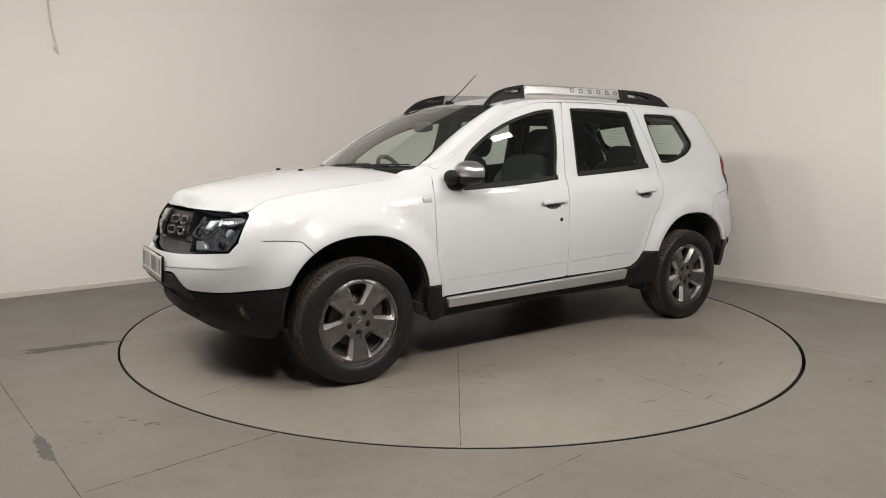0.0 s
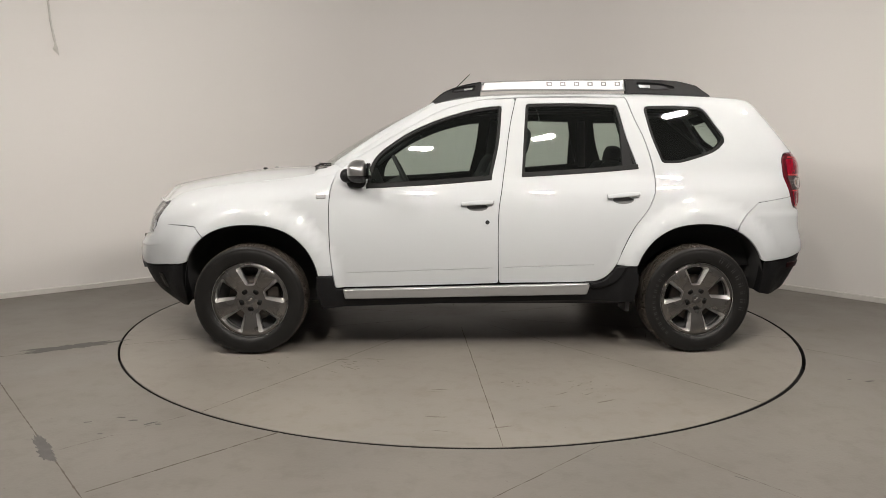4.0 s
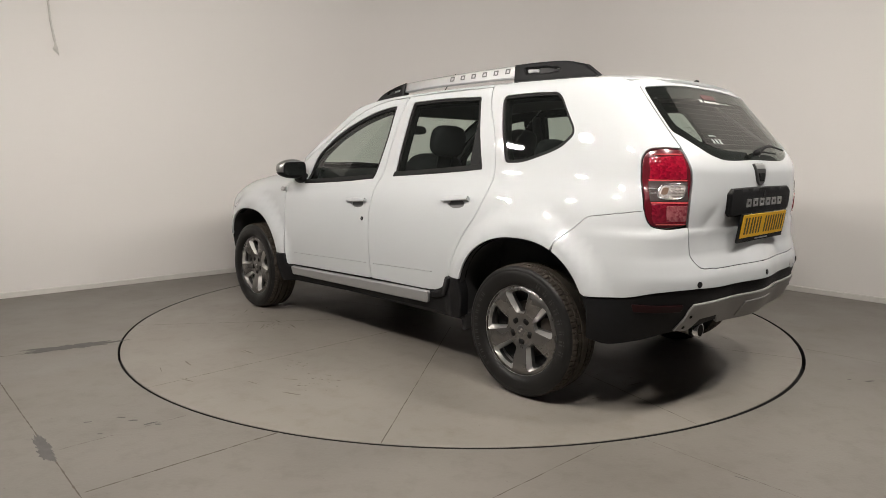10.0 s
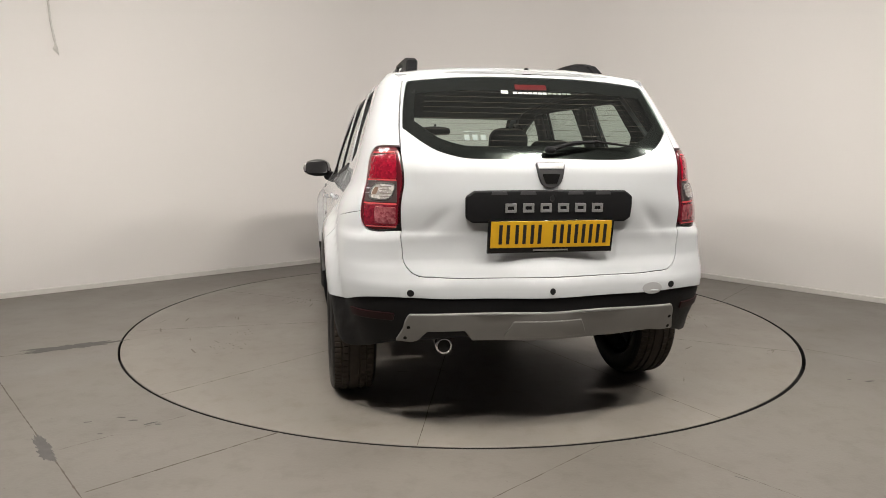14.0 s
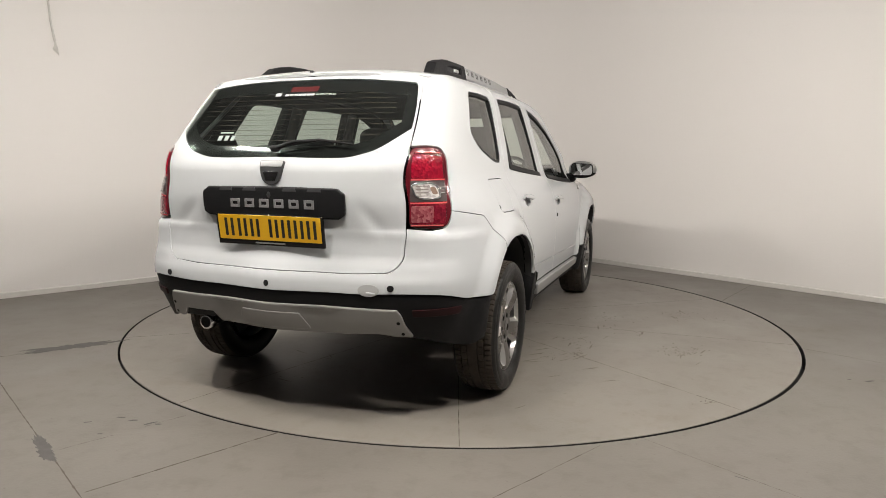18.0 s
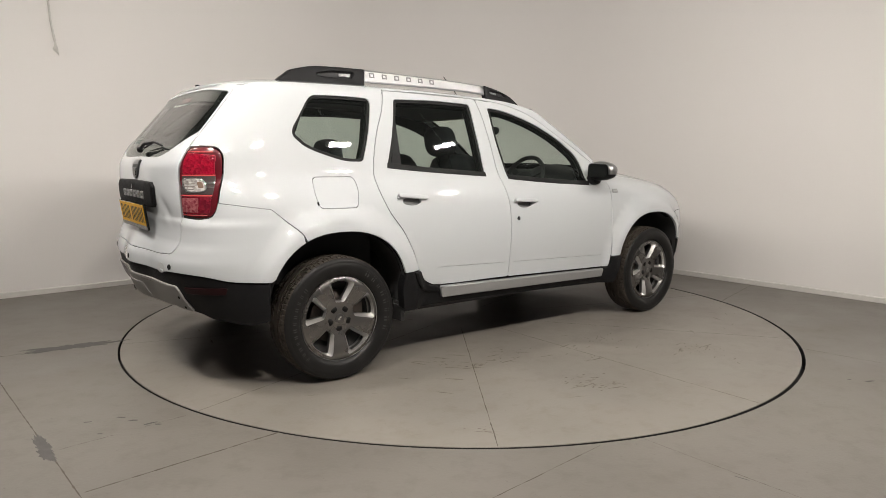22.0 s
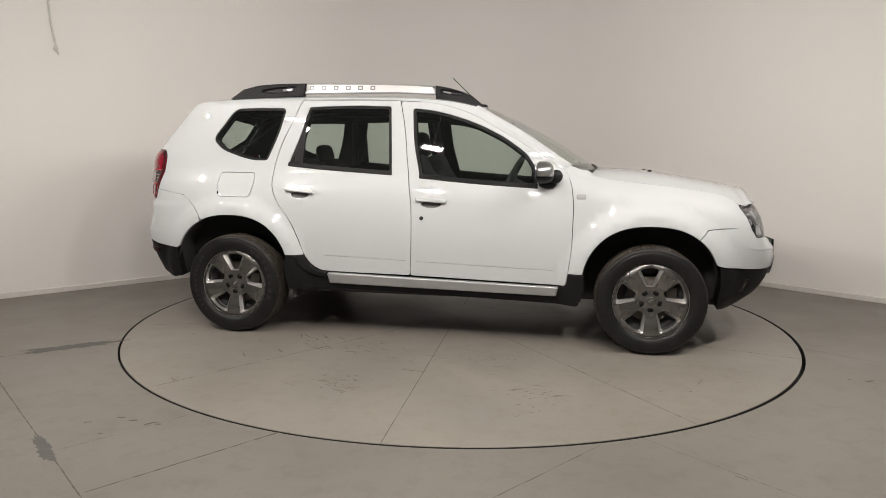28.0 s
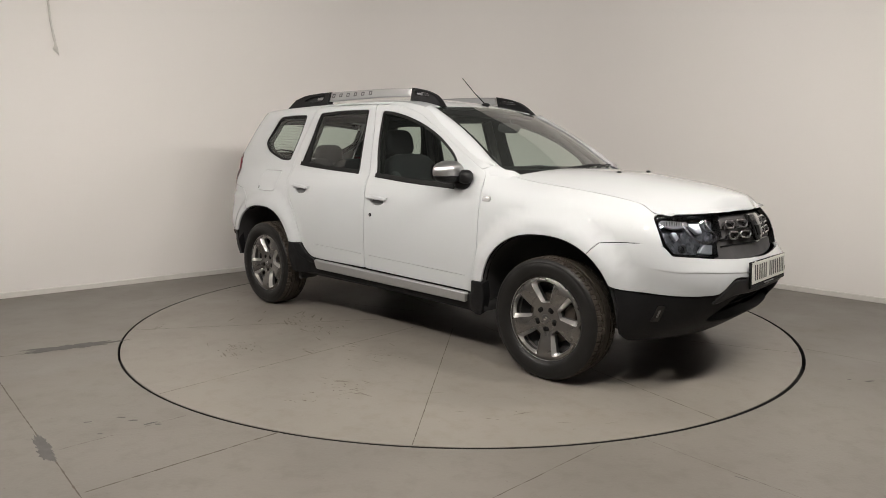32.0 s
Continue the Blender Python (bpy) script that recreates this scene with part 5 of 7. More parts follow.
TO = fillet(TAIL_LAMP, 0.03, 0.012)
for S in (1, -1):
    tl = sheet("tail_light", TO, LAMP_DARK, car, (), S, depth=-0.002, lip=0.03, bevel=0.004, step=0.04, label="red tail light with a pale middle band")
    ti = inset(TO, 0.0035)
    # places across the lamp: 0 at its inner, 1 at its outer edge
    def across_lamp(f, z):
        return float(np.interp(f, (0, 1), (sy(0.606, z, False)[0], np.max([q for q, zz in ti if abs(zz - z) < 0.02]))))

    def cell(f0, f1, z0, z1, rnd=0.008, drop=0.0):
        pts = [(across_lamp(f, z), z) for z in np.linspace(z0, z1, 5) for f in (f0,)] + [(across_lamp(f1, z) , z) for z in np.linspace(z1 - drop, z0, 5)]
        return fillet([(*p, rnd) if i in (0, 4, 5, 9) else p for i, p in enumerate(pts)], 0.0, 0.012)

    def oval(f0, f1, z0, z1, power=0.6):
        qa, qc = across_lamp(f0, (z0 + z1) / 2), across_lamp(f1, (z0 + z1) / 2)
        return np.array([((qa + qc) / 2 + (qc - qa) / 2 * math.copysign(abs(math.cos(a)) ** power, math.cos(a)), (z0 + z1) / 2 + (z1 - z0) / 2 * math.copysign(abs(math.sin(a)) ** power, math.sin(a))) for a in np.linspace(0, 2 * math.pi, 33)[:-1]])
    sheet("red_lens", cell(0.07, 0.86, 1.078, 1.178, 0.010, 0.010), LENS_RED, tl, (), S, depth=-0.0065, lip=0.006, bevel=0.003, step=0.02, label="bright faceted red lens")
    sheet("red_lens", cell(0.07, 0.86, 0.893, 0.975), LENS_RED_DEEP, tl, (), S, depth=-0.0065, lip=0.006, bevel=0.003, step=0.02, label="deep red lens")
    sheet("fog_cell", cell(0.09, 0.56, 0.902, 0.968, 0.005), LENS_PINK, tl, (), S, depth=-0.0085, lip=0.004, bevel=0.002, step=0.02, label="pale pinkish red cell")
    sheet("lamp_band", cell(0.06, 0.88, 0.985, 1.070, 0.005), LAMP_BLACK, tl, (), S, depth=-0.0065, lip=0.006, bevel=0.002, step=0.02, label="dark middle band")
    # pale oval lens in a silver ring with two short ribs towards the outer edge
    ring = oval(0.11, 0.70, 0.993, 1.063)
    sheet("lens_ring", ring, CHROME_SATIN, tl, [inset(ring, 0.0045)], S, depth=-0.0115, lip=0.008, bevel=0.0015, step=0.02, label="silver lens ring")
    sheet("reversing_lens", inset(ring, 0.004), LENS_PALE, tl, (), S, depth=-0.0095, lip=0.006, bevel=0.005, step=0.015, label="pale oval lens")
    sheet("bulb", oval(0.50, 0.63, 1.013, 1.043), LENS_AMBER, tl, (), S, depth=-0.0105, lip=0.002, bevel=0.0012, step=0.02, label="amber bulb tint")
    for k in range(4):
        z0 = 1.006 + 0.013 * k
        sheet("lens_flute", cell(0.17, 0.44, z0, z0 + 0.0035, 0.001), LENS_FLUTE, tl, (), S, depth=-0.0108, lip=0.002, bevel=0.0006, step=0.03)
    for z0 in (1.017, 1.035):
        sheet("lens_rib", cell(0.69, 0.87, z0, z0 + 0.004, 0.001), CHROME_SATIN, tl, (), S, depth=-0.0085, lip=0.003, bevel=0.0008, step=0.03)
    # thin brighter red streaks across the lamp
    for f0, f1, z0, rz in ((0.07, 0.87, 1.074, 0.0028), (0.07, 0.87, 0.9795, 0.0030), (0.10, 0.80, 1.1815, 0.0022), (0.08, 0.84, 0.8895, 0.0022)):
        sheet("lens_streak", cell(f0, f1, z0 - rz, z0 + rz, 0.001), LENS_RED_BRIGHT, tl, (), S, depth=-0.0075, lip=0.003, bevel=0.0008, step=0.04)

# -- inner shell, blackened as the shade in the panel gaps; wheel housings and floor pan --
for S in (1, -1):
    o = ([(0.84, 0.47), (0.832, 0.40), (-0.73, 0.447), (-0.83, 0.542)] + [(x, z) for x, z in rarch if x > -1.55] + [(-1.556, 0.783), (-1.69, 0.905), (-1.90, 0.94), (-1.885, 1.0), (-1.864, 1.10), (-1.87, 1.20)])
    o = on_skin(o) + [sy(0.600, 1.21, False), sy(0.588, 1.30, False), sy(0.550, 1.495, False)] + on_skin([(-1.69, 1.520), (-1.5, 1.540), (-0.9, 1.551), (-0.25, 1.542), (0.0, 1.526), (0.15, 1.503), (0.24, 1.476), (0.43, 1.360), (0.63, 1.235), (0.82, 1.112)]
        + [(x, float(BONNET_EDGE(x)) - 0.004) for x in (0.87, 0.98, 1.07, 1.2, 1.37, 1.5, 1.62, 1.7, 1.78)] + [(1.83, 0.90), (1.845, 0.87), (1.90, 0.765), (1.77, 0.768), (1.645, 0.765), (1.610, 0.725)]
        + [(x, z) for x, z in farch if z < 0.716 and x < 1.3 or z > 0.716 and x < 1.60])
    wins = [inset(fillet(on_skin(w), r), 0.021) for w, r in ((WIN_F, 0.02), (WIN_R, 0.02), (WIN_Q, 0.035))]
    sheet("inner_shell", fillet(o, 0.0, 0.04), DARK_SHELL, car, wins, S, depth=0.026, lip=0.03, bevel=0.001, step=0.09)
    for (ax, az, rx, rz), line in ((ARCH_F, None), (ARCH_R, None)):
        ln = arch_line(ax, az, rx - 0.004, rz - 0.004, ax + 0.40, 0.30, ax - 0.40, 0.30 if ax > 0 else 0.36, 30)
        V, Fq = [], []
        for x, z in ln:
            q0 = sx(x, z)[0]
            yo = float(skin(np.array([q0]), np.array([z]))[0][1]) - 0.012
            for yy in (yo, 0.72, 0.56, 0.50):
                k = 1.0 if yy > 0.55 else 0.92
                V.append((ax + (x - ax) * (1.06 if yy in (0.72, 0.56) else k), S * yy, az + (z - az) * (1.06 if yy in (0.72, 0.56) else k)))
        for i in range(len(ln) - 1):
            for k in range(3):
                a = 4 * i + k
                Fq.append((a, a + 1, a + 5, a + 4))
        c0 = len(V)
        V.append((ax, S * 0.50, az))
        for i in range(len(ln) - 1):
            Fq.append((4 * i + 3, c0, 4 * i + 7))
        from_data("wheel_housing", V, Fq, LINER_BLACK, car)
part("floor_pan", box_bm(-1.15, 1.80, -0.50, 0.50, 0.245, 0.36, 0.03), LINER_BLACK, car)
part("floor_pan", box_bm(-1.62, -1.16, -0.50, 0.50, 0.30, 0.36, 0.03), LINER_BLACK, car)
part("floor_pan", box_bm(-0.93, 0.92, -0.80, 0.80, 0.29, 0.36, 0.02), LINER_BLACK, car)
for xx in (HUB_F, HUB_R):
    part("axle", box_bm(xx - 0.05, xx + 0.05, -0.70, 0.70, 0.27, 0.36, 0.03), LINER_BLACK, car)

for S in (1, -1):
    part("mud_flap", box_bm(-0.938, -0.908, S * 0.745 - 0.075, S * 0.745 + 0.075, 0.246, 0.34, 0.010), LINER_BLACK, car, "short black flap under the end of the sill")

# -- wheels --


def lathe(profile, n, wave=None):
    """Turns (radius, offset) pairs about the y axis."""
    V, Fq = [], []
    m = len(profile)
    for i in range(n):
        a = 2 * math.pi * i / n
        for k, (r, y) in enumerate(profile):
            rr = r - (wave(i, k, r, y) if wave else 0)
            V.append((rr * math.cos(a), y, rr * math.sin(a)))
    for i in range(n):
        j = (i + 1) % n
        for k in range(m - 1):
            Fq.append((i * m + k, j * m + k, j * m + k + 1, i * m + k + 1))
    return V, Fq


def tread_profile():
    half = [(0.220, 0.074), (0.2245, 0.086), (0.2345, 0.096), (0.252, 0.1045), (0.278, 0.1072), (0.296, 0.1045), (0.298, 0.1030), (0.300, 0.1035), (0.312, 0.0975), (0.3195, 0.090), (0.3235, 0.083)]
    tread = [(0.3235, 0.083), (0.3250, 0.072), (0.3262, 0.0605), (0.3190, 0.0590), (0.3190, 0.0530), (0.3268, 0.0515), (0.3273, 0.0300), (0.3200, 0.0285), (0.3200, 0.0215), (0.3275, 0.0200), (0.3277, 0.0), ]
    left = half[:-1] + tread
    return left + [(r, -y) for r, y in left[::-1]][1:]


PROFILE = tread_profile()


def grooves(i, k, r, y):
    if abs(y) < 0.0875 and abs(y) > 0.0595 and r > 0.3185:
        return 0.0058 if (i + (0 if y > 0 else 3)) % 6 == 0 else 0.0
    if abs(y) < 0.052 and abs(y) > 0.029 and r > 0.3255:
        return 0.004 if (i + 1) % 8 == 0 else 0.0
    return 0.0


V, Fq = lathe(PROFILE, 456, grooves)
tyre_mesh = bpy.data.meshes.new("tyre")
tyre_mesh.from_pydata(V, [], Fq)
tyre_mesh.materials.append(TYRE)
tyre_mesh.materials.append(TREAD_DUST)
for p in tyre_mesh.polygons:
    yy = abs(p.center.y)
    rr = math.hypot(p.center.x, p.center.z)
    p.material_index = 1 if (yy < 0.088 and rr > 0.3165) else 0
    p.use_smooth = not p.material_index
tyre_mesh.update()

RIM_Y = curve((0.0, 0.03, 0.055, 0.10, 0.15, 0.190, 0.206, 0.218, 0.222), (0.071, 0.071, 0.068, 0.075, 0.086, 0.090, 0.087, 0.0825, 0.080))


def rim_rule(a, b, depth=0.0):
    a, b = np.asarray(a, float), np.asarray(b, float)
    r = np.hypot(a, b)
    ang = np.arctan2(b, a)
    # each spoke is raised along one flank and hollow along its middle
    ph = np.cos(5 * (ang + math.pi / 2))
    y = RIM_Y(r) + 0.004 * ph * np.clip((r - 0.06) / 0.06, 0, 1) * np.clip((0.215 - r) / 0.03, 0, 1)
    return np.stack(np.broadcast_arrays(-a, y - depth, b), -1)


def rim_opening(k):
    mid = math.pi / 2 + 2 * math.pi * k / 5
    pts = [(0.193, 0.285, 0.012), (0.196, 0.14), (0.197, 0.0), (0.196, -0.14), (0.193, -0.285, 0.012), (0.145, -0.245), (0.092, -0.17, 0.008), (0.089, 0.0), (0.092, 0.17, 0.008), (0.145, 0.245)]
    return fillet([(p[0] * math.cos(mid + p[1]), p[0] * math.sin(mid + p[1])) + tuple(p[2:]) for p in pts], 0.006, 0.008)


def flank_edge(o, k, wide):
    """The opening's outline drawn wider across the spokes, where their sloped flanks begin."""
    mid = math.pi / 2 + 2 * math.pi * k / 5
    u, v = np.array([math.cos(mid), math.sin(mid)]), np.array([-math.sin(mid), math.cos(mid)])
    a, b = o @ u, o @ v
    reach = np.maximum(np.hypot(a, b) * 0.27, 0.016)
    b2 = b * (1 + wide * np.interp(np.hypot(a, b), (0.09, 0.19), (0.75, 1.15)) / reach)
    a2 = 0.143 + (a - 0.143) * 1.09
    return a2[:, None] * u + b2[:, None] * v


circle = lambda r, n, cx=0, cy=0: np.array([(cx + r * math.cos(a), cy + r * math.sin(a)) for a in np.linspace(0, 2 * math.pi, n + 1)[:-1]])


def build_wheel(marked):
    rim = sheet("wheel", circle(0.2205, 100), ALLOY, car, [flank_edge(rim_opening(k), k, 0.0205) for k in range(5)], 1, lip=0.004, bevel=0.0012, step=0.012, chart=rim_rule, label="grey five-spoke alloy wheel with a dusty black tyre")
    bm = bmesh.new()
    bm.from_mesh(rim.data)
    bmesh.ops.remove_doubles(bm, verts=bm.verts[:], dist=2e-5)
    smooth_bm(bm, 32)
    bm.to_mesh(rim.data)
    bm.free()
    t = new("tyre", tyre_mesh)
    t.parent = rim
    tagged(t, "black tyre with dusty tread")
    V, Fq = lathe([(0.2205, 0.0785), (0.2228, 0.0815), (0.2240, 0.0800), (0.2240, 0.074), (0.2140, 0.070), (0.2065, 0.062), (0.199, 0.03), (0.192, -0.05), (0.20, -0.085)], 100)
    from_data("rim_barrel", V, Fq, ALLOY_LIT, rim)
    for k in range(5):
        h = rim_opening(k)
        g = flank_edge(h, k, 0.0200)
        A, B, C = rim_rule(g[:, 0], g[:, 1], 0.0004), rim_rule(h[:, 0], h[:, 1], 0.022), rim_rule(h[:, 0], h[:, 1], 0.046)
        n = len(A)
        from_data("spoke_wall", list(B) + list(C), [(i, (i + 1) % n, n + (i + 1) % n, n + i) for i in range(n)], ALLOY_DARK, rim)
        from_data("spoke_edge", list(A) + list(B), [(i, (i + 1) % n, n + (i + 1) % n, n + i) for i in range(n)], ALLOY_LIT, rim, "sloped spoke flank, paler as if catching light", smooth=False)
    V, Fq = lathe([(0.0, 0.0725), (0.020, 0.0725), (0.0255, 0.0715), (0.027, 0.066)], 32)
    from_data("centre_cap", V, Fq, ALLOY_DARK, rim, "grey centre cap")
    V, Fq = [], []
    for k, (dx, dz) in enumerate(((-0.006, 0.006), (0.004, -0.004))):
        c = [(-0.007, -0.003), (0.005, -0.005), (0.009, 0.003), (-0.003, 0.005)]
        V += [(dx + x, 0.0732, dz + z) for x, z in c]
        Fq.append((4 * k, 4 * k + 1, 4 * k + 2, 4 * k + 3))
    from_data("cap_mark", V, Fq, CHROME, rim)
    for k in range(5):
        a = radians(-90 + 72 * k)
        yb = float(RIM_Y(0.056)) + 0.0005
        # a flat black disc round each head paints the shade of the bolt hole
        V, Fq = lathe([(0.0, yb + 0.003), (0.0090, yb + 0.003), (0.0105, yb + 0.0010), (0.0172, yb + 0.0009), (0.0178, yb - 0.002)], 18)
        V = [(x - 0.056 * math.cos(a), y, z + 0.056 * math.sin(a)) for x, y, z in V]
        from_data("wheel_bolt", V, Fq, BOLT_DARK, rim)
    V, Fq = lathe([(0.0, 0.030), (0.070, 0.030), (0.072, 0.022), (0.072, 0.012), (0.138, 0.012), (0.140, 0.008), (0.140, -0.008), (0.07, -0.01)], 60)
    from_data("brake_disc", V, Fq, DISC_STEEL, rim, "rust-flecked brake disc")
    part("brake_caliper", box_bm(-0.16, -0.09, -0.03, 0.035, -0.035, 0.075, 0.015), DISC_STEEL, rim)
    V, Fq = lathe([(0.199, 0.02), (0.15, -0.02), (0.0, -0.02)], 40)
    from_data("brake_backing", V, Fq, LINER_BLACK, rim)
    # worn pale lettering on the sidewall, as plain bars
    V, Fq = [], []

    def bar(a0, a1, r0, r1):
        n = 3
        b = len(V)
        for i in range(n + 1):
            a = a0 + (a1 - a0) * i / n
            for r in (r0, r1):
                yy = np.interp(r, (0.232, 0.252, 0.278, 0.296), (0.098, 0.1045, 0.1072, 0.1045)) + 0.0009
                V.append((-r * math.cos(a), yy, r * math.sin(a)))
        for i in range(n):
            Fq.append((b + 2 * i, b + 2 * i + 1, b + 2 * i + 3, b + 2 * i + 2))
    marks = [] if not marked else [(58 - 10.5 * k, 0.050 - 0.008 * (k % 3), 0.256, 0.284) for k in range(8)] + [(142 + 7.4 * k, 0.036 - 0.006 * (k % 3), 0.260, 0.279) for k in range(12)]
    for a, w, r0, r1 in marks:
        V.clear(), Fq.clear()
        for k in (-1, 1):
            bar(radians(a) + k * w * 0.62 - w * 0.3, radians(a) + k * w * 0.62 + w * 0.3, r0, r1)
        from_data("sidewall_mark", V, Fq, TYRE_MARK, rim)
    return rim


pattern = {HUB_F: build_wheel(False), HUB_R: build_wheel(True)}
WHEEL_Y = 0.768
spots = [(HUB_F, 1), (HUB_R, 1), (HUB_F, -1), (HUB_R, -1)]
for k, (x, S) in enumerate(spots):
    m = pose(x, S * WHEEL_Y, HUB_Z, 0, (0, 4, -3, 2)[k] * S, 0 if S > 0 else 180)
    if S > 0:
        pattern[x].matrix_basis = m
    else:
        copy_thing(pattern[x], m)


# ---- roof rails, mirrors and small outside parts ----


def prism(name, outline, y0, y1, mat, parent, holes=(), bevel=0.004, S=1, label="", lean=0.0, zref=1.55, step=0.06):
    """A plate cut to an outline in length and height, with thickness across the car and softened edges. lean: it tilts inwards as it rises."""
    rings = [np.array(outline)] + [np.array(h) for h in holes]
    shr = [inset(rings[0], bevel)] + [inset(h, -bevel) for h in rings[1:]]
    v2, f = fill(shr[0], shr[1:], step)

    def at(p, y):
        return np.stack([p[:, 0], np.full(len(p), y) - lean * (p[:, 1] - zref), p[:, 1]], 1)
    s = 1 if y1 > y0 else -1
    V = [at(v2, y1), at(v2, y0)]
    F = [tuple(map(int, t)) for t in f] + [tuple(int(i) + len(v2) for i in t[::-1]) for t in f]
    n = 2 * len(v2)
    for o, sh in zip(rings, shr):
        m = len(o)
        V += [at(sh, y1), at(o, y1 - s * bevel), at(o, y0 + s * bevel), at(sh, y0)]
        for k in range(3):
            for i in range(m):
                j = (i + 1) % m
                F.append((n + k * m + i, n + k * m + j, n + (k + 1) * m + j, n + (k + 1) * m + i))
        n += 4 * m
    V = np.concatenate(V) * np.array([1, S, 1])
    ob = from_data(name, V, F, mat, parent, label)
    bm = bmesh.new()
    bm.from_mesh(ob.data)
    bmesh.ops.remove_doubles(bm, verts=bm.verts[:], dist=1e-6)
    bmesh.ops.recalc_face_normals(bm, faces=bm.faces[:])
    smooth_bm(bm, 35)
    bm.to_mesh(ob.data)
    bm.free()
    return ob


def tube(pts, radius, n=10):
    """A round bar along a few points; radius may be a list."""
    bm = bmesh.new()
    pts = [Vector(p) for p in pts]
    rad = radius if isinstance(radius, (list, tuple)) else [radius] * len(pts)
    rings = []
    for i, p in enumerate(pts):
        d = (pts[min(i + 1, len(pts) - 1)] - pts[max(i - 1, 0)]).normalized()
        u = d.orthogonal().normalized() if i == 0 else (u - d * u.dot(d)).normalized()
        w = d.cross(u)
        rings.append([bm.verts.new(p + (u * math.cos(a) + w * math.sin(a)) * rad[i]) for a in np.linspace(0, 2 * math.pi, n + 1)[:-1]])
    for A, B in zip(rings, rings[1:]):
        for i in range(n):
            bm.faces.new((A[i], A[(i + 1) % n], B[(i + 1) % n], B[i]))
    bm.faces.new(rings[0][::-1])
    bm.faces.new(rings[-1])
    bmesh.ops.recalc_face_normals(bm, faces=bm.faces[:])
    return smooth_bm(bm, 50)


FOOT_F = fillet([(0.286, 1.488), (0.235, 1.535), (0.186, 1.572), (0.130, 1.597), (0.076, 1.614), (-0.045, 1.640, 0.004), (-0.040, 1.552, 0.004), (0.10, 1.530), (0.20, 1.506)], 0.006, 0.02)
SLOT_F = fillet([(0.140, 1.572), (0.112, 1.592), (-0.010, 1.610), (0.004, 1.588)], 0.006, 0.012)
FOOT_R = fillet([(-0.951, 1.666, 0.004), (-1.15, 1.664), (-1.302, 1.654), (-1.411, 1.629, 0.03), (-1.515, 1.555, 0.01), (-1.40, 1.562), (-0.965, 1.574, 0.004)], 0.006, 0.02)
SLOT_R = fillet([(-1.025, 1.640), (-1.185, 1.634), (-1.290, 1.612), (-1.180, 1.604), (-1.050, 1.608)], 0.008, 0.012)
BAR = [(-0.045, 1.637), (-0.25, 1.648), (-0.50, 1.656), (-0.95, 1.664), (-0.958, 1.592), (-0.50, 1.592), (-0.25, 1.588), (-0.045, 1.578)]
for S in (1, -1):
    bar = prism("roof_rail", fillet(BAR, 0.003, 0.04), 0.462, 0.500, SATIN_SILVER, car, S=S, label="satin silver roof rail with black feet", lean=0.25, bevel=0.008)
    prism("front_foot", FOOT_F, 0.452, 0.506, BLACK_PLASTIC, bar, [SLOT_F], S=S, label="black plastic rail foot", lean=0.25, bevel=0.007)
    prism("rear_foot", FOOT_R, 0.452, 0.506, BLACK_PLASTIC, bar, [SLOT_R], S=S, label="black plastic rail foot", lean=0.25, bevel=0.007)
    prism("slot_insert", inset(SLOT_R, 0.001), 0.466, 0.488, TRIM_GREY, bar, S=S, lean=0.25, bevel=0.002)
    prism("slot_plate", fillet([(-1.045, 1.634), (-1.120, 1.630), (-1.120, 1.612), (-1.052, 1.614)], 0.004, 0.012), 0.486, 0.496, SATIN_SILVER, bar, S=S, lean=0.25, bevel=0.002)
    prism("slot_insert", inset(SLOT_F, 0.001), 0.466, 0.488, TRIM_GREY, bar, S=S, lean=0.25, bevel=0.002)
    prism("slot_plate", fillet([(0.060, 1.594), (0.058, 1.582), (0.012, 1.590), (0.004, 1.602)], 0.003, 0.012), 0.486, 0.496, SATIN_SILVER, bar, S=S, lean=0.25, bevel=0.002)
    for k in range(6):
        x = -0.475 - 0.0865 * k
        z = 1.629 + 0.0012 * k
        prism("rail_letter", fillet([(x + 0.017, z + 0.014), (x - 0.017, z + 0.014), (x - 0.017, z - 0.014), (x + 0.017, z - 0.014)], 0.003, 0.02),
              0.496, 0.5025, LETTER_DARK, bar, [np.array([(x + 0.009, z + 0.007), (x - 0.009, z + 0.007), (x - 0.009, z - 0.007), (x + 0.009, z - 0.007)])], S=S, lean=0.25, bevel=0.0008)

# door mirrors


def blob(x0, x1, y0, y1, z0, z1, power=3.0, n=24, m=14, squash=None):
    """A rounded box whose faces bulge."""
    bm = bmesh.new()
    rings = []
    for j in range(1, m):
        b = -math.pi / 2 + math.pi * j / m
        row = []
        for i in range(n):
            a = 2 * math.pi * i / n
            d = (math.cos(b) * math.cos(a), math.cos(b) * math.sin(a), math.sin(b))
            r = sum(abs(c) ** power for c in d) ** (-1 / power)
            p = [c * r for c in d]
            if squash:
                p = squash(*p)
            row.append(bm.verts.new(((x0 + x1) / 2 + p[0] * (x1 - x0) / 2, (y0 + y1) / 2 + p[1] * (y1 - y0) / 2, (z0 + z1) / 2 + p[2] * (z1 - z0) / 2)))
        rings.append(row)
    for A, B in zip(rings, rings[1:]):
        for i in range(n):
            bm.faces.new((A[i], A[(i + 1) % n], B[(i + 1) % n], B[i]))
    bm.faces.new(rings[0][::-1])
    bm.faces.new(rings[-1])
    for f in bm.faces:
        f.smooth = True
    return bm


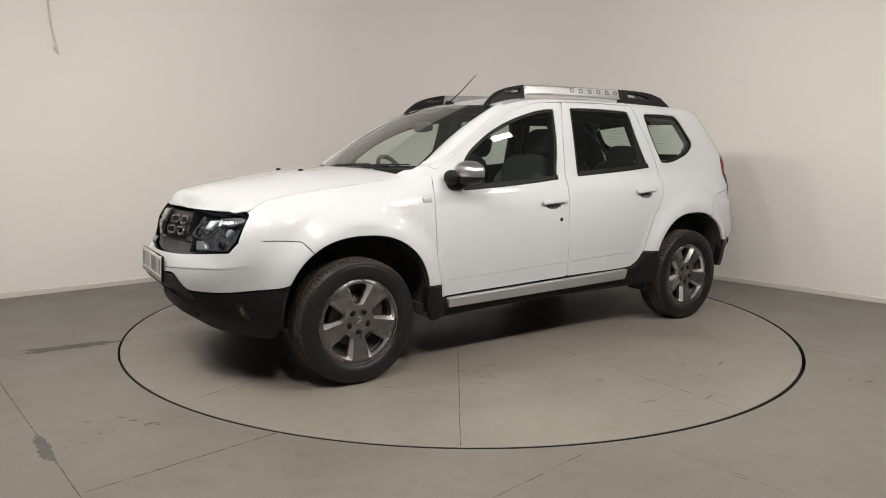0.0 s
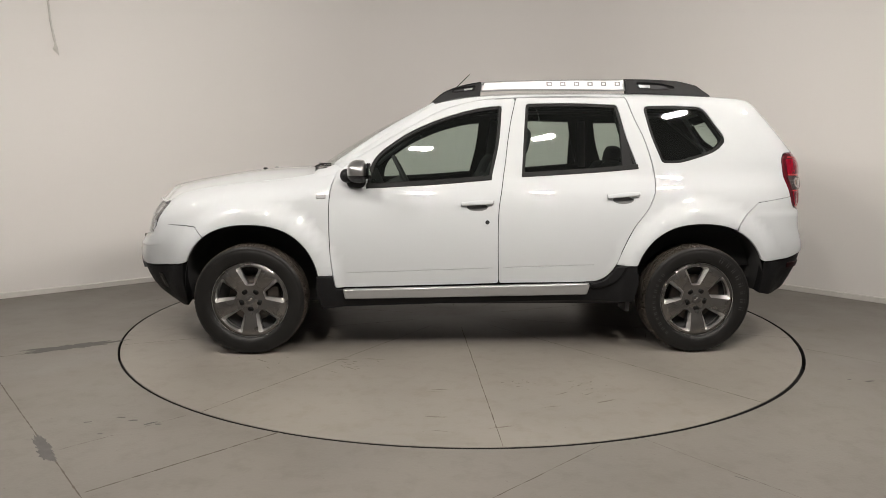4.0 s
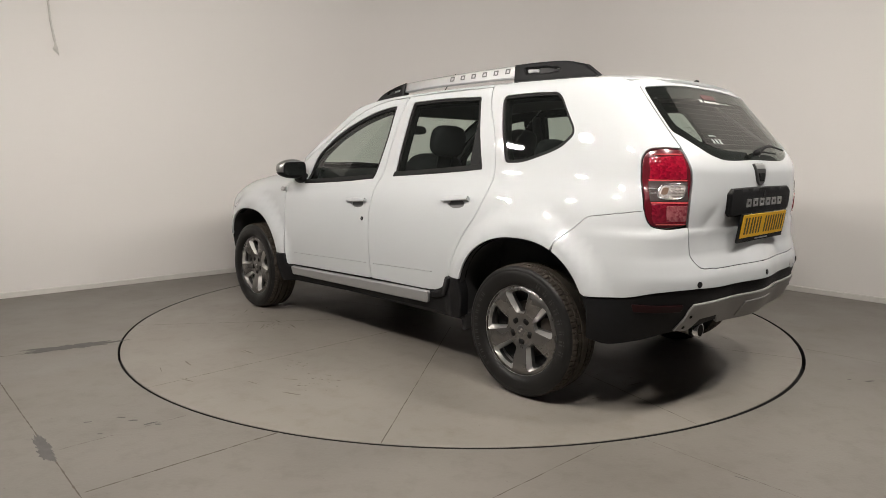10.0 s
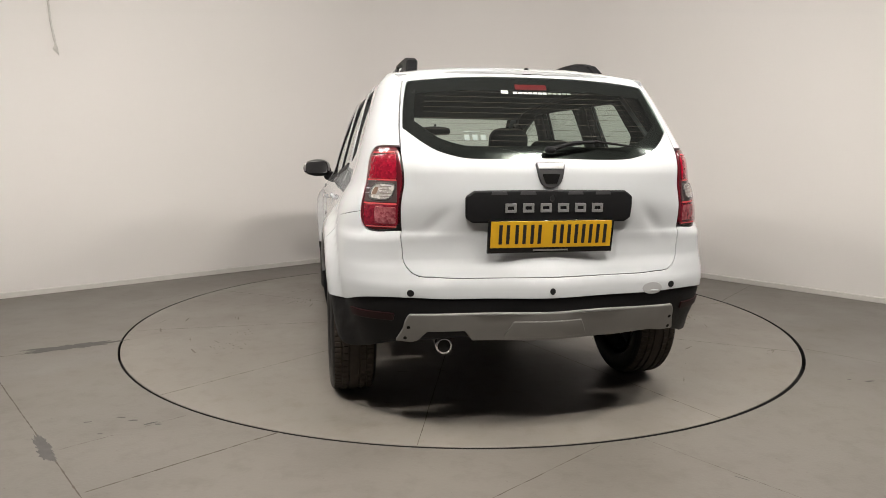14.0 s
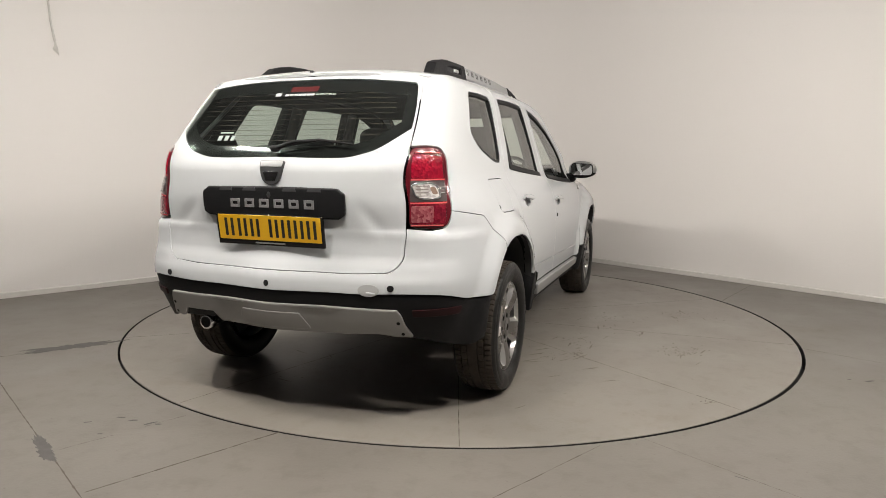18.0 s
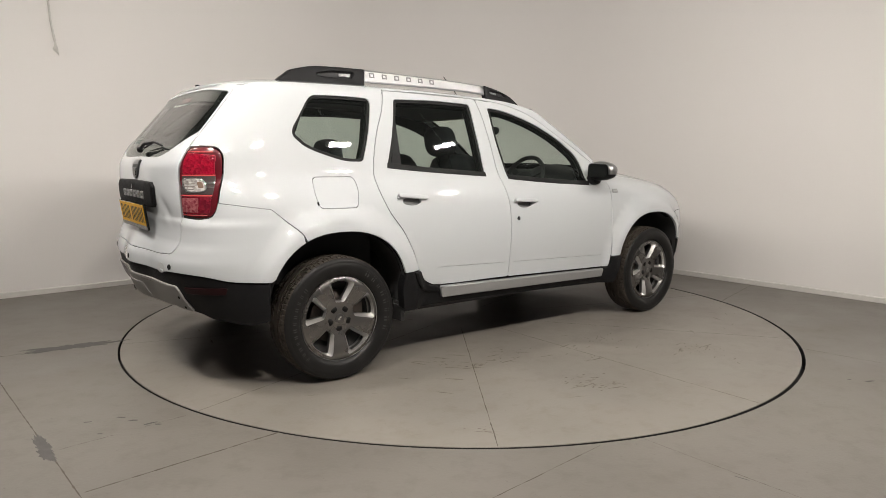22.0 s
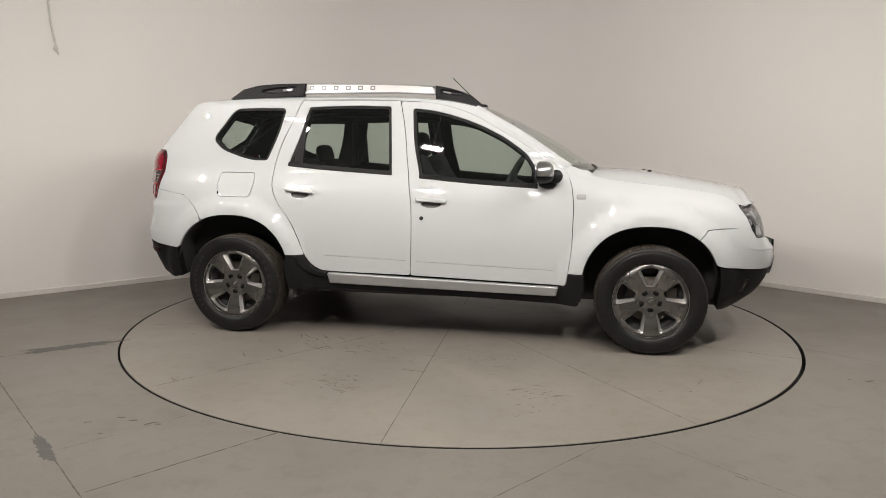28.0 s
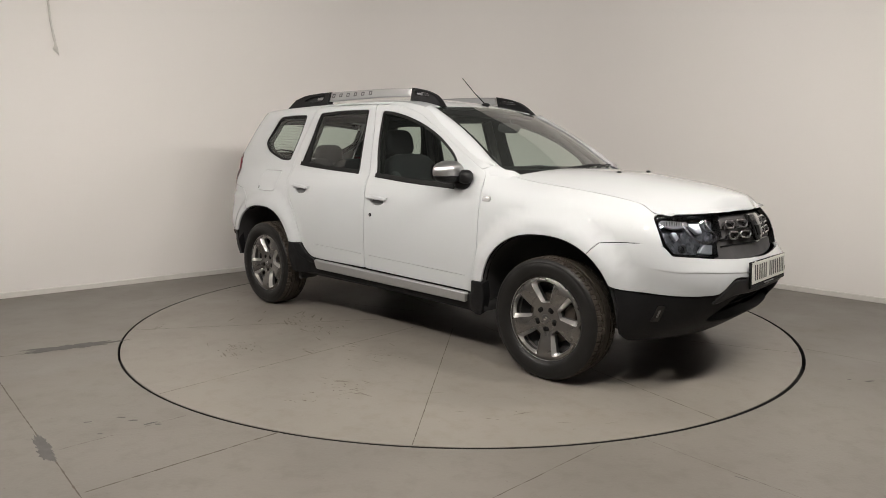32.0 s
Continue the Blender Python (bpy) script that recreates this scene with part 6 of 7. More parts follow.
def shell_part(bm, zmin=None, zmax=None, grow=0.0):
    """Keeps the part of a closed form between two heights."""
    for z, up in ((zmin, -1), (zmax, 1)):
        if z is not None:
            g = bm.verts[:] + bm.edges[:] + bm.faces[:]
            r = bmesh.ops.bisect_plane(bm, geom=g, plane_co=(0, 0, z), plane_no=(0, 0, up), clear_outer=True)
            es = [e for e in r["geom_cut"] if isinstance(e, bmesh.types.BMEdge)]
            bmesh.ops.holes_fill(bm, edges=es, sides=0)
    return bm


def squeeze(x, y, z):
    # flat towards the rear, rounded to the front, lower at its tip
    k = 1 - 0.18 * max(0, y)
    return (x if x > -0.3 else -0.3 - (abs(x) - 0.3) * 0.35, y, z * k)


for S in (1, -1):
    def mir(bm):
        if S < 0:
            bmesh.ops.transform(bm, matrix=Matrix.Diagonal((1, -1, 1, 1)), verts=bm.verts[:])
            bmesh.ops.reverse_faces(bm, faces=bm.faces[:])
        return bm
    arm = part("door_mirror", mir(blob(0.655, 0.765, 0.745, 0.845, 0.985, 1.055, 2.6)), BLACK_PLASTIC, car, "door mirror with silver cap and black foot")
    part("mirror_cap", mir(shell_part(blob(0.612, 0.750, 0.795, 1.005, 1.022, 1.150, 2.6, squash=squeeze), zmin=1.062)), CAP_SILVER, arm, "satin silver mirror cap")
    part("mirror_shell", mir(shell_part(blob(0.611, 0.751, 0.794, 1.006, 1.018, 1.150, 2.6, squash=squeeze), zmax=1.0605)), BLACK_PLASTIC, arm, "black lower mirror shell")
    part("mirror_joint", mir(blob(0.715, 0.800, 0.785, 0.880, 1.018, 1.100, 2.2)), BLACK_PLASTIC, arm)
    o = fillet([(0.812, 1.040), (0.988, 1.042), (0.980, 1.128), (0.820, 1.136)], 0.03, 0.012)
    v2, f = fill(o, [], 0.03)
    V = [(0.6255, S * y, z) for y, z in v2] + [(0.636, S * y, z) for y, z in v2]
    n = len(v2)
    F = [tuple(map(int, t)) for t in f] + [tuple(int(i) + n for i in t[::-1]) for t in f]
    from_data("mirror_rim", [(x + 0.0005, y, z) for x, y, z in V], F, BLACK_PLASTIC, arm, smooth=False)
    v3 = (v2 - v2.mean(0)) * 0.93 + v2.mean(0)
    from_data("mirror_glass", [(0.6235, S * y, z) for y, z in v3], [tuple(map(int, t)) for t in f], MIRROR, arm, "mirror glass", smooth=False)
    # side repeater lamp on the wing
    fwob = [o_ for o_ in car.children if o_.name.startswith("front_wing")][0 if S > 0 else 1]
    sheet("side_repeater", fillet([(0.885, 0.925), (0.942, 0.925), (0.942, 0.953), (0.885, 0.953)], 0.008, 0.01), REPEATER, fwob, (), S, depth=-0.006, lip=0.008, bevel=0.004, step=0.02, label="small pale side repeater lamp")
    sheet("repeater_bar", fillet([(0.893, 0.934), (0.934, 0.934), (0.934, 0.944), (0.893, 0.944)], 0.002, 0.01), RECESS_GREY, fwob, (), S, depth=-0.0068, lip=0.003, bevel=0.001, step=0.02)
    # front lamps inside
    lamp = [o_ for o_ in car.children if o_.name.startswith("headlight")][0 if S > 0 else 1]
    def wide(pts):
        return [(1.88 + (p[0] - 1.88) * 1.42, *p[1:]) for p in pts]
    ind = fillet([(2.135, 0.852), (2.115, 0.878), (1.945, 0.886), (1.925, 0.866), (2.03, 0.846)], 0.010, 0.012)
    sheet("indicator_lamp", ind, LENS_PALE_DARK, lamp, (), S, depth=0.022, lip=0.012, bevel=0.003, step=0.03, label="grey ribbed indicator lamp cell")
    for k in range(9):
        q0 = 1.962 + 0.017 * k
        sheet("lamp_rib", np.array([(q0, 0.858), (q0 + 0.003, 0.858), (q0 + 0.003, 0.876), (q0, 0.876)]), CHROME_DARK, lamp, (), S, depth=0.020, lip=0.003, bevel=0.0006, step=0.05)
    hook = fillet(wide([(2.136, 0.880), (2.145, 0.846), (2.197, 0.788), (2.174, 0.777), (2.091, 0.781), (2.070, 0.804), (2.030, 0.872), (2.024, 0.870), (2.062, 0.800), (2.086, 0.771), (2.176, 0.767), (2.207, 0.788), (2.152, 0.849), (2.143, 0.881)]), 0.002, 0.012)
    sheet("running_light", hook, CHROME_SATIN, lamp, (), S, depth=0.020, lip=0.016, bevel=0.0015, step=0.03, label="chrome hook round the main reflector")
    for nm, o, mt, dp in (("main_reflector", [(2.106, 0.866), (2.050, 0.872), (2.094, 0.818), (2.122, 0.819)], LAMP_MIRROR, 0.024),
                          ("side_reflector", [(1.999, 0.829), (1.971, 0.834), (1.984, 0.803), (2.000, 0.781), (2.012, 0.800)], LAMP_MIRROR, 0.026),
                          ("low_reflector", [(2.167, 0.752), (2.118, 0.757), (2.088, 0.716), (2.156, 0.706)], LAMP_MIRROR, 0.024)):
        oo = fillet(wide(o), 0.008, 0.012)
        sheet(nm, oo, mt, lamp, (), S, depth=dp, lip=0.02, bevel=0.006, step=0.03, label="silver lamp reflector")
    for q0, z0, r0 in ((2.090, 0.742, 0.020), (2.060, 0.812, 0.016)):
        sheet("lamp_bulb", np.array([(q0 + r0 * math.cos(a), z0 + r0 * math.sin(a)) for a in np.linspace(0, 2 * math.pi, 17)[:-1]]), CHROME_DARK, lamp, [np.array([(q0 + 0.6 * r0 * math.cos(a), z0 + 0.6 * r0 * math.sin(a)) for a in np.linspace(0, 2 * math.pi, 13)[:-1]])], S, depth=0.030, lip=0.02, bevel=0.003, step=0.03)
    # fog lamp
    q0, _ = sx(1.889, 0.420)
    sheet("fog_lamp", fillet([(q0 - 0.020, 0.375), (q0 + 0.020, 0.375), (q0 + 0.024, 0.465), (q0 - 0.014, 0.465)], 0.012, 0.012), GLOSS_BLACK, car, (), S, depth=0.001, lip=0.012, bevel=0.004, step=0.03, label="small fog lamp in a black surround")
    sheet("fog_lens", fillet([(q0 - 0.004, 0.402), (q0 + 0.006, 0.402), (q0 + 0.008, 0.442), (q0 - 0.001, 0.442)], 0.004, 0.012), CHROME_DARK, car, (), S, depth=-0.001, lip=0.006, bevel=0.002, step=0.03)

# grille: two rows of chrome studs and a central shield
for S in (1, -1):
    for yc, zc in ((0.142, 0.843), (0.262, 0.843), (0.130, 0.785), (0.246, 0.786)):
        qc = sy(yc, zc)[0]
        oo = fillet([(qc - 0.064, zc + 0.003), (qc - 0.042, zc + 0.019), (qc + 0.046, zc + 0.019), (qc + 0.062, zc + 0.001), (qc + 0.038, zc - 0.019), (qc - 0.046, zc - 0.019)], 0.005, 0.012)
        sheet("grille_stud", oo, CHROME_SATIN, grille, [inset(oo, 0.0090)], S, depth=0.008, lip=0.026, bevel=0.004, step=0.03, label="chrome grille stud")
for zc in (0.828, 0.772, 0.738):
    a = [sy(0.36, zc + 0.004), sy(0.36, zc - 0.004)]
    sheet("grille_bar", fillet([a[0], a[1]] + [(2 * NOSE_Q - p[0], p[1]) for p in a[::-1]], 0.0, 0.04), GLOSS_BLACK, grille, chart=wide_skin, depth=0.028, lip=0.01, bevel=0.002)


def shield(name, zc, half, high, front, depth, parent, mats):
    o = [sy(half, zc + high, front), sy(half * 0.95, zc + high * 0.55, front), sy(half * 0.62, zc - high * 0.75, front), sy(half * 0.35, zc - high, front)]
    mid = NOSE_Q if front else TAIL_Q
    full = o + [(2 * mid - p[0], p[1]) for p in o[::-1]]
    a = fillet(full, 0.010, 0.01)
    ob = sheet(name, a, mats[0], parent, chart=wide_skin, depth=depth, lip=0.02, bevel=0.004, step=0.03, label="chrome shield emblem")
    i = [sy(half * 0.62, zc + high * 0.1, front), sy(half * 0.38, zc - high * 0.72, front)]
    sheet("emblem_field", fillet(i + [(2 * mid - p[0], p[1]) for p in i[::-1]], 0.006, 0.01), mats[1], parent, chart=wide_skin, depth=depth - 0.003, lip=0.006, bevel=0.002, step=0.03)
    t = [sy(half * 0.9, zc + high * 0.92, front), sy(half * 0.84, zc + high * 0.45, front)]
    sheet("emblem_bar", fillet(t + [(2 * mid - p[0], p[1]) for p in t[::-1]], 0.003, 0.01), mats[2], parent, chart=wide_skin, depth=depth - 0.003, lip=0.006, bevel=0.002, step=0.03)
    return ob


shield("front_emblem", 0.820, 0.074, 0.068, True, 0.006, grille, (CHROME_DARK, GLOSS_BLACK, CHROME_SATIN))
shield("rear_emblem", 1.096, 0.062, 0.048, False, -0.010, tailgate, (EMBLEM_GREY, GLOSS_BLACK, SATIN_SILVER))

# bonnet: washer jets; wipers; aerial
for y in (0.184, -0.184):
    p = bonnet_chart(np.array([1.374]), np.array([y]), 0.0)[0]
    part("washer_jet", blob(p[0] - 0.016, p[0] + 0.014, p[1] - 0.013, p[1] + 0.013, p[2] - 0.004, p[2] + 0.010, 2.4, 12, 8), BLACK_PLASTIC, bonnet, "black washer jet")
for y0, y1, r1 in ((-0.34, 0.16, 0.035), (0.20, 0.46, 0.03)):
    s0, s1 = y0 / 0.664, y1 / 0.664
    a, b = screen_chart(np.array([-0.035]), np.array([s0]), -0.006)[0], screen_chart(np.array([r1]), np.array([s1]), -0.012)[0]
    mid = (a + b) / 2 + np.array([0.006, 0, 0.004])
    w = part("wiper_arm", tube([a, mid, b], [0.008, 0.006, 0.005], 8), BLACK_PLASTIC, car, "black windscreen wiper")
    c0, c1 = screen_chart(np.array([0.020]), np.array([s1 - 0.42]), -0.008)[0], screen_chart(np.array([0.045]), np.array([s1 + 0.20]), -0.008)[0]
    part("wiper_blade", tube([c0, (c0 + c1) / 2 + np.array([0, 0, 0.004]), c1], [0.004, 0.005, 0.004], 6), RUBBER, w)
    part("wiper_pivot", blob(a[0] - 0.018, a[0] + 0.018, a[1] - 0.016, a[1] + 0.016, a[2] - 0.014, a[2] + 0.012, 2.4, 12, 8), BLACK_PLASTIC, w)
zb = float(roof_rule(np.array(0.217), np.array(0.0))[2])
mast = part("aerial", blob(0.175, 0.245, -0.020, 0.020, zb - 0.006, zb + 0.024, 2.3, 16, 10), BLACK_PLASTIC, car, "thin black roof aerial")
part("aerial_rod", tube([(0.212, 0, zb + 0.012), (0.10, 0, zb + 0.105), (-0.011, 0, 1.742)], [0.0045, 0.0032, 0.0026], 8), BLACK_PLASTIC, mast)

# tailgate: dark handle panel with letters as plain bars, number plate, wiper, stickers
hp = [sy(0.350, 0.925, False), sy(0.352, 1.012, False), sy(0.318, 1.035, False), sy(0.0, 1.038, False), sy(0.0, 0.907, False), sy(0.325, 0.909, False)]
hp = [sy(0.0, 1.038, False), (*sy(0.318, 1.035, False), 0.012), (*sy(0.352, 1.012, False), 0.012), (*sy(0.350, 0.925, False), 0.012), (*sy(0.325, 0.909, False), 0.012), sy(0.0, 0.907, False)]
hpo = fillet(hp + [(2 * TAIL_Q - p[0], *p[1:]) for p in hp[::-1]][1:-1], 0.012, 0.02)
panel_ = sheet("handle_panel", hpo, BLACK_PLASTIC, tailgate, chart=wide_skin, depth=-0.022, lip=0.024, bevel=0.010, step=0.04, label="black tailgate handle panel")
for k in range(6):
    y = 0.172 - 0.0735 * k
    o = fillet([sy(y + 0.023, 0.949, False), sy(y + 0.023, 0.985, False), sy(y - 0.023, 0.985, False), sy(y - 0.023, 0.949, False)] if y - 0.023 > 0 or y + 0.023 < 0 else [sy(y + 0.023, 0.949, False), sy(y + 0.023, 0.985, False), sy(y - 0.023, 0.985, False), sy(y - 0.023, 0.949, False)], 0.003, 0.02)
    sheet("tailgate_letter", o, LETTER_GREY, panel_, [inset(o, 0.011)], chart=wide_skin, depth=-0.027, lip=0.006, bevel=0.001, step=0.04)
sheet("tailgate_lock", np.array([(TAIL_Q + 0.013 * math.cos(a), 1.004 + 0.013 * math.sin(a)) for a in np.linspace(0, 2 * math.pi, 17)[:-1]]), CHROME_DARK, panel_, chart=wide_skin, depth=-0.026, lip=0.006, bevel=0.003, step=0.02)
for yy in (0.22, 0.10, -0.10, -0.22):
    sheet("panel_notch", fillet([sy(yy + 0.035, 1.018, False), sy(yy + 0.028, 1.032, False), sy(yy - 0.028, 1.032, False), sy(yy - 0.035, 1.018, False)], 0.003, 0.02), TRIM_GREY, panel_, chart=wide_skin, depth=-0.0235, lip=0.004, bevel=0.001)


def flat_plate(name, x, zc, tilt, w, h, thick, mat, parent, facing, label=""):
    bm = box_bm(-thick / 2, thick / 2, -w / 2, w / 2, -h / 2, h / 2, 0.0025, 1)
    moved(bm, pose(x, 0, zc, 0, tilt, 0))
    return part(name, bm, mat, parent, label)


def number_plate(x, zc, tilt, face, parent, sgn, label):
    e = flat_plate("number_plate", x, zc - 0.004, tilt, 0.534, 0.136, 0.012, GLOSS_BLACK, parent, sgn, label)
    m = pose(x, 0, zc, 0, tilt, 0)
    bm = box_bm(sgn * 0.0062 - 0.0022, sgn * 0.0062 + 0.0022, -0.256, 0.256, -0.049, 0.060, 0.001, 1)
    part("plate_face", moved(bm, m), face, e, "reflective plate face")
    xs_, wid = [-0.212, -0.150, -0.088, -0.026, 0.068, 0.132, 0.200], 0.045
    for k, y in enumerate(xs_):
        outer = [(-wid / 2, -0.0395), (wid / 2, -0.0395), (wid / 2, 0.0395), (-wid / 2, 0.0395)]
        bm = bmesh.new()
        for (a0, a1, b0, b1) in ((-wid / 2, -wid / 2 + 0.014, -0.0395, 0.0395), (wid / 2 - 0.014, wid / 2, -0.0395, 0.0395)):
            t = box_bm(sgn * 0.0088 - 0.0006, sgn * 0.0088 + 0.0006, -sgn * y + a0, -sgn * y + a1, 0.006 + b0, 0.006 + b1)
            me = bpy.data.meshes.new("tmp")
            t.to_mesh(me)
            t.free()
            bm.from_mesh(me)
            bpy.data.meshes.remove(me)
        part("plate_bar", moved(bm, m), PLATE_BLACK, e)
    bm = box_bm(sgn * 0.0066 - 0.0006, sgn * 0.0066 + 0.0006, -0.075, 0.075, -0.0640, -0.0575)
    part("plate_strip", moved(bm, m), LETTER_GREY, e)
    return e


number_plate(-2.122, 0.856, -8, PLATE_YELLOW, tailgate, -1, "yellow rear number plate in a black frame")
number_plate(2.160, 0.592, -3, PLATE_WHITE, front_bumper, 1, "white front number plate in a black frame")

# rear wiper, washer, brake light behind the glass, stickers and heater wires
pv = wide_skin(np.array([sy(-0.003, 1.186, False)[0]]), np.array([1.186]), -0.022)[0]
rw = part("rear_wiper", blob(pv[0] - 0.014, pv[0] + 0.018, -0.005 - 0.024, -0.005 + 0.024, pv[2] - 0.016, pv[2] + 0.016, 2.4, 14, 8), BLACK_PLASTIC, tailgate, "black rear wiper at rest")
e1 = wide_skin(np.array([sy(-0.20, 1.213, False)[0]]), np.array([1.213]), -0.030)[0]
e2 = wide_skin(np.array([sy(-0.375, 1.205, False)[0]]), np.array([1.205]), -0.016)[0]
part("wiper_arm", tube([pv, (pv + e1) / 2 + np.array([-0.006, 0, 0.012]), e1], [0.011, 0.008, 0.006], 8), BLACK_PLASTIC, rw)
b0 = wide_skin(np.array([sy(-0.03, 1.200, False)[0]]), np.array([1.200]), -0.012)[0]
part("wiper_blade", tube([b0, e1 + np.array([0.012, 0, 0.004]), e2], [0.004, 0.006, 0.004], 8), RUBBER, rw)
rp = roof_chart(np.array([-1.745]), np.array([0.0]), 0.0)[0]
part("washer_nozzle", blob(rp[0] - 0.022, rp[0] + 0.006, -0.010, 0.010, rp[2] - 0.010, rp[2] + 0.006, 2.4, 12, 8), BLACK_PLASTIC, roof, "black rear washer nozzle")
bk = [sy(0.072, 1.462, False), sy(0.072, 1.486, False)]
sheet("brake_light", fillet(bk + [(2 * TAIL_Q - p[0], p[1]) for p in bk[::-1]], 0.006, 0.02), BRAKE_RED, tailgate, chart=wide_skin, depth=0.0045, lip=0.002, bevel=0.0008, label="unlit red high brake light")


def on_glass(name, y0, y1, z0, z1, mat, depth=0.0022):
    sheet(name, np.array([(sy(y, z, False)[0] if y >= 0 else 2 * TAIL_Q - sy(-y, z, False)[0], z) for y, z in ((y0, z0), (y0, z1), (y1, z1), (y1, z0))]), mat, tailgate, chart=wide_skin, depth=depth, lip=0.0006, bevel=0.0002, step=0.2)


for k, (a, b) in enumerate(((0.140, 0.110), (0.088, 0.068), (0.064, 0.044), (0.040, 0.022), (0.018, 0.0), (-0.004, -0.022), (-0.026, -0.044), (-0.048, -0.064))):
    on_glass("sticker_mark" if k else "sticker_disc", a, b, 1.440, 1.450 if k else 1.455, STICKER)
for k in range(5):
    on_glass("sticker_mark", -0.072 - 0.022 * k, -0.088 - 0.022 * k, 1.441, 1.449, STICKER_DIM)
for k in range(3):
    on_glass("sticker_mark", 0.340 - 0.035 * k, 0.318 - 0.035 * k, 1.236, 1.258, STICKER_DIM)
on_glass("sticker_mark", 0.340, 0.27, 1.268, 1.274, STICKER_DIM)
for k in range(11):
    z = 1.215 + 0.0235 * k
    w = float(np.interp(z, (1.2, 1.28, 1.48), (0.40, 0.50, 0.47)))
    V, Fq = [], []
    for i, y in enumerate(np.linspace(-w, w, 25)):
        for dz in (-0.0007, 0.0007):
            p = wide_skin(np.array([sy(abs(y), z, False)[0]]), np.array([z + dz]), 0.0085)[0]
            V.append((p[0], math.copysign(p[1], y), p[2]))
        if i:
            a = 2 * i - 2
            Fq.append((a, a + 1, a + 3, a + 2))
    from_data("heater_wire", V, Fq, WIRE_DARK, tailgate)

# rear bumper: sensors, towing eye, skid plate, reflectors, exhaust
for y, z in ((0.572, 0.630), (0.0, 0.630), (-0.556, 0.634)):
    q0 = sy(abs(y), z, False)[0]
    q0 = q0 if y >= 0 else 2 * TAIL_Q - q0
    s = sheet("parking_sensor", np.array([(q0 + 0.0135 * math.cos(a), z + 0.0135 * math.sin(a)) for a in np.linspace(0, 2 * math.pi, 17)[:-1]]), BLACK_PLASTIC, rear_bumper, chart=wide_skin, depth=-0.0035, lip=0.006, bevel=0.002, step=0.02, label="small black parking sensor")
qe = 2 * TAIL_Q - sy(0.462, 0.612, False)[0]
# grey oval on the bumper: the recess's shaded white put into its colour
sheet("towing_recess_shade", np.array([(qe + 0.045 * math.cos(a), 0.622 + 0.026 * math.sin(a)) for a in np.linspace(0, 2 * math.pi, 21)[:-1]]), RECESS_GREY, rear_bumper, chart=wide_skin, depth=-0.0012, lip=0.004, bevel=0.002, step=0.03)
pe = wide_skin(np.array([qe]), np.array([0.610]), 0.004)[0]
part("towing_eye", tube([pe + np.array([0.02, 0.030, 0]), pe + np.array([0.004, 0.026, 0]), pe + np.array([0.0, 0, 0.002]), pe + np.array([0.004, -0.026, 0]), pe + np.array([0.02, -0.030, 0])], 0.008, 8), PAINT, rear_bumper, "white towing eye")
skid = [sy(0.0, 0.5375, False), sy(0.575, 0.540, False), sy(0.588, 0.520, False), sy(0.600, 0.470, False), sy(0.625, 0.415, False), sy(0.540, 0.418, False), sy(0.500, 0.462, False), sy(0.345, 0.462, False), sy(0.310, 0.415, False), sy(0.0, 0.412, False)]
skid_r = [(2 * TAIL_Q - p[0], p[1]) for p in (sy(0.575, 0.540, False), sy(0.588, 0.520, False), sy(0.600, 0.470, False), sy(0.625, 0.415, False), sy(0.540, 0.418, False), sy(0.50, 0.425, False), sy(0.32, 0.415, False))]
sp = sheet("rear_skid_plate", fillet(skid[1:] + skid_r[::-1], 0.008, 0.02), SKID_GREY, car, chart=wide_skin, depth=-0.004, lip=0.02, bevel=0.006, step=0.03, label="grey rear skid plate")
a = [sy(0.19, 0.430, False), sy(0.15, 0.505, False)]
sheet("skid_rib", fillet([a[0], a[1], (2 * TAIL_Q - sy(0.14, 0.505, False)[0], 0.505), (2 * TAIL_Q - sy(0.18, 0.430, False)[0], 0.430)], 0.012, 0.02), SKID_GREY, sp, chart=wide_skin, depth=-0.009, lip=0.006, bevel=0.004, step=0.03)
for y, z in ((0.575, 0.485), (0.585, 0.435), (-0.575, 0.485), (-0.585, 0.435)):
    q0 = sy(abs(y), z, False)[0]
    q0 = q0 if y >= 0 else 2 * TAIL_Q - q0
    sheet("skid_screw", np.array([(q0 + 0.007 * math.cos(a), z + 0.007 * math.sin(a)) for a in np.linspace(0, 2 * math.pi, 11)[:-1]]), BOLT_DARK, sp, chart=wide_skin, depth=-0.006, lip=0.004, bevel=0.001, step=0.02)
for S in (1, -1):
    o = [sy(0.635, 0.510, False), sy(0.635, 0.540, False)] + on_skin([(-1.925, 0.545), (-1.935, 0.512)])
    sheet("rear_reflector", fillet(o, 0.006, 0.02), LENS_RED_DIM, car, (), S, depth=0.001, lip=0.009, bevel=0.002, step=0.04, label="dark red rear reflector")
bm = tube([(-1.6, 0.40, 0.38), (-1.82, 0.415, 0.40), (-1.92, 0.422, 0.40), (-2.036, 0.424, 0.392)], 0.031, 20)
ex = part("exhaust_pipe", bm, EXHAUST, car, "chromed exhaust tailpipe")
V, Fq = lathe([(0.027, 0.0), (0.034, 0.0), (0.034, 0.04), (0.027, 0.04), (0.027, 0.0)], 24)
from_data("tailpipe_rim", [(-2.045 + y, 0.424 + x, 0.392 + z) for x, y, z in V], Fq, CHROME, ex)
# a black disc on the closed pipe end stands in for its shaded hollow
V, Fq = lathe([(0.0, 0.002), (0.029, 0.002)], 24)
from_data("tailpipe_mouth_shade", [(-2.045 + y, 0.424 + x, 0.392 + z) for x, y, z in V], Fq, PIT_BLACK, ex)
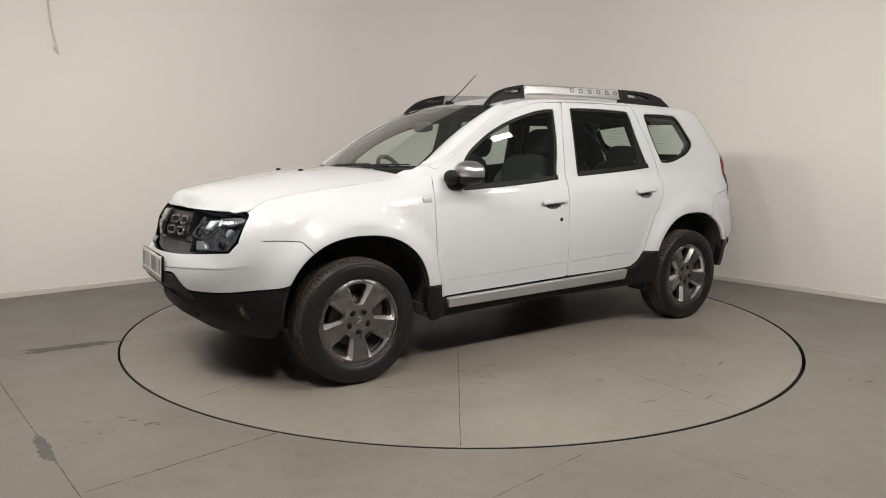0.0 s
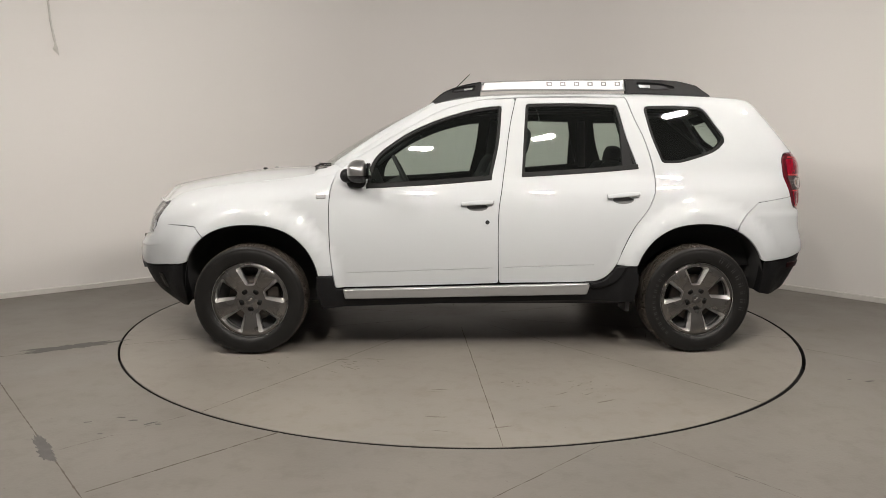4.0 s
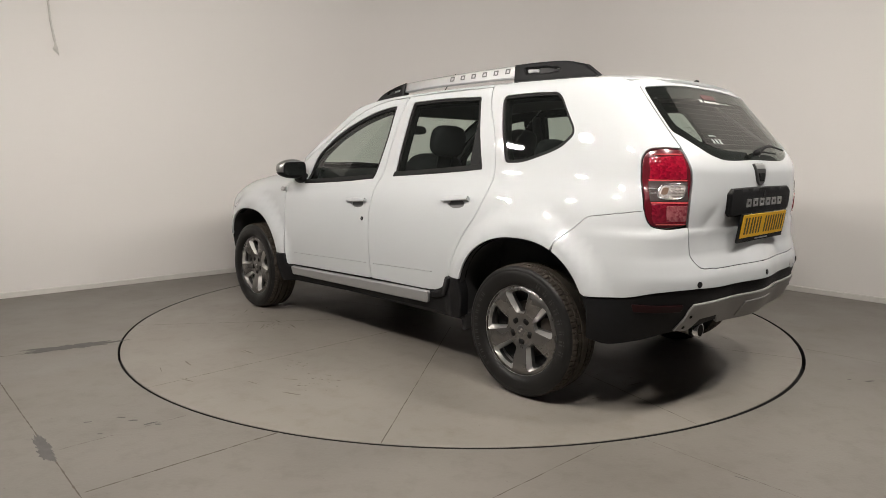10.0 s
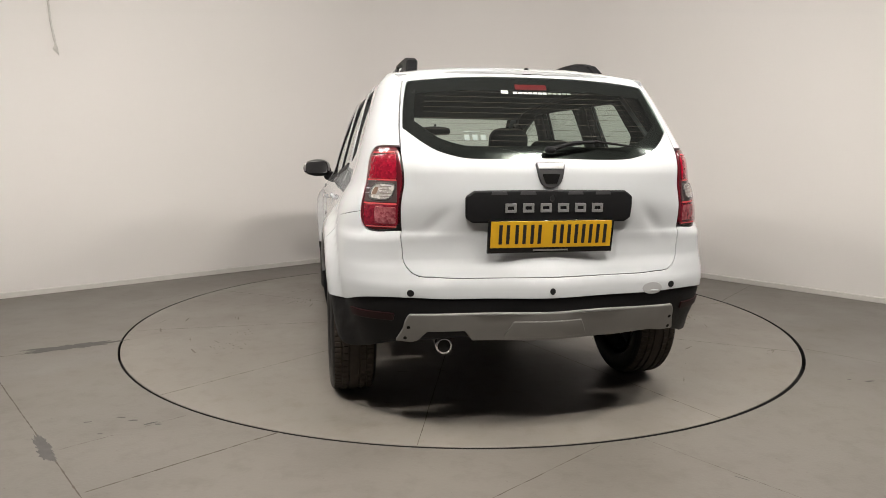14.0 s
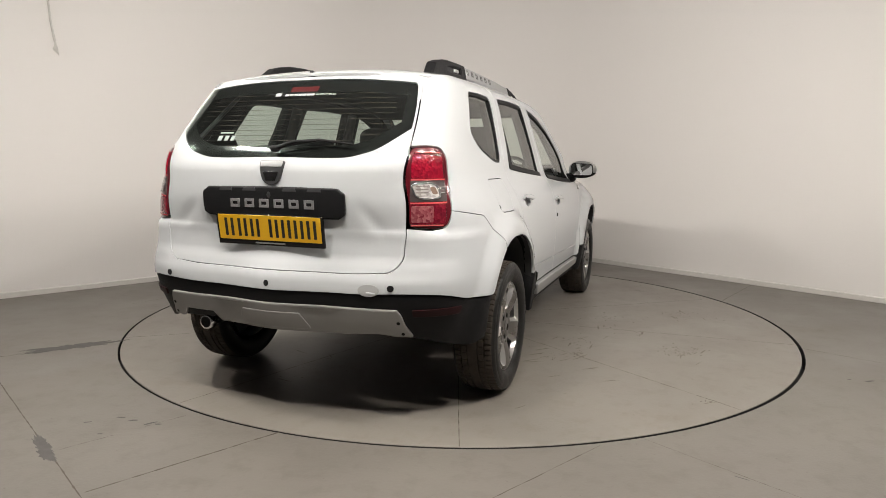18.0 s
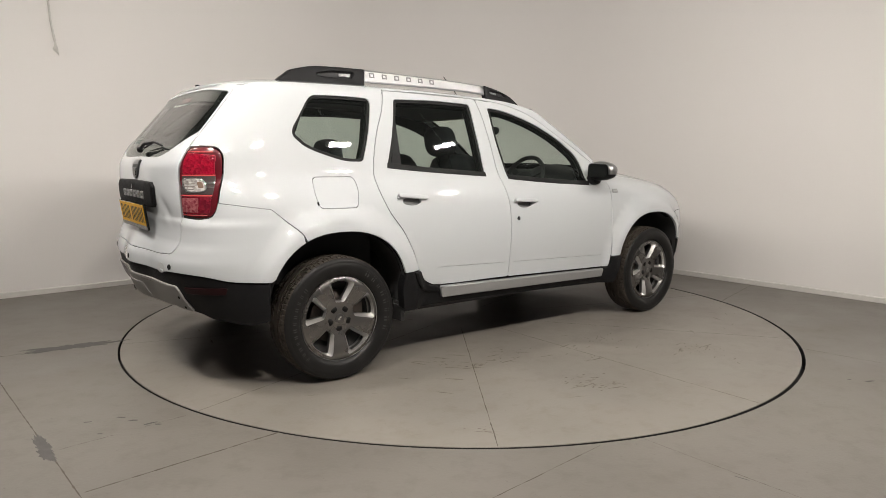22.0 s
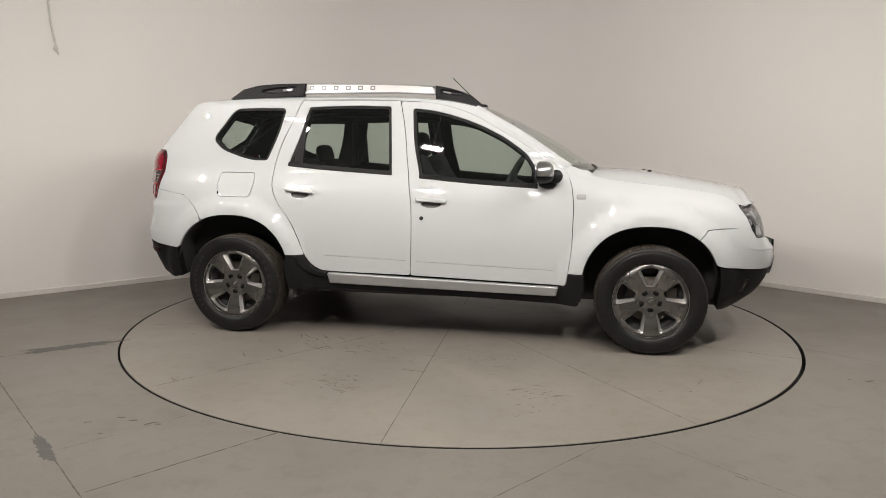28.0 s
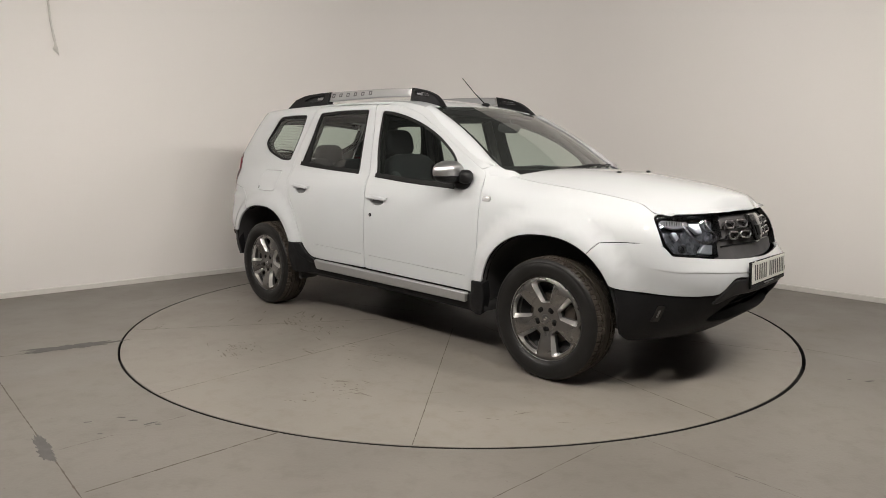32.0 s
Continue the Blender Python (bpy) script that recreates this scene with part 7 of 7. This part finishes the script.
part("exhaust_silencer", box_bm(-1.95, -1.72, -0.30, 0.34, 0.43, 0.53, 0.045, 3), LINER_BLACK, car)


# ---- inside the car ----


def cushion(cx, cy, cz, lx, ly, lz, tilt=0.0, power=4.0, turn=0.0):
    bm = blob(-lx / 2, lx / 2, -ly / 2, ly / 2, -lz / 2, lz / 2, power, 28, 16)
    return moved(bm, pose(cx, cy, cz, 0, tilt, turn))


def seat(cx, cy, width, back_h, rear=False):
    base = part("rear_seat" if rear else "front_seat", cushion(cx + 0.14, cy, 0.60, 0.54, width, 0.17, -6), SEAT_CLOTH, car, "dark grey cloth car seat with headrest")
    part("seat_back", cushion(cx - 0.17, cy, 0.66 + back_h / 2, 0.15, width * 0.97, back_h, -17), SEAT_CLOTH, base)
    for s in (-1, 1):
        part("seat_bolster", cushion(cx - 0.13, cy + s * width * 0.40, 0.66 + back_h * 0.42, 0.13, 0.10, back_h * 0.72, -17, 3.0), SEAT_GREY, base, "grey side bolster")
    return base


for cy in (0.36, -0.36):
    s = seat(0.03, cy, 0.50, 0.54)
    part("headrest", cushion(-0.315, cy, 1.270, 0.115, 0.265, 0.195, -12, 3.2), SEAT_CLOTH, s, "dark headrest")
    for d in (-0.06, 0.06):
        part("headrest_post", tube([(-0.27, cy + d, 1.10), (-0.305, cy + d, 1.24)], 0.007, 8), CHROME_SATIN, s)
for cy, w in ((0.38, 0.50), (-0.14, 0.50), (-0.50, 0.26)):
    s = seat(-0.86, cy, w, 0.50, True)
    if w > 0.4 or True:
        hy = {0.38: 0.36, -0.14: 0.0, -0.50: -0.36}[cy]
        if hy != 0.0:
            part("headrest", cushion(-1.135, hy, 1.190, 0.095, 0.25, 0.155, -12, 3.2), SEAT_CLOTH, s, "dark headrest")
            for d in (-0.05, 0.05):
                part("headrest_post", tube([(-1.10, hy + d, 1.05), (-1.13, hy + d, 1.16)], 0.006, 8), CHROME_SATIN, s)
# dashboard
V, Fq = [], []
prof = [(0.98, 1.065), (0.90, 1.082), (0.78, 1.072), (0.70, 1.040), (0.655, 0.98), (0.66, 0.88), (0.72, 0.75), (0.80, 0.55)]
ys = np.linspace(-0.70, 0.70, 29)
for y in ys:
    hood = 0.045 * math.exp(-((y + 0.36) / 0.17) ** 2)
    for k, (x, z) in enumerate(prof):
        V.append((x - (0.05 * hood / 0.045 if 2 <= k <= 4 else 0), y * (0.80 if k < 3 else 0.92), z + (hood if 1 <= k <= 3 else 0)))
m_ = len(prof)
for i in range(len(ys) - 1):
    for k in range(m_ - 1):
        Fq.append((i * m_ + k, i * m_ + k + 1, (i + 1) * m_ + k + 1, (i + 1) * m_ + k))
dash = from_data("dashboard", V, Fq, TRIM_GREY, car, "dark grey dashboard")
for y in (0.60, 0.12, -0.12, -0.60):
    part("air_vent", moved(blob(-0.02, 0.02, -0.045, 0.045, -0.04, 0.04, 3, 16, 10), pose(0.675, y, 0.975, 0, -20, 0)), GLOSS_BLACK, dash)
part("radio", box_bm(0.640, 0.68, -0.12, 0.12, 0.80, 0.92, 0.008), GLOSS_BLACK, dash)
part("centre_console", box_bm(0.0, 0.68, -0.09, 0.09, 0.36, 0.62, 0.03), TRIM_GREY, car)
# steering wheel
bm = bmesh.new()
R0, r0, n, m = 0.185, 0.0155, 40, 10
rings = [[bm.verts.new(((R0 + r0 * math.cos(b)) * math.cos(a), (R0 + r0 * math.cos(b)) * math.sin(a), r0 * math.sin(b))) for b in np.linspace(0, 2 * math.pi, m + 1)[:-1]] for a in np.linspace(0, 2 * math.pi, n + 1)[:-1]]
for i in range(n):
    for k in range(m):
        bm.faces.new((rings[i][k], rings[(i + 1) % n][k], rings[(i + 1) % n][(k + 1) % m], rings[i][(k + 1) % m]))
for f in bm.faces:
    f.smooth = True
wheel_pose = pose(0.445, -0.36, 1.010, 0, -62, 0)
sw = part("steering_wheel", moved(bm, wheel_pose), TRIM_GREY, car, "black three-spoke steering wheel")
part("airbag_pad", moved(blob(-0.07, 0.07, -0.085, 0.085, -0.03, 0.02, 2.6, 20, 12), wheel_pose), TRIM_GREY, sw)
for a in (180, 60, -60):
    part("wheel_spoke", moved(box_bm(0.04, 0.18, -0.022, 0.022, -0.012, 0.004, 0.006), wheel_pose @ pose(0, 0, 0, 0, 0, a)), TRIM_GREY, sw)
part("steering_column", tube([(0.46, -0.36, 1.0), (0.70, -0.36, 0.88)], 0.045, 12), TRIM_GREY, sw)
mi = part("interior_mirror", moved(blob(-0.018, 0.018, -0.118, 0.118, -0.034, 0.034, 3.0, 24, 12), pose(0.425, 0, 1.372, 0, 10, 0)), TRIM_GREY, car, "black interior mirror")
part("mirror_stalk", tube([(0.43, 0, 1.375), (0.435, 0, 1.405), (0.425, 0, 1.425)], 0.008, 8), TRIM_GREY, mi)
# headliner, pillars, boot floor and trim
hl_edge = [(x, float(plan(qx(x, ROOF_EDGE(x)), ROOF_EDGE(x))[1]) - 0.045) for x in np.linspace(-1.66, 0.20, 20)]
sheet("headliner", np.array(hl_edge + [(x, -y) for x, y in hl_edge[::-1]]), HEADLINER, car, chart=roof_chart, depth=0.045, lip=0.01, step=0.12)
for S in (1, -1):
    for x0, z0, x1, z1, w in ((-0.215, 1.09, -0.255, 1.48, 0.030), (-0.99, 1.12, -0.95, 1.48, 0.030), (0.30, 1.43, 0.68, 1.13, 0.020)):
        a = skin(np.array([x0]), np.array([z0]), 0.055)[0]
        b = skin(np.array([x1]), np.array([z1]), 0.055)[0]
        part("pillar_trim", tube([a * np.array([1, S, 1]), b * np.array([1, S, 1])], w, 10), HEADLINER if x0 < 0 else TRIM_GREY, car)
    a = skin(np.array([sx(-1.50, 1.20)[0]]), np.array([1.20]), 0.06)[0]
    part("boot_side_trim", box_bm(-1.85, -1.02, S * 0.60 - 0.05, S * 0.60 + 0.05, 0.5, 1.05, 0.03), TRIM_GREY, car)
    # gas strut of the tailgate
    part("tailgate_strut", tube([(-1.62, S * 0.52, 1.46), (-1.92, S * 0.53, 1.24)], 0.010, 8), TRIM_GREY, car)
part("boot_floor", box_bm(-2.0, -1.0, -0.56, 0.56, 0.55, 0.60, 0.01), TRIM_GREY, car)
part("parcel_shelf", box_bm(-1.80, -1.16, -0.55, 0.55, 1.02, 1.045, 0.008), TRIM_GREY, car)
# seat belts hang at the door pillars
for S in (1, -1):
    part("seat_belt", box_bm(-0.245, -0.200, S * 0.655 - 0.002, S * 0.655 + 0.002, 0.55, 1.33), SEAT_CLOTH, car)


def motions():
    for ob, off in ((turntable, (0.0, 0.0)), (car, CAR_OFFSET)):
        rows = []
        for t, a in enumerate(HEADING):
            c, s = math.cos(radians(a)), math.sin(radians(a))
            rows.append((float(t), pose(c * off[0] - s * off[1], s * off[0] + c * off[1], 0, 0, 0, a)))
        walk(ob, rows)


motions()
